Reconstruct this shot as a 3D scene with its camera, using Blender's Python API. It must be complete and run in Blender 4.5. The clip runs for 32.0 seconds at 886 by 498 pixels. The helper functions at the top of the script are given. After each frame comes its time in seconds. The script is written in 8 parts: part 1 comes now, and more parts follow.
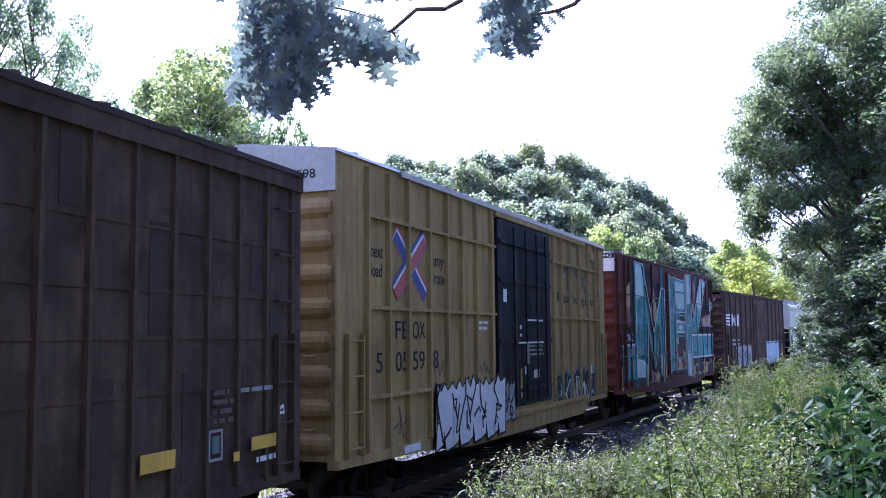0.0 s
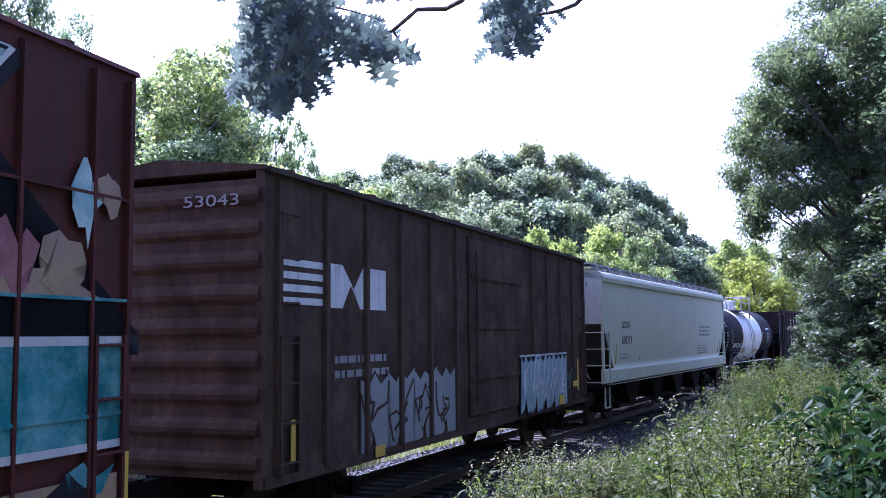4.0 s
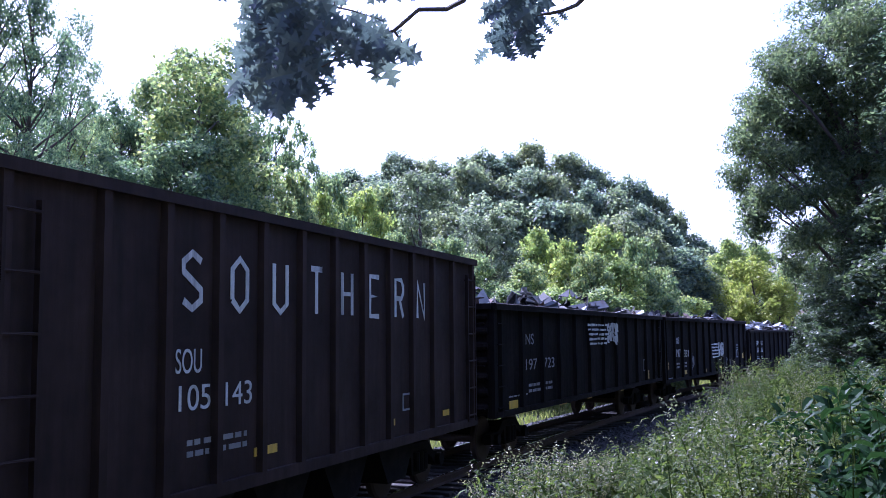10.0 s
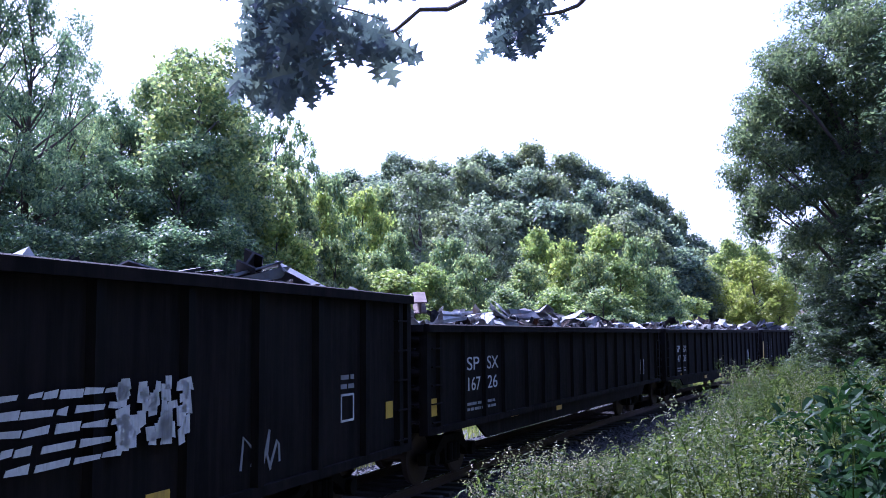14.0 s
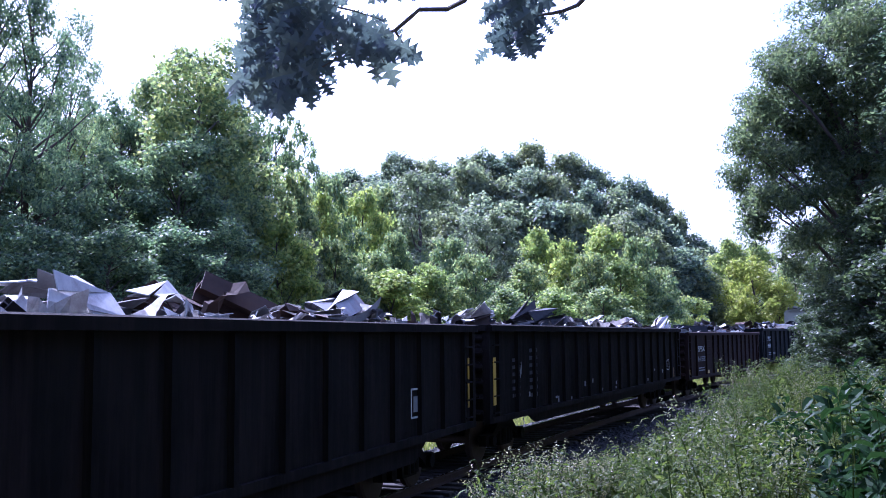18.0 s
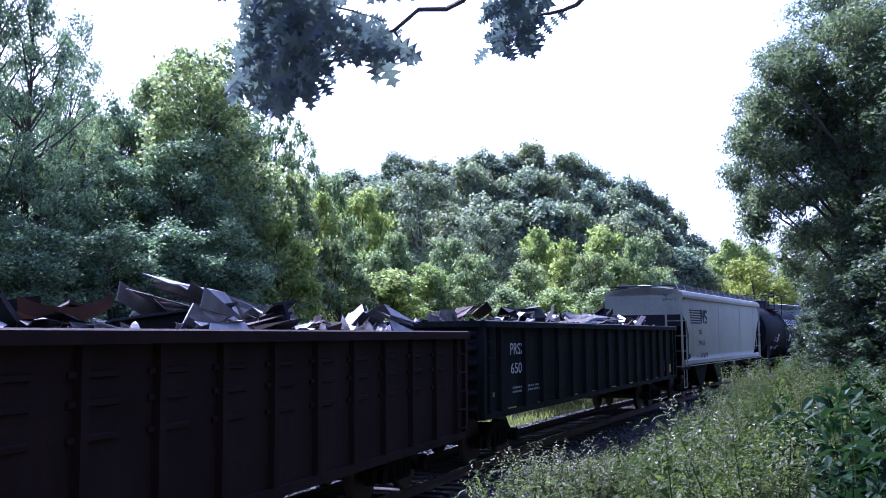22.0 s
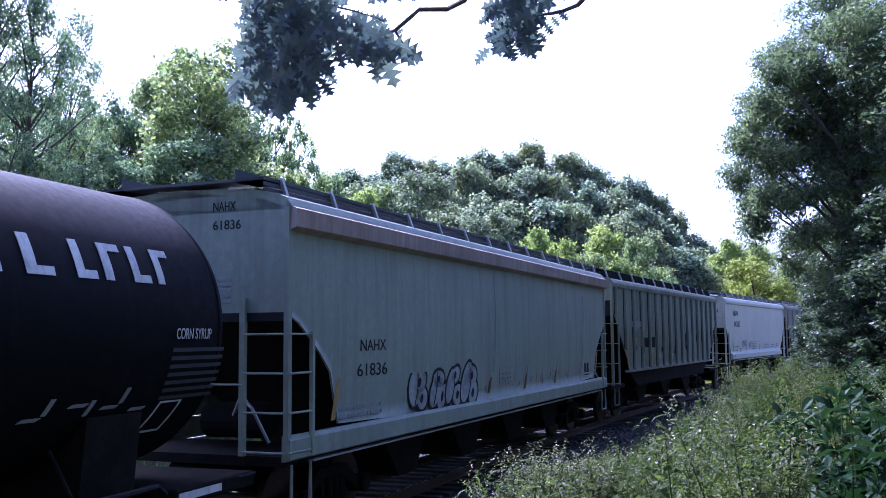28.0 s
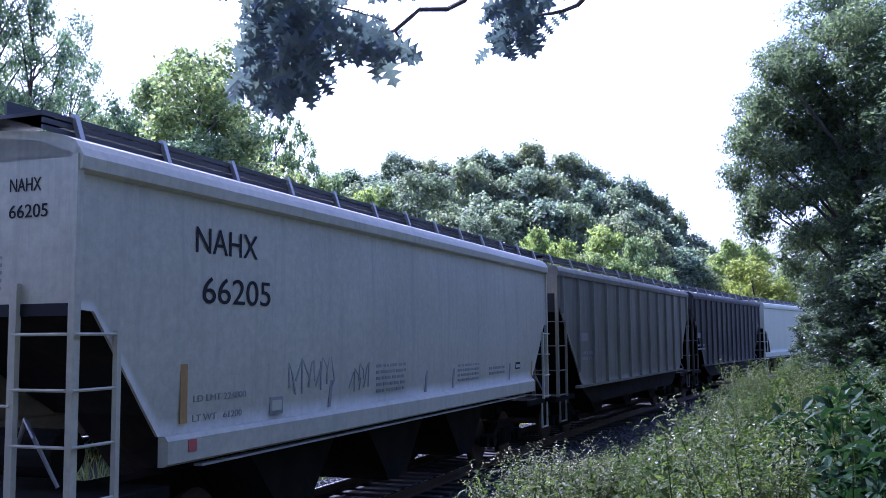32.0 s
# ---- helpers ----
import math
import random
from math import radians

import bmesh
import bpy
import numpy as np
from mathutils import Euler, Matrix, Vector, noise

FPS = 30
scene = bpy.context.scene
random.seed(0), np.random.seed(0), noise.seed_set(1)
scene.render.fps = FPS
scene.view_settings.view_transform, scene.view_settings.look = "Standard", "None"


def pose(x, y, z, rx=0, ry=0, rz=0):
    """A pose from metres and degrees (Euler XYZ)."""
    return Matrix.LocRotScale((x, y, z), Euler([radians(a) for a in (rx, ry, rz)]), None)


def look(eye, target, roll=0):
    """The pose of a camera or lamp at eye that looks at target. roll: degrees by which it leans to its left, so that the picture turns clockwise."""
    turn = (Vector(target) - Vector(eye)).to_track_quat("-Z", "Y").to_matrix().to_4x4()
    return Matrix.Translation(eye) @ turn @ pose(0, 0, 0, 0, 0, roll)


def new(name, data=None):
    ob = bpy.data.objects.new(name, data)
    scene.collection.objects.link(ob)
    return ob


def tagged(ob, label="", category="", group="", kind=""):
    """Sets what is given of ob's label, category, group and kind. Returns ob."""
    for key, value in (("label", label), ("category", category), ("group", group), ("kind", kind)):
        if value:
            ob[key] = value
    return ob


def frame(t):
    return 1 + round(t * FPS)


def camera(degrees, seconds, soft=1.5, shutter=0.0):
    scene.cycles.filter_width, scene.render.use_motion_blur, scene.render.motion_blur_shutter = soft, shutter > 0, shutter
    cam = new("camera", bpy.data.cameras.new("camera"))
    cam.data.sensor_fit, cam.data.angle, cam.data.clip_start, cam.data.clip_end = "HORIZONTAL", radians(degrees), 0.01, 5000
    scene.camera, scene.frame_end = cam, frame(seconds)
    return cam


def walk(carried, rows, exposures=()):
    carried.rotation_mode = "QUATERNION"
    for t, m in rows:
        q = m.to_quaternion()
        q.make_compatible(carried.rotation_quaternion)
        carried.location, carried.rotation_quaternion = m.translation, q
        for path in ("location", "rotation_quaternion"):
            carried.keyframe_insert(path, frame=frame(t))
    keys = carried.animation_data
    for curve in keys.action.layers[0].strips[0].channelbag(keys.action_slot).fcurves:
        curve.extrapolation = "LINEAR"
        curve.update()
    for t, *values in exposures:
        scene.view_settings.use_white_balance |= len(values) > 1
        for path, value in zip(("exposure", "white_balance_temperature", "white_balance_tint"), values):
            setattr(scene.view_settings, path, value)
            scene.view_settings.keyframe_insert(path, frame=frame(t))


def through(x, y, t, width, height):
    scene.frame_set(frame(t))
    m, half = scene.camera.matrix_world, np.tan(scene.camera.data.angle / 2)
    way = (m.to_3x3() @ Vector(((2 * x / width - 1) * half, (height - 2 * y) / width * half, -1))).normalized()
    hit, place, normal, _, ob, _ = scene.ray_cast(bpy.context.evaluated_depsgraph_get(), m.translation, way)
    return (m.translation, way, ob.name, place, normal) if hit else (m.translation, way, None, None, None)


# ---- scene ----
EXPOSE, SKY_STRENGTH = 1.05, 0.12
# ---------------------------------------------------------------- camera
CLIP = 32.0
EYE = 2.65                     # lens above the rail tops
cam = camera(49.51, CLIP, soft=0.55)
CAM_POSE = look((0, 0, EYE), (0, 100, EYE + 100 * math.tan(radians(5.217))), -0.50)
walk(cam, [(0.0, CAM_POSE), (CLIP, CAM_POSE)],
     exposures=[(t, EXPOSE + e, k, 41) for t, e, k in ((0.0, 1.30, 4850), (1.0, 1.10, 4850), (3.0, 1.0, 4850), (5.0, 0.86, 4830), (6.3, 0.74, 4820), (8.0, 0.56, 4780), (10.0, 0.56, 4720), (18.0, 0.52, 4650), (23.0, 0.48, 4640), (25.0, 0.47, 4640), (CLIP, 0.54, 4640))])

# ---------------------------------------------------------------- the track's line
SIDE = 5.6                     # eye to the near flank of the train
HALF = 1.6                     # half a car's width
PHI0, KAPPA, KAPPA2 = 0.309933, 0.004057, -1.977e-5
U_LO, U_HI, U_STEP = -420.0, 620.0, 0.5


def heading(u):
    """Heading of the track at u metres past the eye, in radians to the right of +y."""
    c = min(max(u, -30.0), 190.0)
    return PHI0 + KAPPA * c + KAPPA2 * c * c / 2


def lay_line():
    n = int((U_HI - U_LO) / U_STEP) + 1
    us = np.linspace(U_LO, U_HI, n)
    hs = np.array([heading(u) for u in us])
    mid = (hs[1:] + hs[:-1]) / 2
    xs = np.concatenate([[0], np.cumsum(np.sin(mid) * U_STEP)])
    ys = np.concatenate([[0], np.cumsum(np.cos(mid) * U_STEP)])
    i0 = int(round(-U_LO / U_STEP))
    ox, oy = -(SIDE + HALF) * math.cos(PHI0), (SIDE + HALF) * math.sin(PHI0)
    return us, xs - xs[i0] + ox, ys - ys[i0] + oy, hs


LINE_U, LINE_X, LINE_Y, LINE_H = lay_line()


def on_track(u, right=0.0):
    """Plan place and heading at u metres along the track, right metres to the right of its middle."""
    x, y, h = np.interp(u, LINE_U, LINE_X), np.interp(u, LINE_U, LINE_Y), np.interp(u, LINE_U, LINE_H)
    return x + right * math.cos(h), y - right * math.sin(h), h


def train_at(t):
    """How far the train still has to run, against its place at 16 s."""
    q = t - 16.0
    return -(9.83856 * q + 0.0224459 * q * q / 2 + 0.00189601 * q ** 3 / 6 + 0.000268163 * q ** 4 / 24)


# ---------------------------------------------------------------- sky and sun
SUN_EL, SUN_AZ = radians(50.0), radians(-34.0)          # azimuth to the right of +y
world = bpy.data.worlds.new("sky")
scene.world = world
world.use_nodes = True
wn = world.node_tree
sky = wn.nodes.new("ShaderNodeTexSky")
sky.sky_type, sky.sun_disc = "NISHITA", False
sky.sun_elevation, sky.sun_rotation = SUN_EL, SUN_AZ
sky.air_density, sky.dust_density, sky.ozone_density = 1.0, 5.0, 1.0
wn.links.new(sky.outputs[0], wn.nodes["Background"].inputs[0])
wn.nodes["Background"].inputs[1].default_value = SKY_STRENGTH
sun = new("sun", bpy.data.lights.new("sun", "SUN"))
sun.data.energy, sun.data.angle, sun.data.color = 4.2, radians(0.5), (1.0, 0.95, 0.86)
SUN_WAY = Vector((math.sin(SUN_AZ) * math.cos(SUN_EL), math.cos(SUN_AZ) * math.cos(SUN_EL), math.sin(SUN_EL)))
sun.matrix_world = look(SUN_WAY * 200, (0, 0, 0))


# ---------------------------------------------------------------- materials
def ramp(nt, fac, stops):
    r = nt.nodes.new("ShaderNodeValToRGB")
    while len(r.color_ramp.elements) < len(stops):
        r.color_ramp.elements.new(0.5)
    for e, (p, c) in zip(r.color_ramp.elements, stops):
        e.position, e.color = p, (*c, 1) if len(c) == 3 else c
    nt.links.new(fac, r.inputs[0])
    return r.outputs[0]


def noise_tex(nt, vec, scale, detail=4.0, rough=0.6):
    n = nt.nodes.new("ShaderNodeTexNoise")
    n.inputs["Scale"].default_value, n.inputs["Detail"].default_value, n.inputs["Roughness"].default_value = scale, detail, rough
    nt.links.new(vec, n.inputs["Vector"])
    return n.outputs[0]


def mixed(nt, fac, a, b, blend="MIX"):
    m = nt.nodes.new("ShaderNodeMix")
    m.data_type, m.blend_type = "RGBA", blend
    for sock, v in ((m.inputs[0], fac), (m.inputs[6], a), (m.inputs[7], b)):
        if isinstance(v, (int, float)):
            sock.default_value = v
        elif isinstance(v, tuple):
            sock.default_value = (*v, 1)
        else:
            nt.links.new(v, sock)
    return m.outputs[2]


def stretched(nt, vec, s):
    m = nt.nodes.new("ShaderNodeMapping")
    m.inputs["Scale"].default_value = s
    nt.links.new(vec, m.inputs["Vector"])
    return m.outputs[0]


def surface(name, base, rough=0.6, metal=0.0, var=0.25, coarse=0.6, fine=9.0, bump=0.15, dirt=None, dirt_amount=0.5, streak=True, spec=0.5):
    """Painted or raw surface: stains at two scales, rain streaks of the dirt colour, fine relief."""
    m = bpy.data.materials.new(name)
    m.use_nodes = True
    nt = m.node_tree
    b = nt.nodes["Principled BSDF"]
    co = nt.nodes.new("ShaderNodeTexCoord").outputs["Object"]
    big, small = noise_tex(nt, co, coarse), noise_tex(nt, co, fine, 6.0, 0.7)
    lo, hi = tuple(c * (1 - var) for c in base), tuple(min(1, c * (1 + var * 0.7)) for c in base)
    col = ramp(nt, big, [(0.3, lo), (0.7, hi)])
    grain = ramp(nt, small, [(0.3, (0.82, 0.82, 0.82)), (0.7, (1.08, 1.08, 1.08))])
    col = mixed(nt, 1.0, col, grain, "MULTIPLY")
    if dirt:
        v = stretched(nt, co, (2.2, 2.2, 0.16)) if streak else co
        d = noise_tex(nt, v, 2.4, 6.0, 0.72)
        f = ramp(nt, d, [(0.62 - 0.34 * dirt_amount, (0, 0, 0)), (0.78, (1, 1, 1))])
        col = mixed(nt, f, col, dirt)
    nt.links.new(col, b.inputs["Base Color"])
    rr = ramp(nt, small, [(0.2, (max(rough - 0.12, 0.05),) * 3), (0.8, (min(rough + 0.15, 1),) * 3)])
    nt.links.new(rr, b.inputs["Roughness"])
    b.inputs["Metallic"].default_value = metal
    b.inputs["Specular IOR Level"].default_value = spec
    if bump:
        bp = nt.nodes.new("ShaderNodeBump")
        bp.inputs["Strength"].default_value, bp.inputs["Distance"].default_value = bump, 0.02
        nt.links.new(small, bp.inputs["Height"])
        nt.links.new(bp.outputs[0], b.inputs["Normal"])
    return m


def leafy(name, tones, through=0.45, gloss=0.3):
    """Leaves: tone by leaf, light shining through the blade."""
    m = bpy.data.materials.new(name)
    m.use_nodes = True
    nt = m.node_tree
    b, out = nt.nodes["Principled BSDF"], nt.nodes["Material Output"]
    g = nt.nodes.new("ShaderNodeNewGeometry")
    oi = nt.nodes.new("ShaderNodeObjectInfo")
    n = len(tones)
    col = ramp(nt, g.outputs["Random Per Island"], [((i + 0.5) / n, c) for i, c in enumerate(tones)])
    tint = ramp(nt, oi.outputs["Random"], [(0.0, (0.88, 0.93, 0.97)), (0.5, (1.0, 1.0, 1.0)), (1.0, (1.08, 1.05, 0.92))])
    col = mixed(nt, 1.0, col, tint, "MULTIPLY")
    patch = noise_tex(nt, nt.nodes.new("ShaderNodeTexCoord").outputs["Object"], 0.5)
    col = mixed(nt, 1.0, col, ramp(nt, patch, [(0.3, (0.75, 0.8, 0.8)), (0.7, (1.15, 1.12, 1.0))]), "MULTIPLY")
    nt.links.new(col, b.inputs["Base Color"])
    b.inputs["Roughness"].default_value = 0.42
    b.inputs["Specular IOR Level"].default_value = gloss
    tr = nt.nodes.new("ShaderNodeBsdfTranslucent")
    nt.links.new(mixed(nt, 1.0, col, (1.28, 1.42, 0.92), "MULTIPLY"), tr.inputs[0])
    mix = nt.nodes.new("ShaderNodeMixShader")
    mix.inputs[0].default_value = through
    nt.links.new(b.outputs[0], mix.inputs[1])
    nt.links.new(tr.outputs[0], mix.inputs[2])
    nt.links.new(mix.outputs[0], out.inputs[0])
    return m


M = {}
M["leaf_dark"] = leafy("leaf_dark", [(0.090, 0.130, 0.098), (0.139, 0.192, 0.131), (0.188, 0.246, 0.151), (0.255, 0.300, 0.176)], 0.5, 0.14)
# hill leaves: distance haze put into both colours, bluish here, paler below
M["leaf_hill_hazed"] = leafy("leaf_hill_hazed", [(0.120, 0.150, 0.149), (0.178, 0.210, 0.186), (0.237, 0.273, 0.220), (0.300, 0.319, 0.235)], 0.64, 0.15)
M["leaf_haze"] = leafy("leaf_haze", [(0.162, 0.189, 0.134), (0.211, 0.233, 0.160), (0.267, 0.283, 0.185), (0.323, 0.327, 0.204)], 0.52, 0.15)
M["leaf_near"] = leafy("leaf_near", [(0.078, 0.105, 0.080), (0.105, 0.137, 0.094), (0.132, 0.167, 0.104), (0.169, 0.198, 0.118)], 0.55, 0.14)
# leaf_near at about half strength: shade under the tree put into the colour
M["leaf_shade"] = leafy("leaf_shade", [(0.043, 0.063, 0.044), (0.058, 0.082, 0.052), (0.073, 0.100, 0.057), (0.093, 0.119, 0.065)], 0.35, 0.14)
M["leaf_dull"] = leafy("leaf_dull", [(0.149, 0.170, 0.116), (0.196, 0.217, 0.141), (0.243, 0.259, 0.172), (0.298, 0.305, 0.206)], 0.46, 0.14)
# yellow-green leaves, with the strong sun on them put into the tone
M["leaf_gold_sunlit"] = leafy("leaf_gold_sunlit", [(0.18, 0.21, 0.05), (0.24, 0.27, 0.065), (0.30, 0.32, 0.08), (0.34, 0.34, 0.10)], 0.55, 0.14)
M["leaf_mid"] = leafy("leaf_mid", [(0.135, 0.186, 0.115), (0.201, 0.253, 0.140), (0.271, 0.313, 0.160), (0.354, 0.365, 0.178)], 0.52, 0.14)
M["leaf_light"] = leafy("leaf_light", [(0.192, 0.248, 0.096), (0.274, 0.328, 0.114), (0.355, 0.400, 0.134), (0.444, 0.451, 0.154)], 0.48, 0.14)
# blue veil of lens glare over the near branch, painted into its leaves
M["leaf_branch_veiled"] = leafy("leaf_branch_veiled", [(0.074, 0.096, 0.135), (0.098, 0.124, 0.166), (0.131, 0.157, 0.195)], 0.40, 0.35)
M["weed"] = leafy("weed", [(0.035, 0.055, 0.015), (0.050, 0.074, 0.018), (0.072, 0.095, 0.024), (0.096, 0.115, 0.032)], 0.45, 0.05)
M["weed_dark"] = leafy("weed_dark", [(0.011, 0.028, 0.011), (0.018, 0.040, 0.015), (0.023, 0.048, 0.016)], 0.25, 0.03)
M["seed_head"] = leafy("seed_head", [(0.135, 0.130, 0.085), (0.185, 0.176, 0.118), (0.245, 0.232, 0.170)], 0.35)
M["grass"] = leafy("grass", [(0.16, 0.19, 0.06), (0.22, 0.235, 0.08), (0.29, 0.28, 0.11)], 0.4)
M["bark"] = surface("bark", (0.09, 0.07, 0.055), 0.9, var=0.4, coarse=2.0, fine=22, bump=0.6)
M["soil"] = surface("soil", (0.06, 0.06, 0.035), 0.95, var=0.45, coarse=0.35, fine=6, bump=0.5)
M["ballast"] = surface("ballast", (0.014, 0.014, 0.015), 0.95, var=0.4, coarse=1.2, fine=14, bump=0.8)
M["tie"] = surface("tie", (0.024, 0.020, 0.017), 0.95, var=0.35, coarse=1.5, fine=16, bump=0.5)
M["rail"] = surface("rail", (0.07, 0.042, 0.03), 0.75, 0.3, var=0.3, bump=0.3)
M["rail_top"] = surface("rail_top", (0.62, 0.62, 0.62), 0.24, 1.0, var=0.1, bump=0.03)


# ---------------------------------------------------------------- building helpers
def mesh_of(name, verts, faces, mat=None, smooth=False):
    me = bpy.data.meshes.new(name)
    me.from_pydata(verts, [], faces)
    if mat is not None:
        me.materials.append(mat)
    if smooth:
        me.polygons.foreach_set("use_smooth", [True] * len(me.polygons))
    me.update()
    return me


def bm_mesh(name, bm, mat, smooth=False):
    me = bpy.data.meshes.new(name)
    bmesh.ops.recalc_face_normals(bm, faces=bm.faces)
    bm.to_mesh(me)
    bm.free()
    me.materials.append(mat)
    if smooth:
        me.polygons.foreach_set("use_smooth", [True] * len(me.polygons))
    return me


def put(name, me, parent, m=None, label=""):
    """One object on a (shared) mesh under a thing or a part."""
    ob = new(name, me)
    ob.parent = parent
    if m is not None:
        ob.matrix_basis = m
    if label:
        ob["label"] = label
    return ob


def part(name, bm, mat, parent, label="", m=None, smooth=False):
    return put(name, bm_mesh(name, bm, mat, smooth), parent, m, label)


def box(bm, x0, x1, y0, y1, z0, z1):
    """A box; returns its vertices."""
    vs = [bm.verts.new((x, y, z)) for x in (x0, x1) for y in (y0, y1) for z in (z0, z1)]
    for f in ((0, 1, 3, 2), (4, 6, 7, 5), (0, 4, 5, 1), (2, 3, 7, 6), (0, 2, 6, 4), (1, 5, 7, 3)):
        bm.faces.new([vs[i] for i in f])
    return vs


def soft_box(x0, x1, y0, y1, z0, z1, r=0.01):
    bm = bmesh.new()
    box(bm, x0, x1, y0, y1, z0, z1)
    bmesh.ops.bevel(bm, geom=bm.edges[:], offset=r, segments=1, affect="EDGES")
    return bm


def rod(bm, a, b, r, n=8, r2=None):
    """A round bar from a to b."""
    a, b = Vector(a), Vector(b)
    q = (b - a).to_track_quat("Z", "Y")
    r2 = r if r2 is None else r2
    rings = []
    for p, rr in ((a, r), (b, r2)):
        rings.append([bm.verts.new(p + q @ Vector((rr * math.cos(k * math.tau / n), rr * math.sin(k * math.tau / n), 0))) for k in range(n)])
    for k in range(n):
        bm.faces.new((rings[0][k], rings[0][(k + 1) % n], rings[1][(k + 1) % n], rings[1][k]))
    bm.faces.new(rings[0][::-1])
    bm.faces.new(rings[1])


def prism(bm, outline, lo, hi, axis="y"):
    """A flat outline of (a, z) pairs pushed from lo to hi along y, or along x."""
    def at(a, z, c):
        return (a, c, z) if axis == "y" else (c, a, z)
    lo_v = [bm.verts.new(at(a, z, lo)) for a, z in outline]
    hi_v = [bm.verts.new(at(a, z, hi)) for a, z in outline]
    n = len(outline)
    for i in range(n):
        bm.faces.new((lo_v[i], lo_v[(i + 1) % n], hi_v[(i + 1) % n], hi_v[i]))
    bm.faces.new(lo_v[::-1])
    bm.faces.new(hi_v)
    return lo_v + hi_v


def tube(bm, pts, r, n=7):
    """A bent round bar as one skin."""
    pts = [Vector(p) for p in pts]
    way = [(b - a).normalized() for a, b in zip(pts[:-1], pts[1:])]
    side = way[0].orthogonal().normalized()
    rings = []
    for i, p in enumerate(pts):
        d = (way[max(i - 1, 0)] + way[min(i, len(way) - 1)]).normalized()
        side = (side - d * side.dot(d)).normalized()
        up = d.cross(side)
        k = 1 / max(d.dot(way[min(i, len(way) - 1)]), 0.6)
        rings.append([bm.verts.new(p + (side * math.cos(j * math.tau / n) + up * math.sin(j * math.tau / n)) * r * k) for j in range(n)])
    for a, b in zip(rings[:-1], rings[1:]):
        for j in range(n):
            bm.faces.new((a[j], a[(j + 1) % n], b[(j + 1) % n], b[j]))
    bm.faces.new(rings[0][::-1])
    bm.faces.new(rings[-1])


# ---------------------------------------------------------------- ground
NEAR = (LINE_U > -120) & (LINE_U < 420)
NX, NY, NH = LINE_X[NEAR][::4], LINE_Y[NEAR][::4], LINE_H[NEAR][::4]


def off_track(x, y):
    """How far plan points lie to the right of the track's middle (arrays)."""
    x, y = np.atleast_1d(np.asarray(x, float)), np.atleast_1d(np.asarray(y, float))
    out = np.empty(len(x))
    for i in range(0, len(x), 4000):
        dx, dy = x[i:i + 4000, None] - NX, y[i:i + 4000, None] - NY
        j = np.argmin(dx * dx + dy * dy, 1)
        k = np.arange(len(j))
        side = dx[k, j] * np.cos(NH[j]) - dy[k, j] * np.sin(NH[j])
        out[i:i + 4000] = np.sign(side) * np.hypot(dx[k, j], dy[k, j])
    return out


def ground_z(x, y):
    x, y = np.atleast_1d(np.asarray(x, float)), np.atleast_1d(np.asarray(y, float))
    r = off_track(x, y)
    z = np.interp(r, [-400, -60, -9, -6.5, -3.4, -1.9, 1.9, 3.3, 4.2, 6.4, 14, 60], [2, 0.4, -0.5, -0.9, -0.85, -0.27, -0.27, -0.75, -0.6, 0.85, 1.1, 2.5])
    # the wooded hill beyond the track
    hill = 16.0 * np.exp(-(((x - 12) / 44.0) ** 2 + ((y - 135) / 38.0) ** 2) ** 1.3)
    roll = 0.12 * np.sin(x * 0.9 + 1.3 * np.sin(y * 0.37)) + 0.09 * np.sin(y * 1.3 + 0.8 * x)
    return z + hill * np.clip((-r - 14) / 24, 0, 1) + roll * np.clip((np.abs(r) - 3.2) / 2, 0, 1)


def make_ground():
    def steps(lo, hi, far):
        a = np.arange(lo, hi + 0.01, 1.25)
        g = np.cumsum(1.25 * 1.22 ** np.arange(1, 40))
        g = g[g < far]
        return np.concatenate([(lo - g)[::-1], a, hi + g])
    xs, ys = steps(-40, 60, 2600), steps(-14, 110, 2600)
    X, Y = np.meshgrid(xs, ys)
    Z = ground_z(X.ravel(), Y.ravel())
    v = np.stack([X.ravel(), Y.ravel(), Z - 0.02], 1)
    n = len(xs)
    i = (np.arange(len(ys) - 1)[:, None] * n + np.arange(n - 1)).ravel()
    f = np.stack([i, i + 1, i + n + 1, i + n], 1)
    tagged(new("ground", mesh_of("ground", v.tolist(), f.tolist(), M["soil"], True)),
           "weedy brown soil with dry grass beside the railway", "ground", kind="structure")


make_ground()


def strip(us, section, name, mat, closed=True):
    """A section of (right, z) pairs swept along the track."""
    v, f, n = [], [], len(section)
    for u in us:
        for r, z in section:
            x, y, _ = on_track(u, r)
            v.append((x, y, z))
    for i in range(len(us) - 1):
        for j in range(n if closed else n - 1):
            a, b = i * n + j, i * n + (j + 1) % n
            f.append((a, b, b + n, a + n))
    return mesh_of(name, v, f, mat)


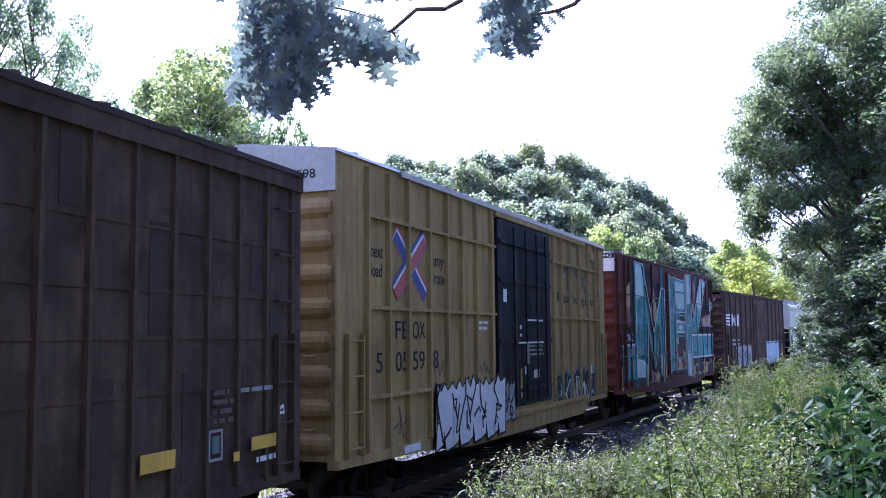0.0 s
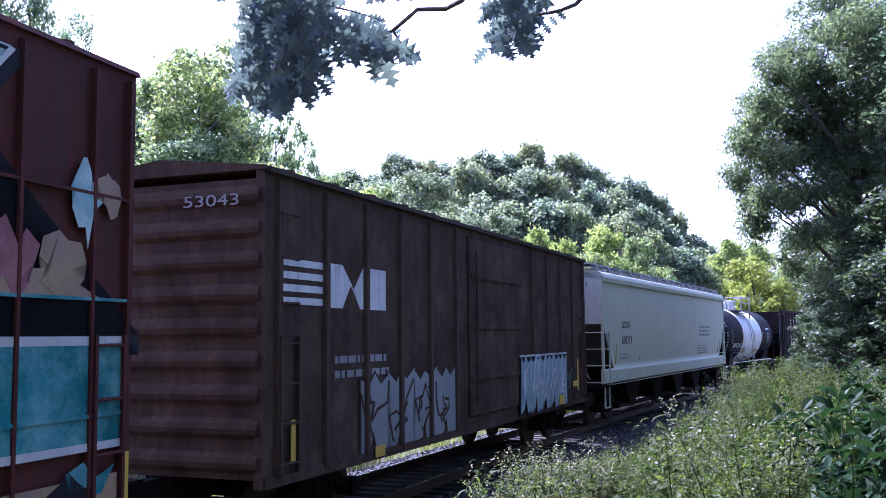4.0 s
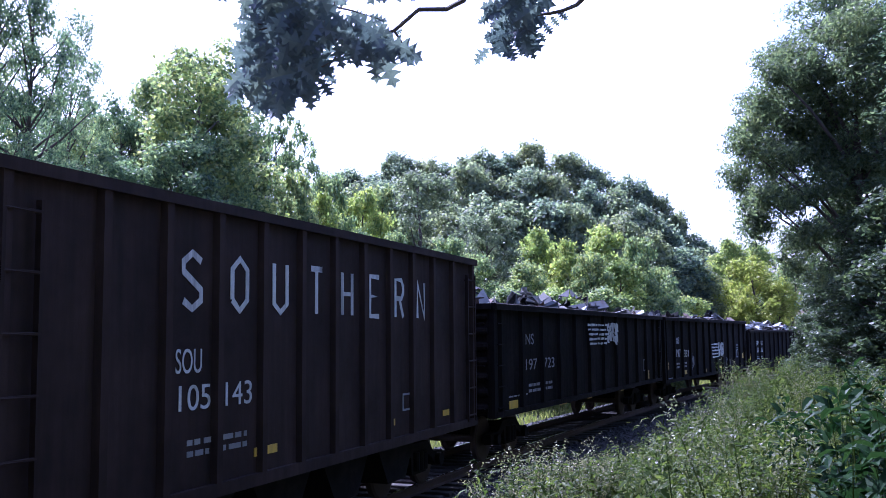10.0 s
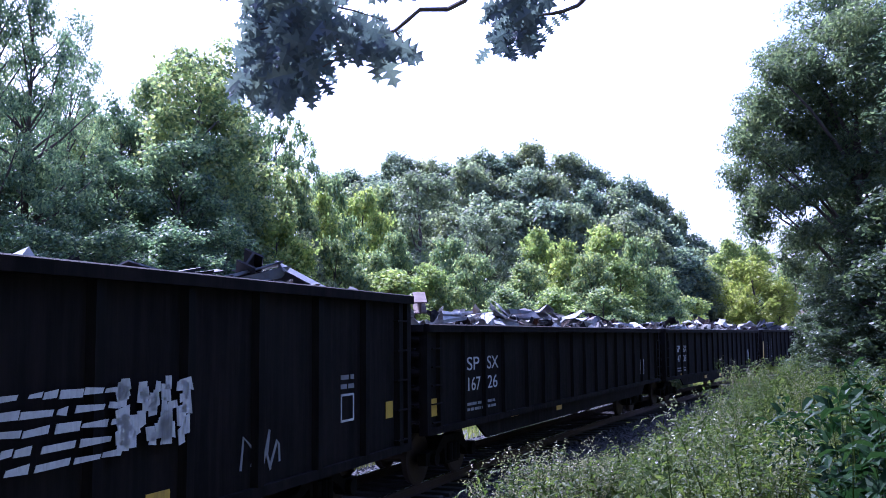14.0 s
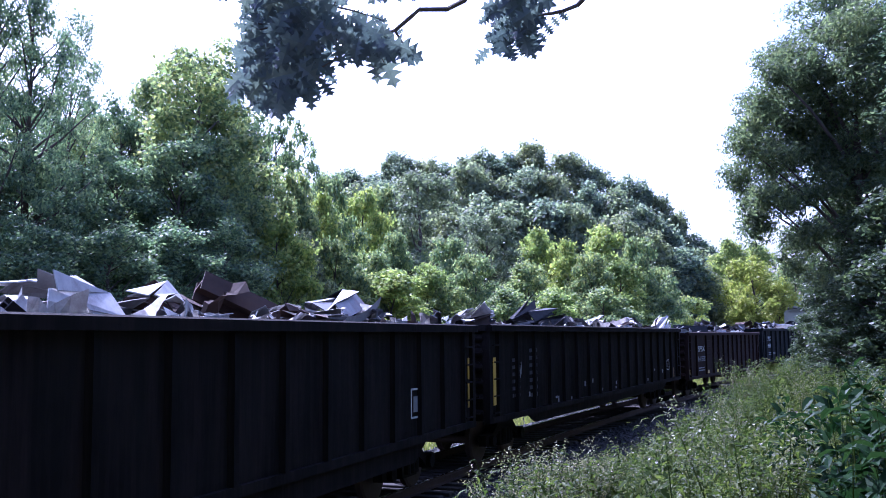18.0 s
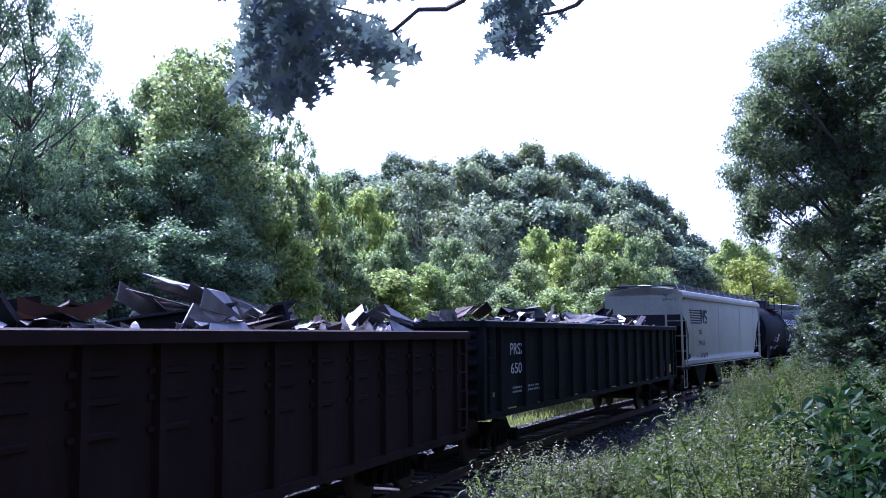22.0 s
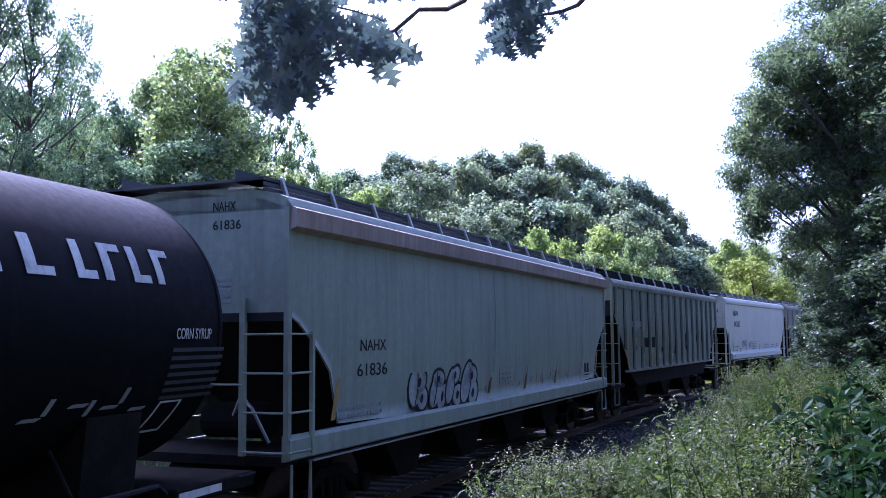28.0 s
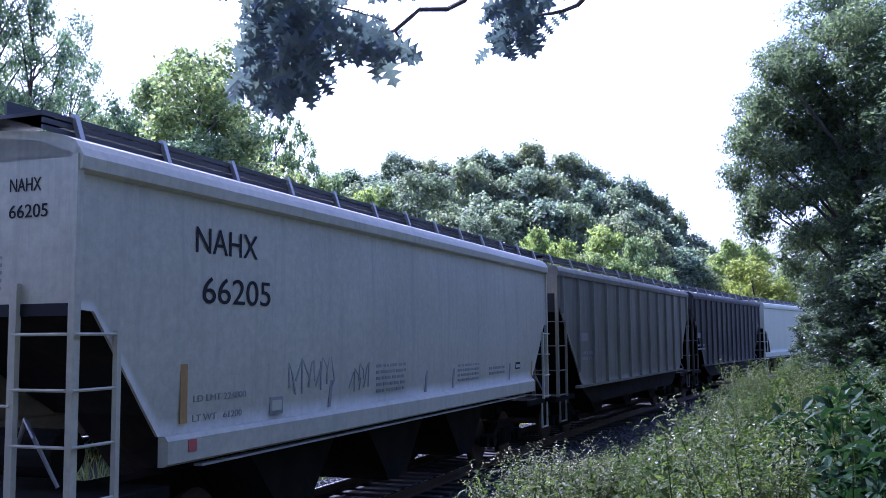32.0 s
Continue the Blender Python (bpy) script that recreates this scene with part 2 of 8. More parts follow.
def make_track():
    us = np.concatenate([np.arange(-60, 120, 1.5), np.arange(120, 400, 6.0)])
    bed = [(-3.9, -1.0), (-3.3, -0.72), (-1.9, -0.24), (1.9, -0.24), (3.2, -0.66), (3.8, -1.0)]
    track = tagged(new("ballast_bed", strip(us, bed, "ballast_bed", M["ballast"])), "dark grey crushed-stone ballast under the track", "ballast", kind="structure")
    # loose stones on the bed
    rng = np.random.default_rng(5)
    n = 30000
    u = 8 + 62 * rng.random(n) ** 1.4
    r = rng.uniform(-1.9, 3.5, n)
    z = np.interp(np.abs(r), [0, 1.9, 3.25, 3.7], [-0.24, -0.24, -0.68, -0.95])
    base = np.array([(1, 0, 0), (0, 1, 0), (-1, 0, 0), (0, -1, 0), (0, 0, 0.9)])
    s = rng.uniform(0.022, 0.05, (n, 1, 1))
    v = base[None] * s * rng.uniform(0.7, 1.35, (n, 5, 1))
    a = rng.uniform(0, math.tau, n)
    ca, sa = np.cos(a)[:, None], np.sin(a)[:, None]
    vx, vy = v[:, :, 0] * ca - v[:, :, 1] * sa, v[:, :, 0] * sa + v[:, :, 1] * ca
    h = np.interp(u, LINE_U, LINE_H)
    px, py = np.interp(u, LINE_U, LINE_X) + r * np.cos(h), np.interp(u, LINE_U, LINE_Y) - r * np.sin(h)
    v = np.stack([vx + px[:, None], vy + py[:, None], v[:, :, 2] + z[:, None] - 0.004], 2).reshape(-1, 3)
    k = np.arange(n)[:, None] * 5
    f = np.concatenate([k + np.array(t) for t in ((0, 1, 4), (1, 2, 4), (2, 3, 4), (3, 0, 4))])
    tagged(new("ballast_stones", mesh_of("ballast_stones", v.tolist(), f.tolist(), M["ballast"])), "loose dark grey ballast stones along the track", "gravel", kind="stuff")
    # rails
    for r in (-0.755, 0.755):
        sec = [(r - 0.075, -0.17), (r + 0.075, -0.17), (r + 0.02, -0.14), (r + 0.012, -0.05), (r + 0.036, -0.035), (r + 0.036, -0.004), (r - 0.036, -0.004), (r - 0.036, -0.035), (r - 0.012, -0.05), (r - 0.02, -0.14)]
        ob = tagged(new("rail", strip(us, sec, "rail", M["rail"])), "rust-brown steel rail with a shiny running surface", "rail", "rails", kind="structure")
        put("running_surface", strip(us, [(r - 0.03, -0.0035), (r + 0.03, -0.0035), (r + 0.026, 0), (r - 0.026, 0)], "running_surface", M["rail_top"]), ob, label="polished bright steel rail head")
    # sleepers
    bm = soft_box(-0.115, 0.115, -1.3, 1.3, -0.36, -0.172, 0.012)
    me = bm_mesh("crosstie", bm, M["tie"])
    rng = random.Random(3)
    for i in range(120):
        u = 6 + i * 0.53
        x, y, h = on_track(u)
        ob = put("crosstie", me, track, pose(x, y, rng.uniform(-0.006, 0.006), 0, 0, 90 - math.degrees(h) + rng.uniform(-1, 1)))


make_track()
# ---------------------------------------------------------------- plants
def blades(centres, facing, size, rng, droop=0.35, narrow=0.55):
    """Leaf rhombs at the centres, turned more or less towards facing: vertices as an array."""
    n = len(centres)
    o = rng.normal(size=(n, 3)) * 0.8 + facing
    o /= np.linalg.norm(o, axis=1, keepdims=True) + 1e-9
    d = rng.normal(size=(n, 3))
    d[:, 2] = d[:, 2] * 0.6 - droop
    d -= 0.75 * (d * o).sum(1, keepdims=True) * o
    d /= np.linalg.norm(d, axis=1, keepdims=True) + 1e-9
    w = np.cross(d, o)
    w /= np.linalg.norm(w, axis=1, keepdims=True) + 1e-9
    s = (size * rng.uniform(0.65, 1.35, n))[:, None]
    v = np.stack([centres - d * s * 0.5, centres + w * s * narrow * 0.5, centres + d * s * 0.5, centres - w * s * narrow * 0.5], 1)
    return v.reshape(-1, 3)


def quads(n):
    return (np.arange(n)[:, None] * 4 + np.arange(4)).tolist()


def limb(bm, pts, radii, n=7):
    rings = []
    for i, (p, r) in enumerate(zip(pts, radii)):
        d = (Vector(pts[min(i + 1, len(pts) - 1)]) - Vector(pts[max(i - 1, 0)])).to_track_quat("Z", "Y")
        rings.append([bm.verts.new(Vector(p) + d @ Vector((r * math.cos(k * math.tau / n), r * math.sin(k * math.tau / n), 0))) for k in range(n)])
    for a, b in zip(rings[:-1], rings[1:]):
        for k in range(n):
            bm.faces.new((a[k], a[(k + 1) % n], b[(k + 1) % n], b[k]))
    bm.faces.new(rings[-1])


def grow(seed, height, spread, bare, clumps, leaves, leaf, mat, lean=0.0, narrow=0.55, ragged=1.0, droop=0.35, clump=(0.16, 0.34)):
    """Meshes of a tree: trunk with limbs, and a crown of leaf clumps round the limbs' ends."""
    rng = np.random.default_rng(seed)
    bm = bmesh.new()
    k = 9
    zs = np.linspace(0, height * 0.93, k)
    wob = np.cumsum(rng.normal(0, height * 0.012, (k, 2)), 0)
    trunk = [(wob[i, 0] + lean * zs[i], wob[i, 1], zs[i] - (0.3 if i == 0 else 0)) for i in range(k)]
    r0 = 0.016 * height + 0.03
    limb(bm, trunk, [r0 * (1 - 0.9 * i / (k - 1)) + 0.01 for i in range(k)], 9)
    centres, sizes = [], []
    for c in range(clumps):
        f = bare + (1 - bare) * ((c + rng.random()) / clumps) ** 0.9
        zz = f * height
        # widest a little below the middle of the crown
        g = (f - bare) / (1 - bare)
        wide = spread * (0.55 + 0.75 * g if g < 0.4 else 0.85 * math.sqrt(max(1 - ((g - 0.4) / 0.62) ** 2, 0.02)))
        a = rng.uniform(0, math.tau)
        rad = wide * (0.45 + 0.55 * math.sqrt(rng.random())) * (1 + 0.28 * ragged * rng.normal())
        p = np.array([math.cos(a) * rad, math.sin(a) * rad, zz + rng.normal(0, 0.03 * height)])
        t = np.array([np.interp(zz, zs, [q[0] for q in trunk]), np.interp(zz, zs, [q[1] for q in trunk]), 0])
        p[:2] += t[:2]
        centres.append(p)
        sizes.append(spread * rng.uniform(*clump))
        if c % 3 == 0:
            z1 = max(zz - 0.45 * rad - 0.05 * height, 0.12 * height)
            s = (float(np.interp(z1, zs, [q[0] for q in trunk])), float(np.interp(z1, zs, [q[1] for q in trunk])), z1)
            m = [(s[i] * 0.5 + p[i] * 0.5) + rng.normal(0, 0.04 * rad + 0.02) for i in range(3)]
            rr = r0 * 0.38 * (1 - 0.7 * f) + 0.008
            limb(bm, [s, m, tuple(p)], [rr, rr * 0.65, rr * 0.2], 5)
    return bm_mesh("trunk", bm, M["bark"], True), crown_mesh(rng, np.array(centres), np.array(sizes), leaves, leaf, mat, droop, narrow)


def crown_mesh(rng, centres, sizes, leaves, leaf, mat, droop=0.35, narrow=0.55):
    """Leaves on the outside of rounded clumps, so that each clump has a lit top and a shaded foot."""
    share = sizes ** 2 / np.sum(sizes ** 2)
    idx = rng.choice(len(sizes), leaves, p=share)
    out = rng.normal(size=(leaves, 3)) + np.array([0, 0, 0.25])
    out /= np.linalg.norm(out, axis=1, keepdims=True) + 1e-9
    reach = rng.random((leaves, 1)) ** 0.4 * (1 + 0.2 * rng.normal(size=(leaves, 1)))
    pts = centres[idx] + out * reach * sizes[idx][:, None] * np.array([1.12, 1.12, 0.85])
    v = blades(pts, out * 0.95 + np.array([0, 0, 0.6]), leaf, rng, droop, narrow)
    return mesh_of("crown", v.tolist(), quads(leaves), mat)


def plant(kind, meshes, x, y, label, category="tree", scale=1.0, turn=0.0, wide=1.0, group="", sink=0.0):
    z = float(ground_z(x, y)[0])
    base = new(kind)
    base.matrix_basis = Matrix.LocRotScale((x, y, z - sink), Euler((0, 0, turn)), (scale * wide, scale * wide, scale))
    put("trunk", meshes[0], base)
    put("crown", meshes[1], base)
    return tagged(base, label, category, group)


def sight(px, dist):
    """Plan point at dist metres ahead, px of 1568 across the picture."""
    return ((px - 784) / 1700.0 * dist, dist)


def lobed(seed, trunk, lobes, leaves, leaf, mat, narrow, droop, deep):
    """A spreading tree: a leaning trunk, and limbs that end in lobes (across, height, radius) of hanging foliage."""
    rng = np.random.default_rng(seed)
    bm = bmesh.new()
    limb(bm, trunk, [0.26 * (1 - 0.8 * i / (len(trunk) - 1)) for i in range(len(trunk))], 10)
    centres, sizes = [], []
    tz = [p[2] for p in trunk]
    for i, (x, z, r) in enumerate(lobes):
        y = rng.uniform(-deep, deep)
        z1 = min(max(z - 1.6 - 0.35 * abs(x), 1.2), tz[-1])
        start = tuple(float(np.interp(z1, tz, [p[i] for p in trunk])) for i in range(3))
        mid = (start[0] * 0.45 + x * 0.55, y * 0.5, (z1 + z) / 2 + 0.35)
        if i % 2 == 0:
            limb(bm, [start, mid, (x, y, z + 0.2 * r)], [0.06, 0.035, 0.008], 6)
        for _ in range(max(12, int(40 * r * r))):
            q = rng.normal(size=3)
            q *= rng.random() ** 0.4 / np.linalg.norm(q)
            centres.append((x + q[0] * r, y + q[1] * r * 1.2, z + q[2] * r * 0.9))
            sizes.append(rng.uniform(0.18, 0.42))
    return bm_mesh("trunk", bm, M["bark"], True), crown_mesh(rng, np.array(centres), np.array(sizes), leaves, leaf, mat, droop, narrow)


def make_woods():
    tall = [grow(11, 15.0, 3.5, 0.06, 150, 30000, 0.19, M["leaf_mid"], ragged=0.7, clump=(0.11, 0.25), narrow=0.7),
            grow(12, 13.0, 3.1, 0.05, 130, 27000, 0.18, M["leaf_dark"], ragged=0.7, clump=(0.11, 0.26), narrow=0.7)]
    airy = grow(13, 14.0, 2.9, 0.12, 190, 23000, 0.15, M["leaf_dark"], ragged=1.2, clump=(0.08, 0.18), narrow=0.42, droop=0.6)
    thin = grow(14, 8.0, 1.9, 0.30, 60, 4200, 0.13, M["leaf_dark"], ragged=1.5, clump=(0.07, 0.17), narrow=0.7)
    low = [grow(21, 8.5, 2.7, 0.05, 90, 15000, 0.20, M["leaf_light"], ragged=0.8, clump=(0.12, 0.28), narrow=0.7),
           grow(22, 7.0, 2.4, 0.04, 90, 16000, 0.17, M["leaf_mid"], ragged=0.8, clump=(0.12, 0.28), narrow=0.7),
           grow(23, 9.5, 2.4, 0.10, 90, 13000, 0.17, M["leaf_dull"], ragged=1.0, clump=(0.11, 0.25), narrow=0.65)]
    gold = grow(24, 8.5, 2.7, 0.03, 95, 15000, 0.20, M["leaf_gold_sunlit"], ragged=0.7, clump=(0.12, 0.26), narrow=0.6)
    # hill trees, the haze painted into their leaf colour
    far = [grow(31, 15.0, 3.7, 0.04, 150, 15000, 0.36, M["leaf_hill_hazed"], ragged=0.55, clump=(0.15, 0.34), narrow=0.75),
           grow(32, 14.0, 3.3, 0.04, 150, 15000, 0.36, M["leaf_hill_hazed"], ragged=0.55, clump=(0.15, 0.34), narrow=0.75),
           grow(33, 13.0, 3.9, 0.04, 150, 15000, 0.36, M["leaf_hill_hazed"], ragged=0.55, clump=(0.15, 0.34), narrow=0.75)]
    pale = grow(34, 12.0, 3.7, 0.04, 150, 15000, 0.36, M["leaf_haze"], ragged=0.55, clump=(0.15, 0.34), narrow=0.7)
    rng = random.Random(8)
    sizes = {}

    def size_of(m):
        # height and half-width that the bulk of the crown reaches
        if m[1].name not in sizes:
            co = np.empty(len(m[1].vertices) * 3)
            m[1].vertices.foreach_get("co", co)
            co = co.reshape(-1, 3)
            sizes[m[1].name] = (float(np.percentile(co[:, 2], 99.5)), float(np.percentile(np.abs(co[:, 0] - np.median(co[:, 0])), 95)))
        return sizes[m[1].name]

    def stand(m, px, dist, top, half_px, label, kind="tree", group=""):
        """A plant ahead at dist whose crown reaches the line of sight top and is half_px to either side."""
        x, y = sight(px, dist)
        h = EYE + (596 - top) / 1700.0 * dist - float(ground_z(x, y)[0])
        nat_h, nat_r = size_of(m)
        s = h / nat_h
        plant(kind, m, x, y, label, kind, scale=s, turn=rng.uniform(0, 6.28), wide=half_px / 1700.0 * dist / nat_r / s, group=group)

    # tall woods behind the track
    deep = "tall leafy green deciduous tree beyond the track"
    for px, dist, top, w, m in ((-70, 25, -190, 105, airy), (15, 27, -110, 100, airy), (85, 30, 25, 62, airy), (-60, 33, 60, 120, tall[0]), (120, 36, 205, 75, tall[0]), (60, 35, 165, 80, tall[1]),
                                (316, 36, 72, 122, tall[0]), (255, 38, 125, 85, tall[0]), (372, 39, 130, 85, tall[0]), (215, 37, 180, 70, tall[1]), (165, 40, 185, 70, tall[1]), (425, 42, 185, 60, tall[1]),
                                (478, 46, 180, 62, thin), (510, 47, 205, 50, thin), (540, 50, 250, 34, thin), (450, 44, 215, 60, thin),
                                (20, 26, 255, 90, tall[1]), (120, 29, 270, 90, tall[1]), (215, 31, 265, 85, tall[1]), (305, 32, 235, 90, tall[1]), (385, 34, 235, 85, tall[0]), (455, 38, 300, 60, tall[0]),
                                (65, 24, 385, 95, tall[1]), (190, 26, 395, 95, tall[1]), (300, 28, 390, 90, tall[1]), (385, 30, 400, 80, tall[1])):
        stand(m, px, dist, top, w, deep)
    # lighter trees in the middle distance
    edge = "yellow-green leafy tree at the wood's sunlit edge"
    for px, dist, top, w, m in ((520, 42, 305, 55, low[1]), (480, 36, 385, 60, low[0]), (535, 40, 410, 45, low[2]), (590, 50, 312, 52, low[1]), (560, 48, 345, 45, low[0]), (635, 56, 338, 45, low[0]), (740, 68, 305, 82, low[2]), (685, 68, 332, 55, low[1]), (690, 50, 415, 40, low[1]),
                                (655, 44, 450, 55, low[1]), (700, 42, 480, 75, low[0]), (600, 42, 430, 60, low[1]), (785, 54, 425, 52, low[1]), (760, 46, 470, 45, low[0]), (872, 56, 378, 66, low[2]), (845, 50, 455, 55, low[1]), (930, 52, 470, 55, low[1]),
                                (955, 60, 412, 48, low[0]), (1000, 58, 432, 42, low[0]), (1068, 60, 405, 52, low[0]), (1035, 56, 455, 50, low[1]), (1135, 62, 428, 46, low[1]), (1105, 58, 470, 50, low[0]), (1175, 64, 480, 40, low[1]),
                                (800, 46, 510, 60, low[1]), (890, 46, 515, 60, low[1]), (980, 48, 515, 60, low[0]), (1075, 52, 515, 60, low[1]), (1160, 60, 530, 50, low[1]), (1225, 72, 532, 42, low[0])):
        stand(m, px, dist, top, w, edge)
    # woods on the hill: back row along the crest, then two rows down the slope
    hill = "broadleaf tree on the wooded hill with haze-tinted leaves"
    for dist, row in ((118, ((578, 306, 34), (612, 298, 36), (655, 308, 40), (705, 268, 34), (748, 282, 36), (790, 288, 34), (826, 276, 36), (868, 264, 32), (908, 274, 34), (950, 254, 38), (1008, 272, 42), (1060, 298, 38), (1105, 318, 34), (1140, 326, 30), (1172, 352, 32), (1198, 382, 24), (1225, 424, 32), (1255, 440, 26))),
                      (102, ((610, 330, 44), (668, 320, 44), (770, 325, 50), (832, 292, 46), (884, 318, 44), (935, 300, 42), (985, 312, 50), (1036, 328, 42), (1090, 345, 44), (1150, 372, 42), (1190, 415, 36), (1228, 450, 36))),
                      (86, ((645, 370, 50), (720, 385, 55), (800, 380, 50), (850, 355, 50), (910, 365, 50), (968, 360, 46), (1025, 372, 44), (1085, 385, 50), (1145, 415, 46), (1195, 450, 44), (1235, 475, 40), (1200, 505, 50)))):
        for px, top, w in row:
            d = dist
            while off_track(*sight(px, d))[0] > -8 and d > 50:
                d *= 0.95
            # about four in ten get a sunlit tone from the paler leaf colour
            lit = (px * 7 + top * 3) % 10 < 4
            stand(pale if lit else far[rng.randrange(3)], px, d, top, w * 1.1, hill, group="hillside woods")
    # bright trees at the end of the visible line
    for px, dist, top, w, m in ((1335, 82, 462, 56, gold), (1300, 88, 505, 45, gold), (1372, 80, 500, 42, gold), (1298, 100, 432, 40, low[0]), (1345, 104, 440, 44, low[0]), (1262, 96, 470, 30, low[0]), (1405, 92, 470, 50, low[1])):
        stand(m, px, dist, top, w, "bright yellow-green sunlit tree beside the line")
    # the big spreading tree on the near side, and the growth under and behind it, shade in its leaf colour
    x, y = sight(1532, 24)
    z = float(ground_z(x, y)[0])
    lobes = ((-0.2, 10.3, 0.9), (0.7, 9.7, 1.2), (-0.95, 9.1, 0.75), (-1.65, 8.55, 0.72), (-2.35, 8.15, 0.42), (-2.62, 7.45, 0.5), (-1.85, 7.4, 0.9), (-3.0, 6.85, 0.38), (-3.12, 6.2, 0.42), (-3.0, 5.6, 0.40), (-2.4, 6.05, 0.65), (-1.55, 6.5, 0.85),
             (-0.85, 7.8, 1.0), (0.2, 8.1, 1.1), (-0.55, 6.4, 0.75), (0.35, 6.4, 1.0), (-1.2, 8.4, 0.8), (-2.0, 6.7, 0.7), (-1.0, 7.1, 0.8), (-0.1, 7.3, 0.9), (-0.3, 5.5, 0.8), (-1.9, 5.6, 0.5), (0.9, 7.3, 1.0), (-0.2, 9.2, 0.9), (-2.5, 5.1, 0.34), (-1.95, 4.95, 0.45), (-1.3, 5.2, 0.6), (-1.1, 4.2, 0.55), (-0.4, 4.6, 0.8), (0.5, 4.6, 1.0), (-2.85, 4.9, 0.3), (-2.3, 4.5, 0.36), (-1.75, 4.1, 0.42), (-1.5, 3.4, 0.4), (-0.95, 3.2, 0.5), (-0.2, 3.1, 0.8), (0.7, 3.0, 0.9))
    trunk = [(0.3, 0, -0.3), (0.25, 0.05, 1.5), (0.12, -0.05, 3.6), (-0.05, 0.05, 6.0), (0.0, 0.0, 8.4), (0.1, 0.1, 10.0)]
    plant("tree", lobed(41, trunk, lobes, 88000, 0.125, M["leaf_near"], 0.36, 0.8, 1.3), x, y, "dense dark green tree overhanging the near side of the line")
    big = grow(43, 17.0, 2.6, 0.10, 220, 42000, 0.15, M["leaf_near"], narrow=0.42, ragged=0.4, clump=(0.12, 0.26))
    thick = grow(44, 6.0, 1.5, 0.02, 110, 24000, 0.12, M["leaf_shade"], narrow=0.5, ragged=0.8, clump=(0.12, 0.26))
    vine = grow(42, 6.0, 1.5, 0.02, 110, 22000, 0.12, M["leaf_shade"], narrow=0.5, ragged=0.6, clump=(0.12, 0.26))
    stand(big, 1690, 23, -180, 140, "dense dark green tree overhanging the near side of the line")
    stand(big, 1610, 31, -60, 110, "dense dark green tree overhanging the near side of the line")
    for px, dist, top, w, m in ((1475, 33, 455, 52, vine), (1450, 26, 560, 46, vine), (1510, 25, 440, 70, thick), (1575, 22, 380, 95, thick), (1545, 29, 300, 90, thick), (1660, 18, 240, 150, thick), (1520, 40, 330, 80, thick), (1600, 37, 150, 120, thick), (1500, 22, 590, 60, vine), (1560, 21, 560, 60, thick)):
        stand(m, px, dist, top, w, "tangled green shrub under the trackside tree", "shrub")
    # unseen trees added behind and beside the eye to dim the sky's light
    for x, y, h, m in ((6.5, -5, 15, far[0]), (-1, -8, 16, far[2]), (-9, -10, 15, far[0]), (11, 3, 14, far[1]), (3, -13, 18, far[0]), (15, -6, 17, far[2]), (-16, -15, 17, far[1]), (13, 9, 13, far[1]), (-6, -17, 19, far[0])):
        plant("tree", m, x, y, "unseen tall leafy tree added behind the camera", scale=h / size_of(m)[0], turn=rng.uniform(0, 6.28), wide=1.15)


make_woods()


# ---------------------------------------------------------------- weeds on the bank
def weed_meshes(seed, height, leafiness, plume, dark=False):
    """Stems, leaves and pale seed heads of one weed clump."""
    rng = np.random.default_rng(seed)
    bm = bmesh.new()
    leaves, heads = [], []
    for k in range(6):
        a, lean = rng.uniform(0, math.tau), rng.uniform(0.05, 0.32)
        h = height * rng.uniform(0.65, 1.05)
        x0, y0 = rng.normal(0, 0.10, 2)
        pts = [(x0 + math.cos(a) * lean * h * (t ** 1.6), y0 + math.sin(a) * lean * h * (t ** 1.6), h * t - 0.05) for t in (0, 0.35, 0.7, 1.0)]
        limb(bm, pts, [0.008, 0.006, 0.004, 0.002], 4)
        for t in np.linspace(0.12, 0.95, leafiness):
            p = [np.interp(t, (0, 0.35, 0.7, 1.0), [q[i] for q in pts]) for i in range(3)]
            for _ in range(11 if not dark else 3):
                leaves.append([p[0] + rng.normal(0, 0.065), p[1] + rng.normal(0, 0.065), p[2] + rng.normal(0, 0.03)])
        if plume:
            for b in range(12):
                t = rng.uniform(0.55, 1.0)
                p = [np.interp(t, (0, 0.35, 0.7, 1.0), [q[i] for q in pts]) for i in range(3)]
                dx, dy = rng.normal(0, 0.09, 2)
                for s in np.linspace(0.2, 1, 5):
                    for _ in range(plume):
                        heads.append([p[0] + dx * 1.2 * s + rng.normal(0, 0.012), p[1] + dy * s + rng.normal(0, 0.012), p[2] + 0.10 * s + rng.normal(0, 0.015)])
    stems = bm_mesh("stem", bm, M["weed"])
    leaf_me = lances(np.array(leaves), 0.072 if not dark else 0.165, 0.28 if not dark else 0.40, rng, M["weed_dark" if dark else "weed"])
    head_me = None
    if heads:
        v = blades(np.array(heads), np.zeros(3), 0.019, rng, 0.0, 0.6)
        head_me = mesh_of("plume", v.tolist(), quads(len(heads)), M["seed_head"])
    return stems, leaf_me, head_me


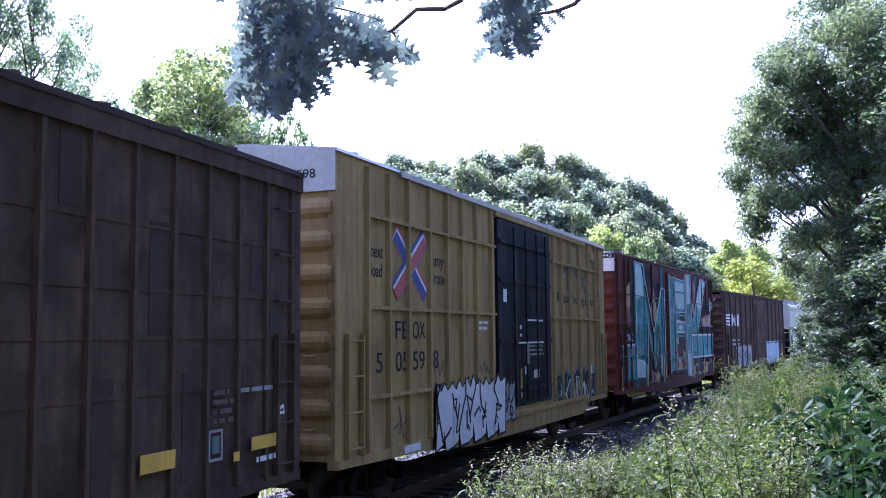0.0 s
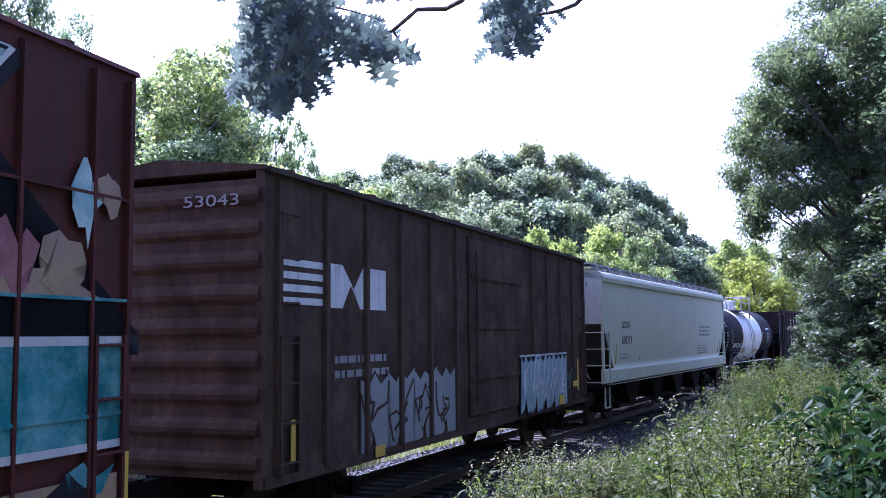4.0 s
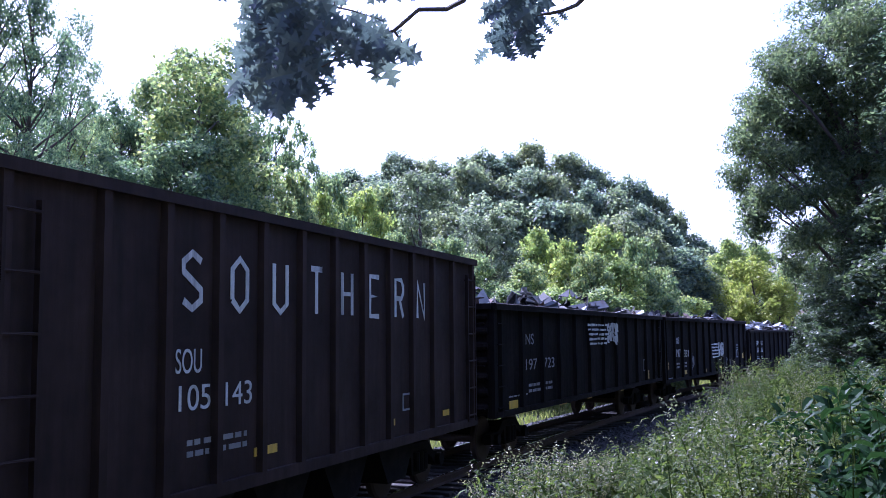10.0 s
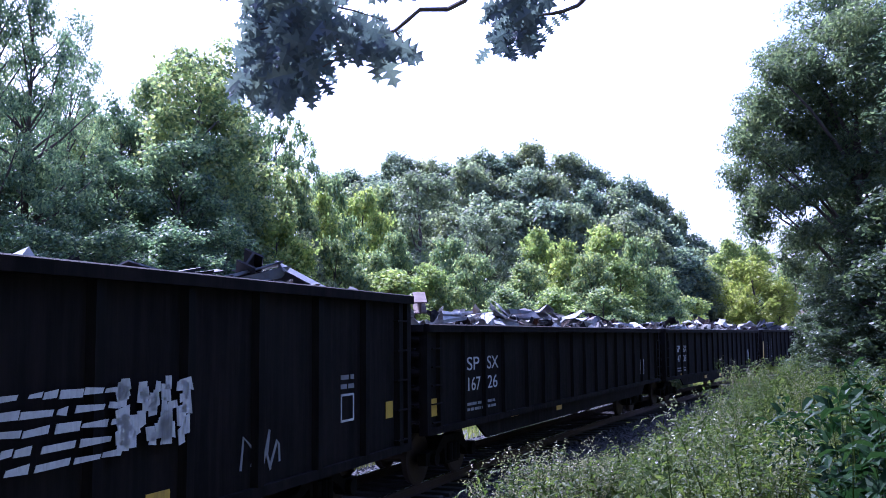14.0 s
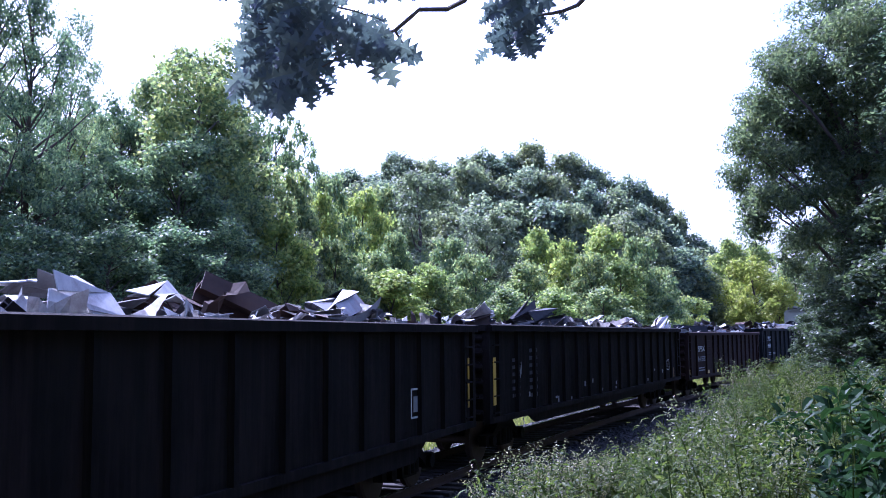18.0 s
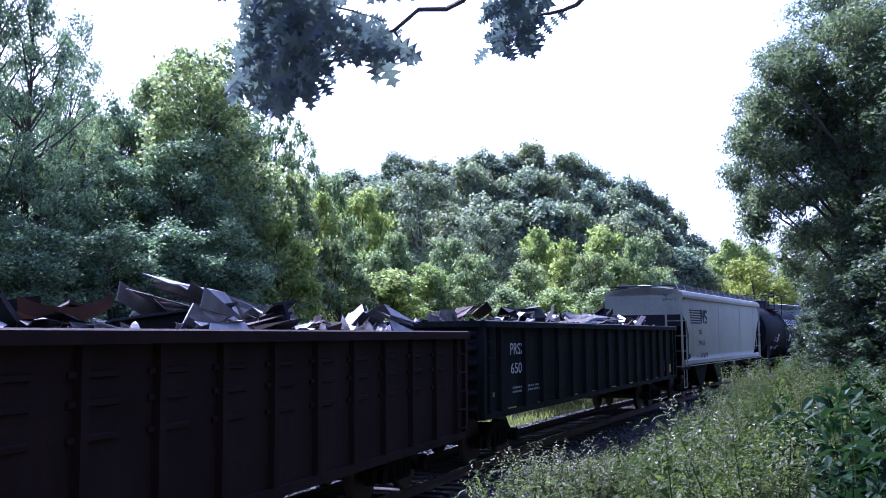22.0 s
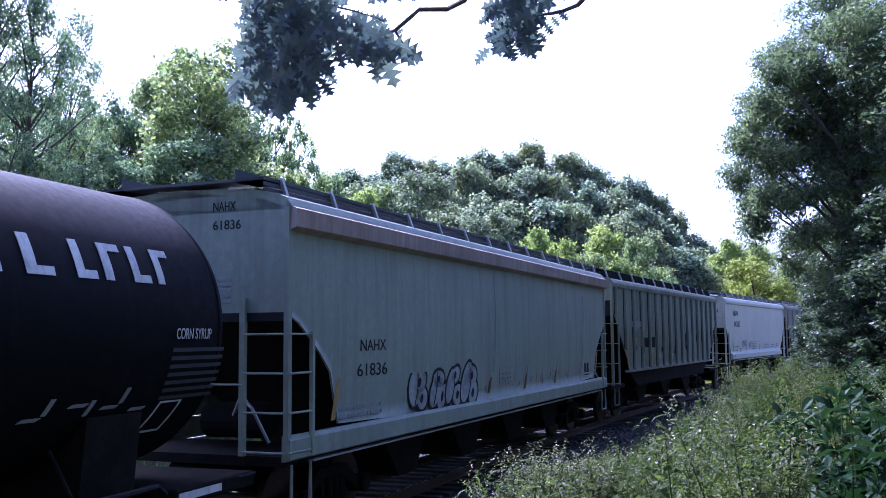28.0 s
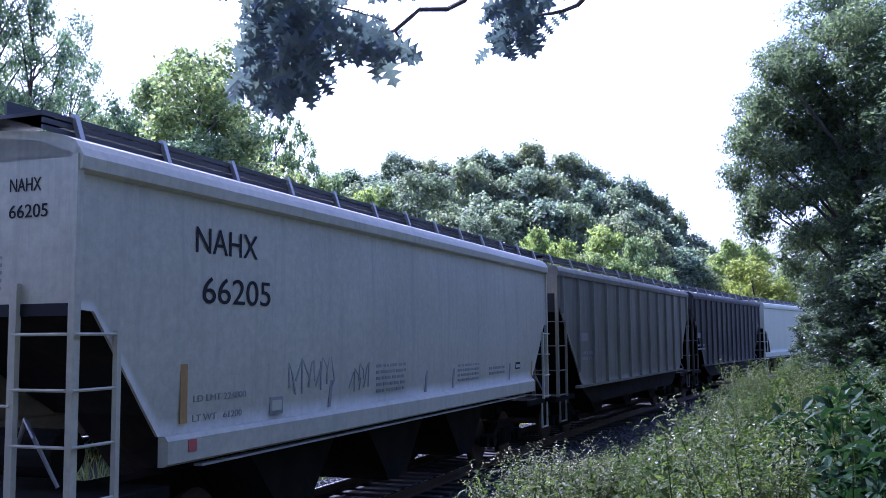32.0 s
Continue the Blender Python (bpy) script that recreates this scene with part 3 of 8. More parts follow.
def lances(points, size, narrow, rng, mat):
    """Pointed leaves that spring outwards from the points, folded along the rib, their tips hanging."""
    n = len(points)
    a = rng.uniform(0, math.tau, n)
    rise = rng.normal(0.15, 0.35, n)
    d = np.stack([np.cos(a) * np.cos(rise), np.sin(a) * np.cos(rise), np.sin(rise)], 1)
    side = np.stack([-np.sin(a), np.cos(a), rng.normal(0, 0.3, n)], 1)
    s = (size * rng.uniform(0.55, 1.3, n))[:, None]
    up = np.array([0, 0, 1.0])
    w = side * s * narrow * 0.5
    one = points + d * s * 0.28
    two = points + d * s * 0.66 - up * s * 0.10
    tip = points + d * s * 0.95 - up * s * rng.uniform(0.2, 0.5, (n, 1))
    sink = up * s * narrow * 0.16
    v = np.stack([points, one - w * 0.85 + sink, one, one + w * 0.85 + sink, two - w * 0.8 + sink, two, two + w * 0.8 + sink, tip], 1).reshape(-1, 3)
    k = np.arange(n)[:, None] * 8
    tri = np.concatenate([k + np.array(t) for t in ((0, 1, 2), (0, 2, 3), (4, 7, 5), (5, 7, 6))])
    quad = np.concatenate([k + np.array(t) for t in ((1, 4, 5, 2), (2, 5, 6, 3))])
    return mesh_of("foliage", v.tolist(), tri.tolist() + quad.tolist(), mat)


def make_weeds():
    rng = random.Random(12)
    pale = [weed_meshes(s, 1.35, 13, 3) for s in (1, 2, 3)]
    green = [weed_meshes(s, 1.25, 22, 0) for s in (4, 5, 6)]
    lush = [weed_meshes(s, 1.1, 18, 1) for s in (7, 8)]
    broad = [weed_meshes(9, 1.3, 12, 0, True), weed_meshes(10, 1.2, 11, 0, True)]
    made = 0
    while made < 280:
        u = 4.5 + 46 * rng.random() ** 1.5
        r = 3.05 + 8.7 * rng.random() ** 1.2
        x, y, _ = on_track(u, r)
        if x < 0.04 * y or y < 4.6:
            continue
        z = float(ground_z(x, y)[0])
        q = rng.random()
        edge = r < 5.2 + 0.02 * u
        kind = rng.choice(pale) if q < (0.72 if edge else 0.2) else rng.choice(green) if q < 0.8 else rng.choice(lush)
        label = "pale-plumed dry weed on the trackside bank" if kind in pale else "leafy green weed on the trackside bank"
        if x > 0.36 * y and y < 9 and rng.random() < 0.7:
            kind, label = rng.choice(broad), "broad-leaved dark green weed on the bank"
        s = rng.uniform(0.75, 1.12) if not edge else rng.uniform(0.5, 0.82)
        if y < 8:
            s *= 0.8
        if y < 15:
            # the bank's growth thins out towards the track
            line = np.interp(784 + 1700 * x / y, (850, 880, 960, 1040, 1120, 1200, 1310, 1420, 1568), (862, 846, 775, 765, 757, 712, 662, 655, 640))
            s = min(s * 1.25, (EYE - (line - 596) / 1700.0 * y - z) / 1.48)
            if s < 0.2:
                continue
        plant_ob = new("weed")
        plant_ob.matrix_basis = Matrix.LocRotScale((x, y, z), Euler((0, 0, rng.uniform(0, 6.28))), (s, s, s))
        for nm, me in zip(("stem", "foliage", "plume"), kind):
            if me:
                put(nm, me, plant_ob)["kind"] = "stuff"
        tagged(plant_ob, label, "weed", "weeds on the bank")
        made += 1
    # a fringe of pale plumes where the bank drops to the track
    for i in range(14):
        y = rng.uniform(6.0, 8.2)
        x = (0.064 + 0.0060 * i + rng.uniform(-0.004, 0.004)) * y
        z = float(ground_z(x, y)[0])
        s = (EYE - (np.interp(784 + 1700 * x / y, (850, 960, 1040), (858, 778, 768)) - 596) / 1700.0 * y - z) / 1.42
        plant_ob = new("weed")
        plant_ob.matrix_basis = Matrix.LocRotScale((x, y, z), Euler((0, 0, rng.uniform(0, 6.28))), (s, s, s))
        for nm, me in zip(("stem", "foliage", "plume"), rng.choice(pale)):
            put(nm, me, plant_ob)["kind"] = "stuff"
        tagged(plant_ob, "pale-plumed dry weed on the trackside bank", "weed", "weeds on the bank")
    # rank broad-leaved plants close by
    for x, y, s in ((2.62, 5.6, 1.22), (2.3, 5.0, 1.0), (3.0, 6.4, 1.25), (2.95, 7.2, 1.15), (3.5, 7.8, 1.25)):
        kind = rng.choice(broad)
        plant_ob = new("weed")
        plant_ob.matrix_basis = Matrix.LocRotScale((x, y, float(ground_z(x, y)[0])), Euler((0, 0, rng.uniform(0, 6.28))), (s, s, s))
        for nm, me in zip(("stem", "foliage"), kind):
            put(nm, me, plant_ob)["kind"] = "stuff"
        tagged(plant_ob, "tall broad-leaved dark green weed close to the camera", "weed", "weeds on the bank")


make_weeds()


def make_grass():
    rng = np.random.default_rng(9)
    n = 52000
    u = -4 + 90 * rng.random(n)
    near = rng.random(n) < 0.55
    r = np.where(near, -3.9 - 11 * rng.random(n) ** 1.3, 3.5 + 13 * rng.random(n))
    h = np.interp(u, LINE_U, LINE_H)
    x, y = np.interp(u, LINE_U, LINE_X) + r * np.cos(h), np.interp(u, LINE_U, LINE_Y) - r * np.sin(h)
    keep = near | ((x > 0.04 * y) & (y > 10))
    x, y, near = x[keep], y[keep], near[keep]
    n = len(x)
    z = ground_z(x, y)
    tall = rng.uniform(0.16, 0.5, n)
    a, lean = rng.uniform(0, math.tau, n), rng.uniform(0.1, 0.5, n) * tall
    w = np.where(near, 0.012, 0.007)
    dx, dy = np.cos(a), np.sin(a)
    lx, ly = -dy * w, dx * w
    v = np.stack([np.stack([x + lx, y + ly, z - 0.03], 1), np.stack([x - lx, y - ly, z - 0.03], 1), np.stack([x + dx * lean * .35 - lx * .6, y + dy * lean * .35 - ly * .6, z + tall * .6], 1), np.stack([x + dx * lean, y + dy * lean, z + tall], 1)], 1)
    tagged(new("grass", mesh_of("grass", v.reshape(-1, 3).tolist(), quads(n), M["grass"])), "dry yellow-green grass along the railway", "grass", kind="stuff")


make_grass()


# ---------------------------------------------------------------- branch hanging over the eye
def leaf_mesh():
    """An oak-like leaf with pointed lobes and deep bays, stalk at the origin, tip along -z, folded a little along its rib."""
    half = [(0, 0.0), (0.018, -0.026), (0.055, -0.042), (0.030, -0.056), (0.016, -0.068), (0.048, -0.078), (0.088, -0.096), (0.046, -0.104), (0.020, -0.116), (0.046, -0.128), (0.078, -0.150), (0.040, -0.154), (0.017, -0.166), (0.032, -0.178), (0.050, -0.198), (0.018, -0.204), (0, -0.235)]
    bm = bmesh.new()
    for s in (1, -1):
        vs = [bm.verts.new((s * x, -0.3 * x + 0.02 * math.sin(z * 14), z)) for x, z in half]
        rib = [bm.verts.new((0, 0.02 * math.sin(z * 14), z)) for z in (-0.068, -0.116, -0.166)]
        for f in ((0, 1, 2, 3, 4, rib[0]), (4, 5, 6, 7, 8, rib[1], rib[0]), (8, 9, 10, 11, 12, rib[2], rib[1]), (12, 13, 14, 15, 16, rib[2])):
            bm.faces.new([vs[q] if isinstance(q, int) else q for q in f])
    bmesh.ops.remove_doubles(bm, verts=bm.verts[:], dist=0.0005)
    bmesh.ops.triangulate(bm, faces=bm.faces[:])
    return bm_mesh("leaf", bm, M["leaf_branch_veiled"])


def aim(px, py, dist):
    """World point dist metres ahead in the direction of a place in the picture."""
    e = radians(5.217) + math.atan((441 - py) / 1700.0)
    return ((px - 784) / 1700.0 * dist, dist, EYE + math.tan(e) * dist)


def make_branch():
    rng = random.Random(19)
    thing = new("tree_branch")
    me = leaf_mesh()
    D = 4.3
    twigs = [[(870, -60), (826, 2), (795, 17), (745, 17), (722, 36), (700, 54), (660, 66), (610, 72), (560, 60), (500, 40), (455, 50)], [(700, 54), (720, 84), (742, 105)], [(610, 72), (590, 105), (555, 125), (520, 175)], [(660, 66), (680, 110)], [(560, 60), (500, 90), (470, 130), (488, 195)],
             [(500, 40), (450, 40), (415, 80)], [(1075, -30), (1042, 2), (1032, 12), (1005, 22), (985, 26), (940, 30), (905, 50), (880, 85)], [(940, 30), (940, 80)], [(760, -30), (700, -18), (660, -8)], [(560, 60), (590, 10), (600, -30)], [(590, 10), (625, 18), (675, 34)]]
    base = Vector(aim(560, 60, D))
    thing.matrix_basis = Matrix.Translation(base)
    for i, t in enumerate(twigs):
        pts = [tuple(Vector(aim(x, y, D + 0.05 * math.sin(x * 0.05 + i))) - base) for x, y in t]
        bm = bmesh.new()
        r0 = 0.013 if len(t) > 5 else 0.006
        limb(bm, pts, [max(r0 * (1 - 0.75 * k / (len(pts) - 1)), 0.002) for k in range(len(pts))], 6)
        part("twig", bm, M["bark"], thing)

    def leaf_at(px, py, dx, dy, depth, size):
        """Stalk at a place, tip towards dx, dy of the picture (y down), blade turned about to the eye."""
        stem = Vector(aim(px, py, depth)) - base
        t = Vector((dx, rng.uniform(-0.35, 0.35) * math.hypot(dx, dy), -dy)).normalized()
        n = Vector((rng.uniform(-0.55, 0.55), -1.0, rng.uniform(-0.6, 0.3)))
        n = (n - t * n.dot(t)).normalized() * rng.choice((-1, 1))
        x = n.cross(-t)
        return Matrix.Translation(stem) @ Matrix((x, n, -t)).transposed().to_4x4() @ Matrix.Scale(size, 4)

    single, rest = [], []
    # leaves that stand clear of the mass: stalk, tip
    for a, b, c, d in ((678, 92, 702, 158), (664, 96, 668, 150), (690, 78, 752, 112), (698, 92, 742, 126), (684, 70, 738, 96), (565, 135, 590, 174), (545, 145, 548, 196), (572, 120, 596, 148), (556, 145, 566, 180), (522, 158, 512, 186), (498, 170, 492, 214), (480, 165, 470, 212), (610, 84, 622, 114), (640, 84, 648, 108), (632, 84, 632, 110),
                       (430, 80, 402, 88), (436, 52, 406, 40), (440, 100, 410, 122), (440, 128, 388, 172), (425, 140, 398, 186), (445, 20, 428, 8), (446, 36, 416, 30), (655, 26, 690, 36), (620, 20, 650, 30), (600, 30, 626, 46), (660, 40, 684, 30), (700, 60, 716, 50),
                       (872, 86, 846, 116), (905, 78, 917, 118), (943, 78, 956, 108), (882, 86, 893, 106), (925, 80, 930, 104), (998, 24, 1016, 42), (972, 44, 986, 66), (878, 30, 852, 42), (985, 32, 1000, 48), (960, 60, 974, 78), (885, 60, 866, 78), (875, 12, 862, 6),
                       (690, -22, 652, 8), (700, -18, 712, 6), (722, -22, 738, 6), (680, -20, 676, 4)):
        single.append(leaf_at(a, b, c - a, d - b, D + rng.uniform(-0.2, 0.2), math.hypot(c - a, d - b) / 1700 * D / 0.235))
    # masses of leaves: middle, reach, count
    for cx, cy, reach, n in ((500, 10, 58, 34), (540, 50, 52, 30), (478, 55, 42, 24), (468, 105, 38, 22), (512, 105, 46, 28), (548, 95, 36, 18), (482, 150, 32, 20), (490, 175, 20, 9), (540, 135, 22, 9), (600, 68, 34, 18), (640, 68, 28, 14), (672, 74, 22, 9), (560, -20, 60, 24), (460, -30, 60, 24), (455, 10, 30, 10), (430, 150, 24, 9),
                             (912, 22, 30, 15), (922, 55, 26, 14), (950, 26, 24, 9), (895, 68, 14, 6), (940, 70, 16, 6), (905, -25, 45, 16), (960, -25, 40, 10), (700, -40, 40, 8)):
        for _ in range(n):
            q, a = math.sqrt(rng.random()) * reach, rng.uniform(0, math.tau)
            x, y = cx + q * math.cos(a), cy + q * math.sin(a) * 0.85
            size = rng.uniform(0.42, 0.72)
            dx, dy = math.cos(a) * q / reach + rng.uniform(-0.7, 0.7), math.sin(a) * 0.6 * q / reach + rng.uniform(0.1, 0.9)
            k = 40 * size / math.hypot(dx, dy)
            m = leaf_at(x - dx * k, y - dy * k, dx, dy, D + rng.uniform(-0.28, 0.28), size)
            (single if len(single) < 190 and rng.random() < 0.45 else rest).append(m)
    for m in single:
        put("leaf", me, thing, m)
    co = np.array([v.co for v in me.vertices])
    fs = [list(f.vertices) for f in me.polygons]
    k = len(co)
    v = np.concatenate([co @ np.array(m.to_3x3()).T + np.array(m.translation) for m in rest])
    put("foliage", mesh_of("foliage", v.tolist(), [[q + i * k for q in f] for i in range(len(rest)) for f in fs], M["leaf_branch_veiled"]), thing)["kind"] = "stuff"
    return tagged(thing, "leafy branch with lobed leaves hanging overhead, blue lens veil in their colour", "branch")


BRANCH = make_branch()


def make_undergrowth():
    """Low tangle of small leaves between the weeds."""
    rng = np.random.default_rng(33)
    n = 95000
    u, r = 4 + 46 * rng.random(n) ** 1.3, 3.3 + 9 * rng.random(n) ** 1.2
    h = np.interp(u, LINE_U, LINE_H)
    x, y = np.interp(u, LINE_U, LINE_X) + r * np.cos(h), np.interp(u, LINE_U, LINE_Y) - r * np.sin(h)
    keep = (x > 0.06 * y + 0.2) & (y > 5)
    x, y, r = x[keep], y[keep], r[keep]
    patch = 0.55 + 0.45 * np.sin(x * 2.1 + 1.7 * np.sin(y * 1.3)) * np.sin(y * 1.7 + 0.6)
    z = ground_z(x, y) + rng.random(len(x)) ** 0.7 * (0.25 + 0.6 * patch) * np.clip((r - 3.2) / 0.8, 0.3, 1)
    v = blades(np.stack([x, y, z], 1), np.array([0, 0, 1.0]), 0.085, rng, 0.1, 0.4)
    tagged(new("undergrowth", mesh_of("undergrowth", v.tolist(), quads(len(x)), M["weed"])), "low tangle of small green leaves on the bank", "undergrowth", kind="stuff")


make_undergrowth()
# ---------------------------------------------------------------- paints of the train
RUST = (0.10, 0.045, 0.025)
GRIME = (0.045, 0.038, 0.032)
M["brown"] = surface("brown", (0.100, 0.066, 0.046), 0.85, spec=0.06, var=0.55, coarse=1.6, dirt=(0.042, 0.030, 0.023), dirt_amount=0.85)
M["brown_patch"] = surface("brown_patch", (0.058, 0.043, 0.035), 0.8, spec=0.1, var=0.4)
M["brown_red"] = surface("brown_red", (0.095, 0.029, 0.024), 0.7, spec=0.12, var=0.4, dirt=(0.05, 0.034, 0.026), dirt_amount=0.55)
M["tan"] = surface("tan", (0.32, 0.225, 0.085), 0.75, spec=0.1, var=0.25, dirt=(0.15, 0.10, 0.045), dirt_amount=0.6)
M["door_black"] = surface("door_black", (0.008, 0.009, 0.013), 0.65, spec=0.12, var=0.35, dirt=(0.06, 0.055, 0.05), dirt_amount=0.3)
M["black"] = surface("black", (0.012, 0.012, 0.014), 0.6, spec=0.2, var=0.35, dirt=(0.045, 0.037, 0.032), dirt_amount=0.45)
M["tank_black"] = surface("tank_black", (0.0045, 0.0048, 0.006), 0.62, spec=0.06, var=0.3, coarse=0.5, bump=0.04, dirt=(0.012, 0.012, 0.014), dirt_amount=0.2)
M["tank_white"] = surface("tank_white", (0.66, 0.66, 0.60), 0.5, spec=0.3, var=0.14, coarse=0.5, bump=0.04, dirt=(0.30, 0.28, 0.23), dirt_amount=0.45)
M["gon_black"] = surface("gon_black", (0.0090, 0.0088, 0.0080), 0.85, spec=0.06, var=0.5, coarse=0.8, dirt=(0.024, 0.017, 0.016), dirt_amount=0.6)
M["gon_green"] = surface("gon_green", (0.008, 0.011, 0.011), 0.75, spec=0.08, var=0.4, dirt=(0.03, 0.026, 0.023), dirt_amount=0.5)
M["gon_brown"] = surface("gon_brown", (0.026, 0.014, 0.012), 0.78, spec=0.07, var=0.4, dirt=(0.016, 0.012, 0.010), dirt_amount=0.65)
M["hopper_purple"] = surface("hopper_purple", (0.044, 0.028, 0.023), 0.75, spec=0.12, var=0.5, coarse=1.0, dirt=(0.018, 0.014, 0.012), dirt_amount=0.75)
M["pale_green"] = surface("pale_green", (0.45, 0.475, 0.345), 0.55, spec=0.2, var=0.10, coarse=0.4, bump=0.05, dirt=(0.37, 0.38, 0.285), dirt_amount=0.5)
M["pale_white"] = surface("pale_white", (0.47, 0.465, 0.39), 0.45, spec=0.14, var=0.10, coarse=0.4, bump=0.05, dirt=(0.38, 0.37, 0.31), dirt_amount=0.35)
M["light_grey"] = surface("light_grey", (0.36, 0.355, 0.262), 0.5, spec=0.14, var=0.16, coarse=0.4, bump=0.06, dirt=(0.27, 0.26, 0.195), dirt_amount=0.45)
M["cool_grey"] = surface("cool_grey", (0.285, 0.325, 0.255), 0.5, spec=0.14, var=0.12, coarse=0.4, bump=0.05, dirt=(0.19, 0.19, 0.155), dirt_amount=0.5)
M["white_grey"] = surface("white_grey", (0.46, 0.455, 0.355), 0.45, spec=0.14, var=0.12, coarse=0.4, bump=0.05, dirt=(0.33, 0.32, 0.265), dirt_amount=0.35)
M["worn_grey"] = surface("worn_grey", (0.27, 0.292, 0.212), 0.62, spec=0.14, var=0.25, dirt=(0.092, 0.088, 0.072), dirt_amount=0.7)
M["eave_tan"] = surface("eave_tan", (0.33, 0.27, 0.22), 0.7, spec=0.1, var=0.25, coarse=0.8, dirt=(0.20, 0.13, 0.09), dirt_amount=0.55)
M["rust_run"] = surface("rust_run", (0.24, 0.12, 0.05), 0.85, spec=0.1, var=0.5, fine=20, dirt=(0.10, 0.05, 0.03), dirt_amount=0.6)
M["bubble_pale"] = surface("bubble_pale", (0.36, 0.38, 0.36), 0.6, spec=0.1, var=0.4, coarse=1.5, dirt=(0.12, 0.12, 0.12), dirt_amount=0.55, streak=False)
# black of the hopper's scuffs, and of the shade painted beside its posts
M["grime_shade"] = surface("grime_shade", (0.016, 0.016, 0.016), 0.9, spec=0.1, var=0.4, dirt=(0.05, 0.05, 0.045), dirt_amount=0.45)
M["grate_dark"] = surface("grate_dark", (0.012, 0.012, 0.014), 0.9, spec=0.08, var=0.4)
M["sooty_grey"] = surface("sooty_grey", (0.065, 0.063, 0.054), 0.62, spec=0.14, var=0.35, dirt=(0.03, 0.028, 0.024), dirt_amount=0.6)
M["beige_grey"] = surface("beige_grey", (0.20, 0.198, 0.152), 0.58, spec=0.14, var=0.2, dirt=(0.10, 0.09, 0.07), dirt_amount=0.55)
M["under"] = surface("under", (0.012, 0.011, 0.010), 0.9, spec=0.1, var=0.4, coarse=1.5, dirt=(0.025, 0.018, 0.014), dirt_amount=0.4, streak=False)
M["slope_grime"] = surface("slope_grime", (0.15, 0.135, 0.12), 0.75, spec=0.2, var=0.35, dirt=(0.06, 0.052, 0.046), dirt_amount=0.6)
M["steel"] = surface("steel", (0.33, 0.34, 0.35), 0.45, 0.6, var=0.2)
M["grating"] = surface("grating", (0.07, 0.072, 0.075), 0.6, 0.3, var=0.3)
M["grating_light"] = surface("grating_light", (0.22, 0.225, 0.23), 0.6, 0.3, var=0.3)
M["galvanised"] = surface("galvanised", (0.37, 0.365, 0.33), 0.42, 0.6, var=0.2)
M["wheel"] = surface("wheel", (0.06, 0.04, 0.03), 0.7, 0.4, var=0.3)
M["paint_white"] = surface("paint_white", (0.62, 0.62, 0.60), 0.6, var=0.2, fine=14, dirt=(0.2, 0.19, 0.18), dirt_amount=0.35)
M["paint_dim"] = surface("paint_dim", (0.26, 0.26, 0.26), 0.65, var=0.35, fine=14)
M["paint_faint"] = surface("paint_faint", (0.05, 0.05, 0.052), 0.8, var=0.4, fine=14)
M["paint_black"] = surface("paint_black", (0.012, 0.013, 0.016), 0.65, spec=0.2, var=0.3, fine=14)
M["paint_brown"] = surface("paint_brown", (0.10, 0.06, 0.045), 0.65, var=0.3, fine=14)
M["paint_grey"] = surface("paint_grey", (0.24, 0.25, 0.25), 0.6, var=0.25, fine=14)
M["yellow"] = surface("yellow", (0.62, 0.40, 0.04), 0.5, var=0.2, fine=14, dirt=(0.25, 0.16, 0.04), dirt_amount=0.4)
M["amber"] = surface("amber", (0.36, 0.22, 0.06), 0.55, var=0.3, fine=14)
M["red"] = surface("red", (0.38, 0.08, 0.07), 0.6, var=0.2)
M["blue"] = surface("blue", (0.05, 0.06, 0.20), 0.6, var=0.2)
M["spray_white"] = surface("spray_white", (0.52, 0.53, 0.52), 0.6, var=0.18, fine=5)
M["spray_teal"] = surface("spray_teal", (0.02, 0.19, 0.20), 0.65, spec=0.2, var=0.45, coarse=0.7, dirt=(0.22, 0.42, 0.43), dirt_amount=0.62, streak=False)
M["spray_pale"] = surface("spray_pale", (0.46, 0.58, 0.55), 0.6, spec=0.2, var=0.25, coarse=0.9, dirt=(0.10, 0.34, 0.36), dirt_amount=0.45, streak=False)
M["spray_pink"] = surface("spray_pink", (0.30, 0.13, 0.14), 0.65, spec=0.2, var=0.4, coarse=1.5, dirt=(0.16, 0.05, 0.06), dirt_amount=0.5, streak=False)
M["spray_green"] = surface("spray_green", (0.05, 0.10, 0.09), 0.55, var=0.35, coarse=1.6, dirt=(0.22, 0.27, 0.26), dirt_amount=0.5)
M["spray_blue"] = surface("spray_blue", (0.20, 0.30, 0.34), 0.55, var=0.25, coarse=1.2, dirt=(0.36, 0.44, 0.46), dirt_amount=0.55, streak=False)
M["spray_ochre"] = surface("spray_ochre", (0.32, 0.23, 0.12), 0.6, var=0.35, coarse=1.6, dirt=(0.30, 0.16, 0.16), dirt_amount=0.55, streak=False)
M["scrap_pale"] = surface("scrap_pale", (0.46, 0.455, 0.44), 0.55, 0.1, var=0.3, coarse=1.5, dirt=(0.14, 0.12, 0.11), dirt_amount=0.5, streak=False)
M["scrap_grey"] = surface("scrap_grey", (0.19, 0.19, 0.185), 0.5, 0.5, var=0.35, coarse=1.5, dirt=RUST, dirt_amount=0.4, streak=False)
M["scrap_rust"] = surface("scrap_rust", (0.075, 0.045, 0.032), 0.85, 0.2, var=0.4, coarse=1.5)
M["scrap_dark"] = surface("scrap_dark", (0.018, 0.018, 0.02), 0.7, 0.2, var=0.4, coarse=1.5)

CARS = []                      # every car and load with its place in the train and its truck spacing


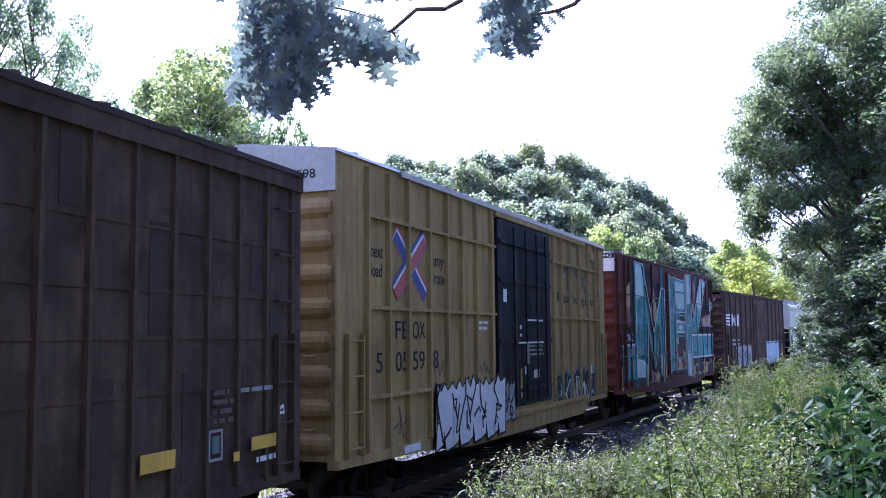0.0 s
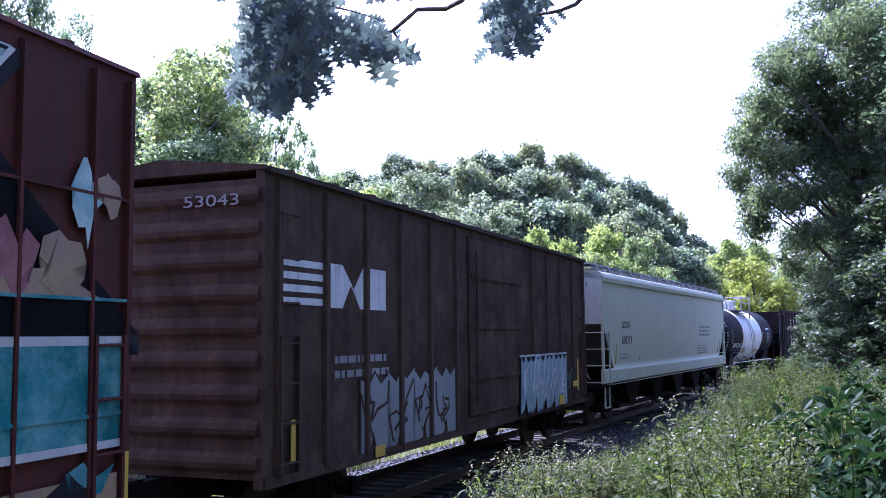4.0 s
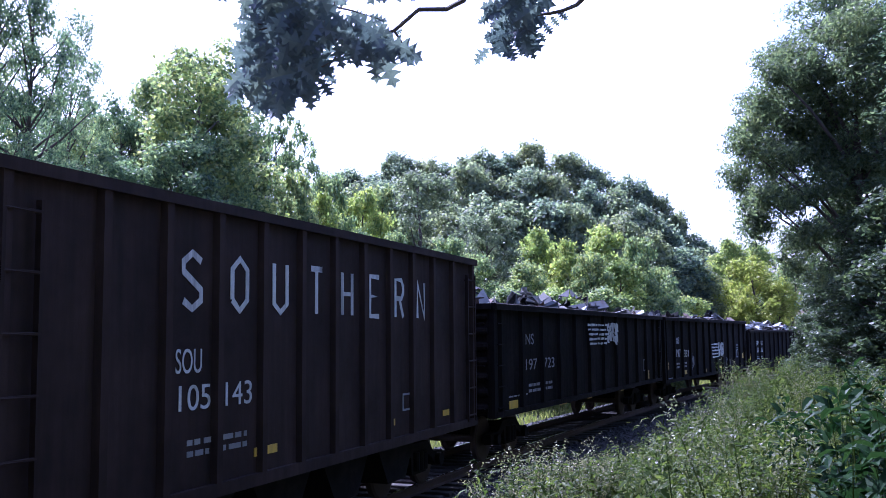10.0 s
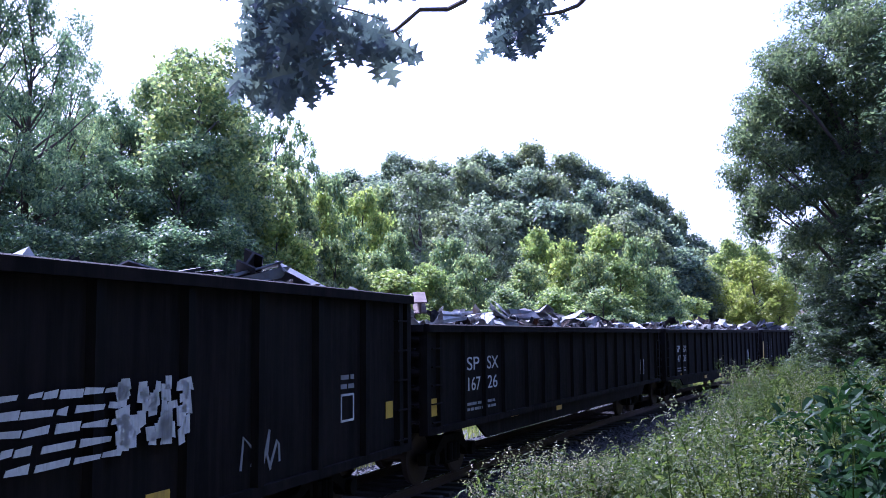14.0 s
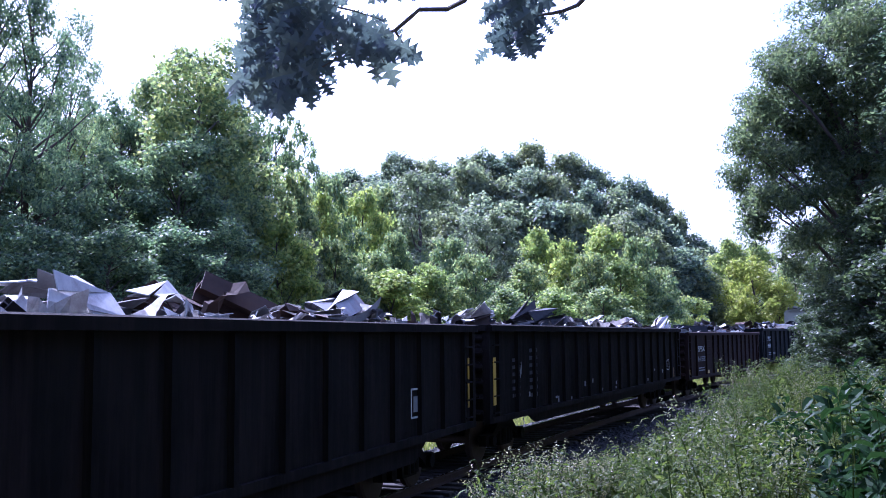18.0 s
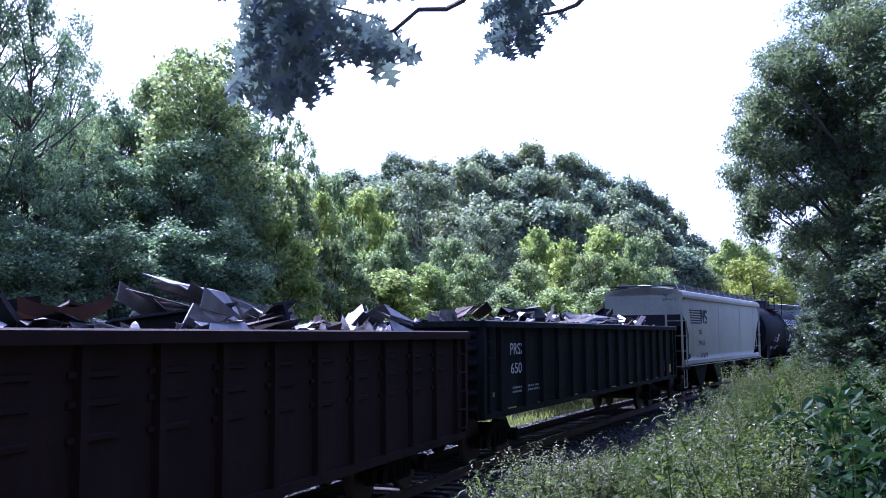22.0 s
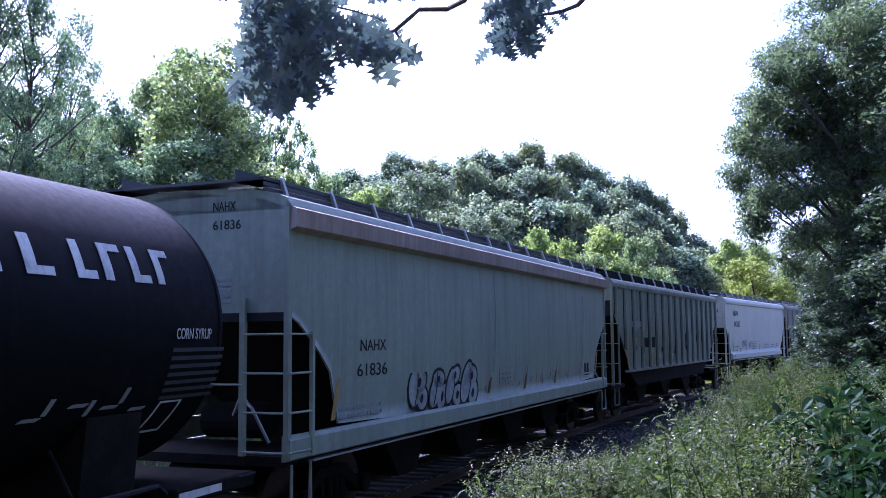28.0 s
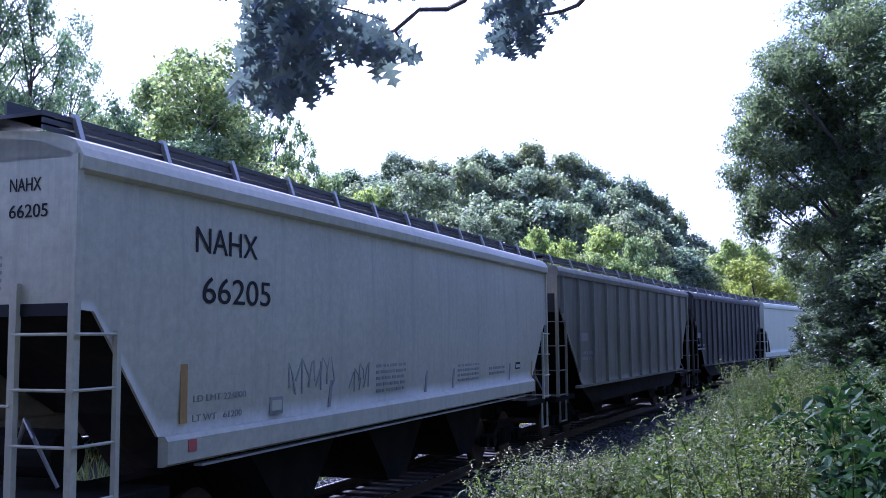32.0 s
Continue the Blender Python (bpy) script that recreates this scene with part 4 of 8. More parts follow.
# ---------------------------------------------------------------- parts that cars share
def wheel_mesh():
    bm = bmesh.new()
    prof = [(-0.07, 0.10), (-0.07, 0.44), (-0.045, 0.487), (-0.03, 0.487), (-0.025, 0.457), (0.07, 0.450), (0.07, 0.40), (0.03, 0.37), (0.03, 0.16), (0.07, 0.10)]
    n = 28
    rings = [[bm.verts.new((r * math.cos(k * math.tau / n), y, r * math.sin(k * math.tau / n))) for y, r in prof] for k in range(n)]
    for k in range(n):
        a, b = rings[k], rings[(k + 1) % n]
        for i in range(len(prof) - 1):
            bm.faces.new((a[i], a[i + 1], b[i + 1], b[i]))
    bm.faces.new([r[0] for r in rings])
    bm.faces.new([r[-1] for r in rings][::-1])
    return bm_mesh("wheel", bm, M["wheel"])


def truck_meshes():
    bm = bmesh.new()
    arch = [(-1.18, 0.36), (-1.18, 0.58), (-0.72, 0.60), (-0.42, 0.82), (0.42, 0.82), (0.72, 0.60), (1.18, 0.58), (1.18, 0.36), (0.78, 0.36), (0.62, 0.50), (0.36, 0.62), (0.32, 0.30), (-0.32, 0.30), (-0.36, 0.62), (-0.62, 0.50), (-0.78, 0.36)]
    prism(bm, arch, -0.08, 0.08)
    for x in (-0.18, 0.0, 0.18):
        rod(bm, (x, -0.1, 0.36), (x, -0.1, 0.68), 0.07, 10)
    for x in (-0.889, 0.889):
        rod(bm, (x, -0.17, 0.457), (x, 0.08, 0.457), 0.12, 12)
    frame_me = bm_mesh("side_frame", bm, M["under"])
    bm = soft_box(-0.22, 0.22, -1.0, 1.0, 0.42, 0.78, 0.03)
    bol = bm_mesh("bolster", bm, M["under"])
    bm = bmesh.new()
    rod(bm, (0, -0.95, 0), (0, 0.95, 0), 0.08, 10)
    return frame_me, bol, bm_mesh("axle", bm, M["wheel"])


WHEEL_ME = wheel_mesh()
FRAME_ME, BOLSTER_ME, AXLE_ME = truck_meshes()


def coupler_mesh():
    bm = bmesh.new()
    box(bm, 0, 0.55, -0.09, 0.09, 0.76, 0.96)
    prism(bm, [(0.5, 0.70), (0.78, 0.70), (0.78, 1.0), (0.5, 1.0)], -0.16, 0.12)
    box(bm, -0.1, 0.06, -0.2, 0.2, 0.68, 1.04)
    return bm_mesh("coupler", bm, M["under"])


COUPLER_ME = coupler_mesh()


def run_gear(car, half, inset=2.0, z_sill=1.0):
    """Trucks with wheels, centre sill, couplers, brake gear."""
    for x in (-half + inset, half - inset):
        tr = put("truck", BOLSTER_ME, car, pose(x, 0, 0), "grimy black steel truck")
        for y, rz in ((-1.02, 0), (1.02, 180)):
            put("side_frame", FRAME_ME, tr, pose(0, y, 0, 0, 0, rz))
        for ax in (-0.889, 0.889):
            put("axle", AXLE_ME, tr, pose(ax, 0, 0.457))
            put("wheel", WHEEL_ME, tr, pose(ax, -0.755, 0.457))
            put("wheel", WHEEL_ME, tr, pose(ax, 0.755, 0.457, 0, 0, 180))
    part("centre_sill", soft_box(-half + 0.1, half - 0.1, -0.25, 0.25, 0.72, 1.06, 0.02), M["under"], car)
    put("coupler", COUPLER_ME, car, pose(half - 0.1, 0, 0))
    put("coupler", COUPLER_ME, car, pose(-half + 0.1, 0, 0, 0, 0, 180))


_rungs = {}


def rung(car, x, z, w, y=-1.6, mat="steel", along="x"):
    key = (round(w, 2), mat)
    if key not in _rungs:
        bm = bmesh.new()
        tube(bm, [(-w / 2, 0.07, 0), (-w / 2, 0, 0), (w / 2, 0, 0), (w / 2, 0.07, 0)], 0.012, 6)
        _rungs[key] = bm_mesh("grab_iron", bm, M[mat])
    return put("grab_iron", _rungs[key], car, pose(x, y, z, 0, 0, 0 if along == "x" else -90))


def ladder(car, x, z0, z1, n, w=0.42, y=-1.63, mat="steel", rails=True, along="x"):
    """Upright ladder on a flank (along x) or on an end (along y, at place x on the end plane given as y)."""
    step = (z1 - z0) / (n - 1) if n > 1 else 0
    for i in range(n):
        rung(car, x, z0 + i * step, w, y, mat, along)
    if rails:
        for s in (-w / 2, w / 2):
            bm = bmesh.new()
            if along == "x":
                box(bm, x + s - 0.02, x + s + 0.02, y - 0.01, y + 0.05, z0 - 0.12, z1 + 0.1)
            else:
                box(bm, x - 0.01, x + 0.05, y + s - 0.02, y + s + 0.02, z0 - 0.12, z1 + 0.1)
            part("ladder_rail", bm, M[mat], car)


def bar(parent, x0, x1, z0, z1, mat, y, name="lettering", lean=0.0):
    bm = bmesh.new()
    prism(bm, [(x0, z0), (x1, z0), (x1 + lean, z1), (x0 + lean, z1)], y - 0.004, y + 0.002)
    return part(name, bm, M[mat], parent)


class Band(list):
    """Outline of a stroke: one edge there, the other edge back."""


def shape(parent, pts, mat, y, name="lettering", label=""):
    bm = bmesh.new()
    if isinstance(pts, Band):
        k = len(pts) // 2
        v = [[bm.verts.new((x, y + d, z)) for x, z in pts] for d in (-0.004, 0.002)]
        for i in range(k - 1):
            a, b, c, d = i, i + 1, 2 * k - 2 - i, 2 * k - 1 - i
            bm.faces.new([v[0][q] for q in (a, b, c, d)])
            bm.faces.new((v[0][a], v[1][a], v[1][b], v[0][b]))
            bm.faces.new((v[0][c], v[1][c], v[1][d], v[0][d]))
        return part(name, bm, M[mat], parent, label)
    lo = [bm.verts.new((x, y - 0.004, z)) for x, z in pts]
    hi = [bm.verts.new((x, y + 0.002, z)) for x, z in pts]
    bm.faces.new(lo)
    bm.faces.new(hi[::-1])
    n = len(pts)
    for i in range(n):
        bm.faces.new((lo[i], hi[i], hi[(i + 1) % n], lo[(i + 1) % n]))
    bmesh.ops.triangulate(bm, faces=bm.faces[:])
    return part(name, bm, M[mat], parent, label)


def text(parent, words, x0, x1, z0, z1, mat, y, end=False, name="lettering"):
    """Words set into the rectangle, on the flank at y, or on the near end where y is the end's x and x0, x1 run along -y."""
    cu = bpy.data.curves.new("words", "FONT")
    cu.body, cu.extrude = words, 0.002
    tmp = new("words", cu)
    me = bpy.data.meshes.new_from_object(tmp.evaluated_get(bpy.context.evaluated_depsgraph_get()))
    bpy.data.objects.remove(tmp)
    n = len(me.vertices)
    co = np.empty(n * 3)
    me.vertices.foreach_get("co", co)
    co = co.reshape(n, 3)
    lo, hi = co.min(0), co.max(0)
    if words == "1":
        x0, x1 = x0 + 0.3 * (x1 - x0), x1 - 0.3 * (x1 - x0)
    a = x0 + (co[:, 0] - lo[0]) / (hi[0] - lo[0]) * (x1 - x0)
    z = z0 + (co[:, 1] - lo[1]) / (hi[1] - lo[1]) * (z1 - z0)
    out = np.stack([np.full(n, y) - co[:, 2] - 0.003, -a, z], 1) if end else np.stack([a, np.full(n, y) - co[:, 2] - 0.003, z], 1)
    me.vertices.foreach_set("co", out.ravel())
    me.materials.clear()
    me.materials.append(M[mat])
    me.update()
    return put(name, me, parent)


def small_print(parent, x0, x1, z0, z1, rows, mat, y, seed):
    """Rows of short dashes for lines too small to read."""
    rng = random.Random(seed)
    dz = (z1 - z0) / rows
    for i in range(rows):
        bm = bmesh.new()
        x = x0
        while x < x1 - 0.03:
            w = min(rng.uniform(0.05, 0.28), x1 - x)
            prism(bm, [(x, z0 + i * dz), (x + w, z0 + i * dz), (x + w, z0 + i * dz + dz * 0.5), (x, z0 + i * dz + dz * 0.5)], y - 0.004, y + 0.002)
            x += w + rng.uniform(0.03, 0.07)
        part("small_print", bm, M[mat], parent)["kind"] = "stuff"


def reflector(car, x, z, w=0.5, h=0.12, y=-1.6, mat="yellow"):
    bm = bmesh.new()
    prism(bm, [(x - w / 2, z - h / 2), (x + w / 2, z - h / 2), (x + w / 2, z + h / 2), (x - w / 2, z + h / 2)], y - 0.006, y + 0.002)
    part("reflector", bm, M[mat], car, "yellow reflective strip")


def stroke(pts, w):
    """Outline of a bent brush stroke through the points."""
    left, right = [], []
    n = len(pts)
    for i, (x, z) in enumerate(pts):
        a, b = pts[max(i - 1, 0)], pts[min(i + 1, n - 1)]
        dx, dz = b[0] - a[0], b[1] - a[1]
        q = math.hypot(dx, dz) or 1
        left.append((x - dz / q * w / 2, z + dx / q * w / 2))
        right.append((x + dz / q * w / 2, z - dx / q * w / 2))
    return Band(left + right[::-1])


def spray(car, x0, x1, z0, z1, letters, fill, line, y, seed, back=None, inner=None):
    """A row of fat, jagged sprayed letters with dark outlines and inner strokes."""
    rng = random.Random(seed)
    w = (x1 - x0) / letters
    if back:
        pts, k = [], letters * 3
        pts += [(x0 + (x1 - x0) * i / k, z0 - rng.uniform(0, 0.06)) for i in range(k + 1)]
        pts += [(x1 - (x1 - x0) * i / k, z1 + rng.uniform(-0.08, 0.1)) for i in range(k + 1)]
        shape(car, pts, back, y, "graffiti")
    for i in range(letters):
        a, b = x0 + i * w, x0 + (i + 1) * w
        h = z1 - z0
        j = lambda s: rng.uniform(-s, s)
        body = [(a + j(.05), z0 + j(.04)), (a + w * .35 + j(.05), z0 + h * .08), (a + w * .45 + j(.04), z0 + h * .3), (a + w * .6, z0 + j(.04)), (b + w * .05 + j(.04), z0 + h * .02),
                (b - w * .02 + j(.05), z0 + h * .45), (b + w * .06 + j(.05), z1 + j(.06)), (a + w * .7, z1 - h * .1 + j(.03)), (a + w * .5, z1 + h * .04 + j(.05)), (a + w * .3, z1 - h * .12), (a + j(.05), z1 + j(.06)), (a + w * .08, z0 + h * .5)]
        c = (a + w / 2, (z0 + z1) / 2)
        shape(car, [(c[0] + (x - c[0]) * 1.12, c[1] + (z - c[1]) * 1.09) for x, z in body], line, y - 0.004, "graffiti")
        shape(car, body, fill, y - 0.008, "graffiti")
        for _ in range(4):
            p = [(a + w * rng.uniform(.15, .5), z0 + h * rng.uniform(.1, .5))]
            for _ in range(3):
                p.append((min(max(p[-1][0] + w * rng.uniform(-.3, .4), a), b), min(max(p[-1][1] + h * rng.uniform(-.1, .35), z0), z1)))
            shape(car, stroke(p, 0.05), inner or line, y - 0.012, "graffiti")


def bubbles(car, x0, x1, z0, z1, letters, fill, line, y, seed):
    """Fat rounded sprayed letters with heavy outlines and dark eyes."""
    rng = random.Random(seed)
    w, h = (x1 - x0) / letters, z1 - z0
    oval = lambda cx, cz, a, b, lean=0.0: [(cx + a * math.cos(q * math.tau / 14) + lean * b * math.sin(q * math.tau / 14), cz + b * math.sin(q * math.tau / 14)) for q in range(14)]
    for i in range(letters):
        cx = x0 + (i + 0.5) * w
        lobes = [(cx - 0.16 * w, z0 + 0.52 * h, 0.27 * w, 0.50 * h, 0.15), (cx + 0.14 * w, z0 + 0.74 * h, 0.28 * w, 0.27 * h, 0.1), (cx + 0.20 * w, z0 + 0.27 * h, 0.30 * w, 0.29 * h, 0.1)]
        lobes = [(a + rng.uniform(-0.09, 0.09), b + rng.uniform(-0.06, 0.06), c * rng.uniform(0.8, 1.15), d * rng.uniform(0.8, 1.1), e + rng.uniform(-0.1, 0.5)) for a, b, c, d, e in lobes]
        for a, b, c, d, e in lobes:
            shape(car, oval(a, b, c + 0.055, d + 0.055, e), line, y - 0.004 - 0.003 * i, "graffiti")
        for a, b, c, d, e in lobes:
            shape(car, oval(a, b, c, d, e), fill, y - 0.0055 - 0.003 * i, "graffiti")
        for a, b, c, d, e in lobes[1:]:
            shape(car, oval(a - 0.02, b, c * 0.28, d * 0.42, 0.3), line, y - 0.007 - 0.003 * i, "graffiti")
        shape(car, stroke([(cx - 0.2 * w, z0 + 0.05 * h), (cx - 0.02 * w, z0 + 0.5 * h), (cx + 0.02 * w, z0 + 0.9 * h)], 0.03), line, y - 0.007 - 0.003 * i, "graffiti")


def scribble(car, x0, x1, z0, z1, n, mat, y, seed, w=0.035):
    rng = random.Random(seed)
    for i in range(n):
        p = [(rng.uniform(x0, x1), rng.uniform(z0, z1)) for _ in range(2)]
        p = [(x0 + (x1 - x0) * (i + 0.3 * rng.random()) / n, rng.uniform(z0, (z0 + z1) / 2)), (x0 + (x1 - x0) * (i + rng.random()) / n, rng.uniform((z0 + z1) / 2, z1)), (x0 + (x1 - x0) * (i + 0.6 + rng.random()) / n, rng.uniform(z0, z1)), (x0 + (x1 - x0) * (i + 1.1) / n, rng.uniform(z0, z0 + (z1 - z0) * .4))]
        shape(car, stroke(p, w), mat, y, "graffiti")


def enrol(car, lo, hi, half, inset=2.0):
    """Puts a car, drawn half metres to either side of its middle, between lo and hi of the train."""
    CARS.append((car, (lo + hi) / 2, hi - lo - 2 * inset, (hi - lo) / 2 / half))
    return car


def lengthen(ob, k):
    """Brings a car's parts to its true length; repeated fittings keep their size and only move."""
    for c in ob.children:
        m = c.matrix_basis.copy()
        if abs(m.translation.x) < 1e-6 and c.data.users == 1:
            co = np.empty(len(c.data.vertices) * 3)
            c.data.vertices.foreach_get("co", co)
            co[0::3] *= k
            c.data.vertices.foreach_set("co", co)
            c.data.update()
            lengthen(c, k)
        else:
            m.translation.x *= k
            c.matrix_basis = m


def wave_end(car, x, z0, z1, n, depth, mat, half_w=1.5, out=-1):
    """A pressed steel end: n sideways corrugations standing out of the sheet."""
    bm = bmesh.new()
    pts = [(x - out * 0.06, z0), (x, z0)]
    dz = (z1 - z0) / n
    for i in range(n):
        b = z0 + i * dz
        pts += [(x, b + dz * .18), (x + out * depth * .8, b + dz * .34), (x + out * depth, b + dz * .5), (x + out * depth * .8, b + dz * .66), (x, b + dz * .82)]
    pts += [(x, z1), (x - out * 0.06, z1)]
    prism(bm, pts, -half_w, half_w)
    part("end_wall", bm, M[mat], car, "corrugated steel end")


# ---------------------------------------------------------------- boxcars
def post_mesh(z0, z1, w=0.10, d=0.075, mat="tan"):
    """Hat-section flank post, standing out to -y from y = 0."""
    bm = bmesh.new()
    vs = [(-w / 2, 0), (-w * .33, -d), (w * .33, -d), (w / 2, 0)]
    a = [bm.verts.new((x, y, z0)) for x, y in vs]
    b = [bm.verts.new((x, y, z1)) for x, y in vs]
    for i in range(3):
        bm.faces.new((a[i], a[i + 1], b[i + 1], b[i]))
    bm.faces.new(a[::-1])
    bm.faces.new(b)
    bm.faces.new((a[0], b[0], b[3], a[3]))
    return bm_mesh("side_post", bm, M[mat])


def box_body(car, half, eave, sill, mat, door, roof_mat="steel", end_panel=None, corr=9, roof_rise=0.22, skin=1.53):
    """Shell of a boxcar: flanks with a doorway, ends, roof, floor."""
    d0, d1 = door
    for s in (-1, 1):
        y0, y1 = (s * skin, s * (skin - 0.05))
        for a, b in ((-half, d0), (d1, half)):
            bm = bmesh.new()
            box(bm, a, b, min(y0, y1), max(y0, y1), sill, eave)
            part("side_wall", bm, M[mat], car)
        bm = bmesh.new()
        box(bm, d0, d1, min(y0, y1), max(y0, y1), eave - 0.16, eave)
        part("door_header", bm, M[mat], car)
        bm = bmesh.new()
        box(bm, d0, d1, min(y0, y1), max(y0, y1), sill, sill + 0.28)
        part("door_sill", bm, M[mat], car)
    wave_end(car, -half - 0.002, sill + 0.1, eave - (0.55 if end_panel else 0.1), corr, 0.07, mat, skin - 0.06, -1)
    wave_end(car, half + 0.002, sill + 0.1, eave - 0.1, corr, 0.07, mat, skin - 0.06, 1)
    for s in (-1, 1):
        for y in (-1, 1):
            bm = bmesh.new()
            box(bm, *sorted((s * half, s * (half + 0.03))), *sorted((y * skin, y * (skin - 0.12))), sill, eave)
            part("corner_post", bm, M[mat], car)
    bm = bmesh.new()
    prism(bm, [(-skin - 0.04, eave), (skin + 0.04, eave), (skin + 0.02, eave + 0.05), (0, eave + roof_rise), (-skin - 0.02, eave + 0.05)], -half - 0.05, half + 0.05, "x")
    part("roof", bm, M[roof_mat], car)
    me = None
    for i in range(int(half * 2 / 1.1)):
        x = -half + 0.6 + i * 1.1
        if me is None:
            bm = bmesh.new()
            prism(bm, [(-skin, eave + 0.056), (0, eave + roof_rise + 0.005), (skin, eave + 0.056), (skin, eave + 0.09), (0, eave + roof_rise + 0.045), (-skin, eave + 0.09)], -0.04, 0.04, "x")
            me = bm_mesh("roof_seam", bm, M[roof_mat])
        put("roof_seam", me, car, pose(x, 0, 0))
    if end_panel:
        bm = bmesh.new()
        prism(bm, [(-skin, eave - 0.55), (skin, eave - 0.55), (skin, eave + 0.04), (0, eave + roof_rise - 0.02), (-skin, eave + 0.04)], -half - 0.055, -half + 0.02, "x")
        part("end_panel", bm, M[end_panel], car, "white-painted upper end panel")
    bm = bmesh.new()
    box(bm, -half + 0.05, half - 0.05, -skin + 0.06, skin - 0.06, sill + 0.1, sill + 0.25)
    part("floor", bm, M["under"], car)


def flank_posts(car, xs, z0, z1, mat, w=0.10, d=0.075, skin=1.53):
    me = post_mesh(z0, z1, w, d, mat)
    for x in xs:
        put("side_post", me, car, pose(x, -skin, 0))
        put("side_post", me, car, pose(-x, skin, 0, 0, 0, 180))


def flank_rail(car, x0, x1, z, mat, h=0.055, d=0.07, skin=1.53):
    bm = bmesh.new()
    box(bm, x0, x1, -skin - d, -skin + 0.002, z - h / 2, z + h / 2)
    part("side_rail", bm, M[mat], car)


def sill_beam(car, pts, mat, y0=-1.56, y1=-1.48):
    for s in (1, -1):
        bm = bmesh.new()
        prism(bm, pts if s == 1 else [(-x, z) for x, z in pts][::-1], min(s * y0, s * y1), max(s * y0, s * y1))
        part("side_sill", bm, M[mat], car)


def tan_boxcar():
    lo, hi, half = -142.85, -126.5, 7.97
    car = new("boxcar")
    eave, sill, sk = 5.24, 0.86, 1.53
    box_body(car, half, eave, sill, "tan", (-1.52, 2.30), "galvanised", "pale_white", 8)
    flank_posts(car, (-7.11, -6.41, -5.71, -4.87, -4.1, -3.4, -2.68, -1.84, 2.55, 3.25, 4.1, 4.98, 5.94, 6.75, 7.15), 1.0, 5.16, "tan")
    for z in (4.44, 3.09, 1.78):
        flank_rail(car, -7.15, -1.6, z, "tan")
        if z > 2:
            flank_rail(car, 2.4, 7.2, z, "tan")
    bm = bmesh.new()
    box(bm, -6.0, half, -1.60, -1.50, eave - 0.06, eave + 0.03)
    part("eave_strip", bm, M["galvanised"], car, "bright metal eave strip")
    sill_beam(car, [(-half, 0.86), (-5.2, 0.80), (-2.9, 0.64), (5.3, 0.60), (5.7, 0.86), (half, 0.86), (half, 0.98), (-half, 0.98)], "tan")
    # plug door
    door = part("door", soft_box(-1.46, 2.26, -1.575, -1.50, 1.16, 5.06, 0.015), M["door_black"], car, "black sliding plug door")
    for z in (3.8, 2.55, 1.5, 4.6):
        bm = bmesh.new()
        box(bm, -1.4, 2.2, -1.61, -1.572, z - 0.04, z + 0.04)
        part("door_rib", bm, M["door_black"], door)
    for x in (-0.55, 0.25, 1.05, 1.75):
        bm = bmesh.new()
        rod(bm, (x, -1.62, 1.25), (x, -1.62, 4.95), 0.022, 7)
        part("locking_bar", bm, M["door_black"], door)
    bm = bmesh.new()
    rod(bm, (0.25, -1.64, 2.05), (0.25, -1.64, 2.5), 0.03, 7)
    part("door_handle", bm, M["steel"], door)
    for x0, x1, z0, z1 in ((-1.15, -0.95, 3.35, 3.62), (-0.5, -0.4, 2.84, 2.92), (-0.1, 0.0, 2.8, 2.88), (-0.5, -0.4, 2.66, 2.72), (-0.1, 0.0, 2.64, 2.7), (0.2, 0.32, 1.82, 2.0), (0.85, 1.25, 1.72, 1.9)):
        bar(door, x0, x1, z0, z1, "paint_white", -1.58, "placard")
    small_print(door, 0.55, 1.6, 2.22, 2.5, 3, "paint_dim", -1.58, 1)
    bar(door, 0.35, 1.6, 2.98, 3.02, "paint_white", -1.58, "placard")
    bar(door, -0.3, 1.5, 2.49, 2.525, "paint_white", -1.615, "placard")
    reflector(door, -0.05, 1.65, 0.10, 0.62, -1.58, "amber")
    for z in (1.02, 5.12):
        bm = bmesh.new()
        box(bm, -1.6, 5.6, -1.60, -1.535, z - 0.05, z + 0.05)
        part("door_track", bm, M["tan"], car)
    # cross emblem of four arms in red, white and blue
    y = -sk - 0.002
    for xa, za, xb, zb, coats in ((-6.15, 4.30, -5.0, 3.36, ("red", "paint_white", "blue")), (-6.15, 3.36, -5.0, 4.30, ("blue", "paint_white", "red"))):
        for k, (mat, w) in enumerate(zip(coats, (0.34, 0.25, 0.19))):
            shape(car, stroke([(xa, za - 0.03 * k), (xb, zb - 0.03 * k)], w), mat, y - 0.003 * k - (0.009 if za < zb else 0), "emblem")
    text(car, "next\nload", -6.95, -6.55, 3.55, 4.0, "paint_black", y)
    text(car, "any\nroad", -4.62, -4.05, 3.55, 4.0, "paint_black", y)
    text(car, "FB", -6.12, -5.62, 2.62, 2.90, "paint_black", y)
    text(car, "OX", -5.48, -5.0, 2.62, 2.90, "paint_black", y)
    for w, a, b in (("5", -6.78, -6.58), ("05", -6.12, -5.66), ("59", -5.48, -5.02), ("8", -4.66, -4.44)):
        text(car, w, a, b, 2.12, 2.42, "paint_black", y)
    text(car, "505598", 0.62, 1.22, eave - 0.36, eave - 0.23, "paint_black", -half - 0.056, True)
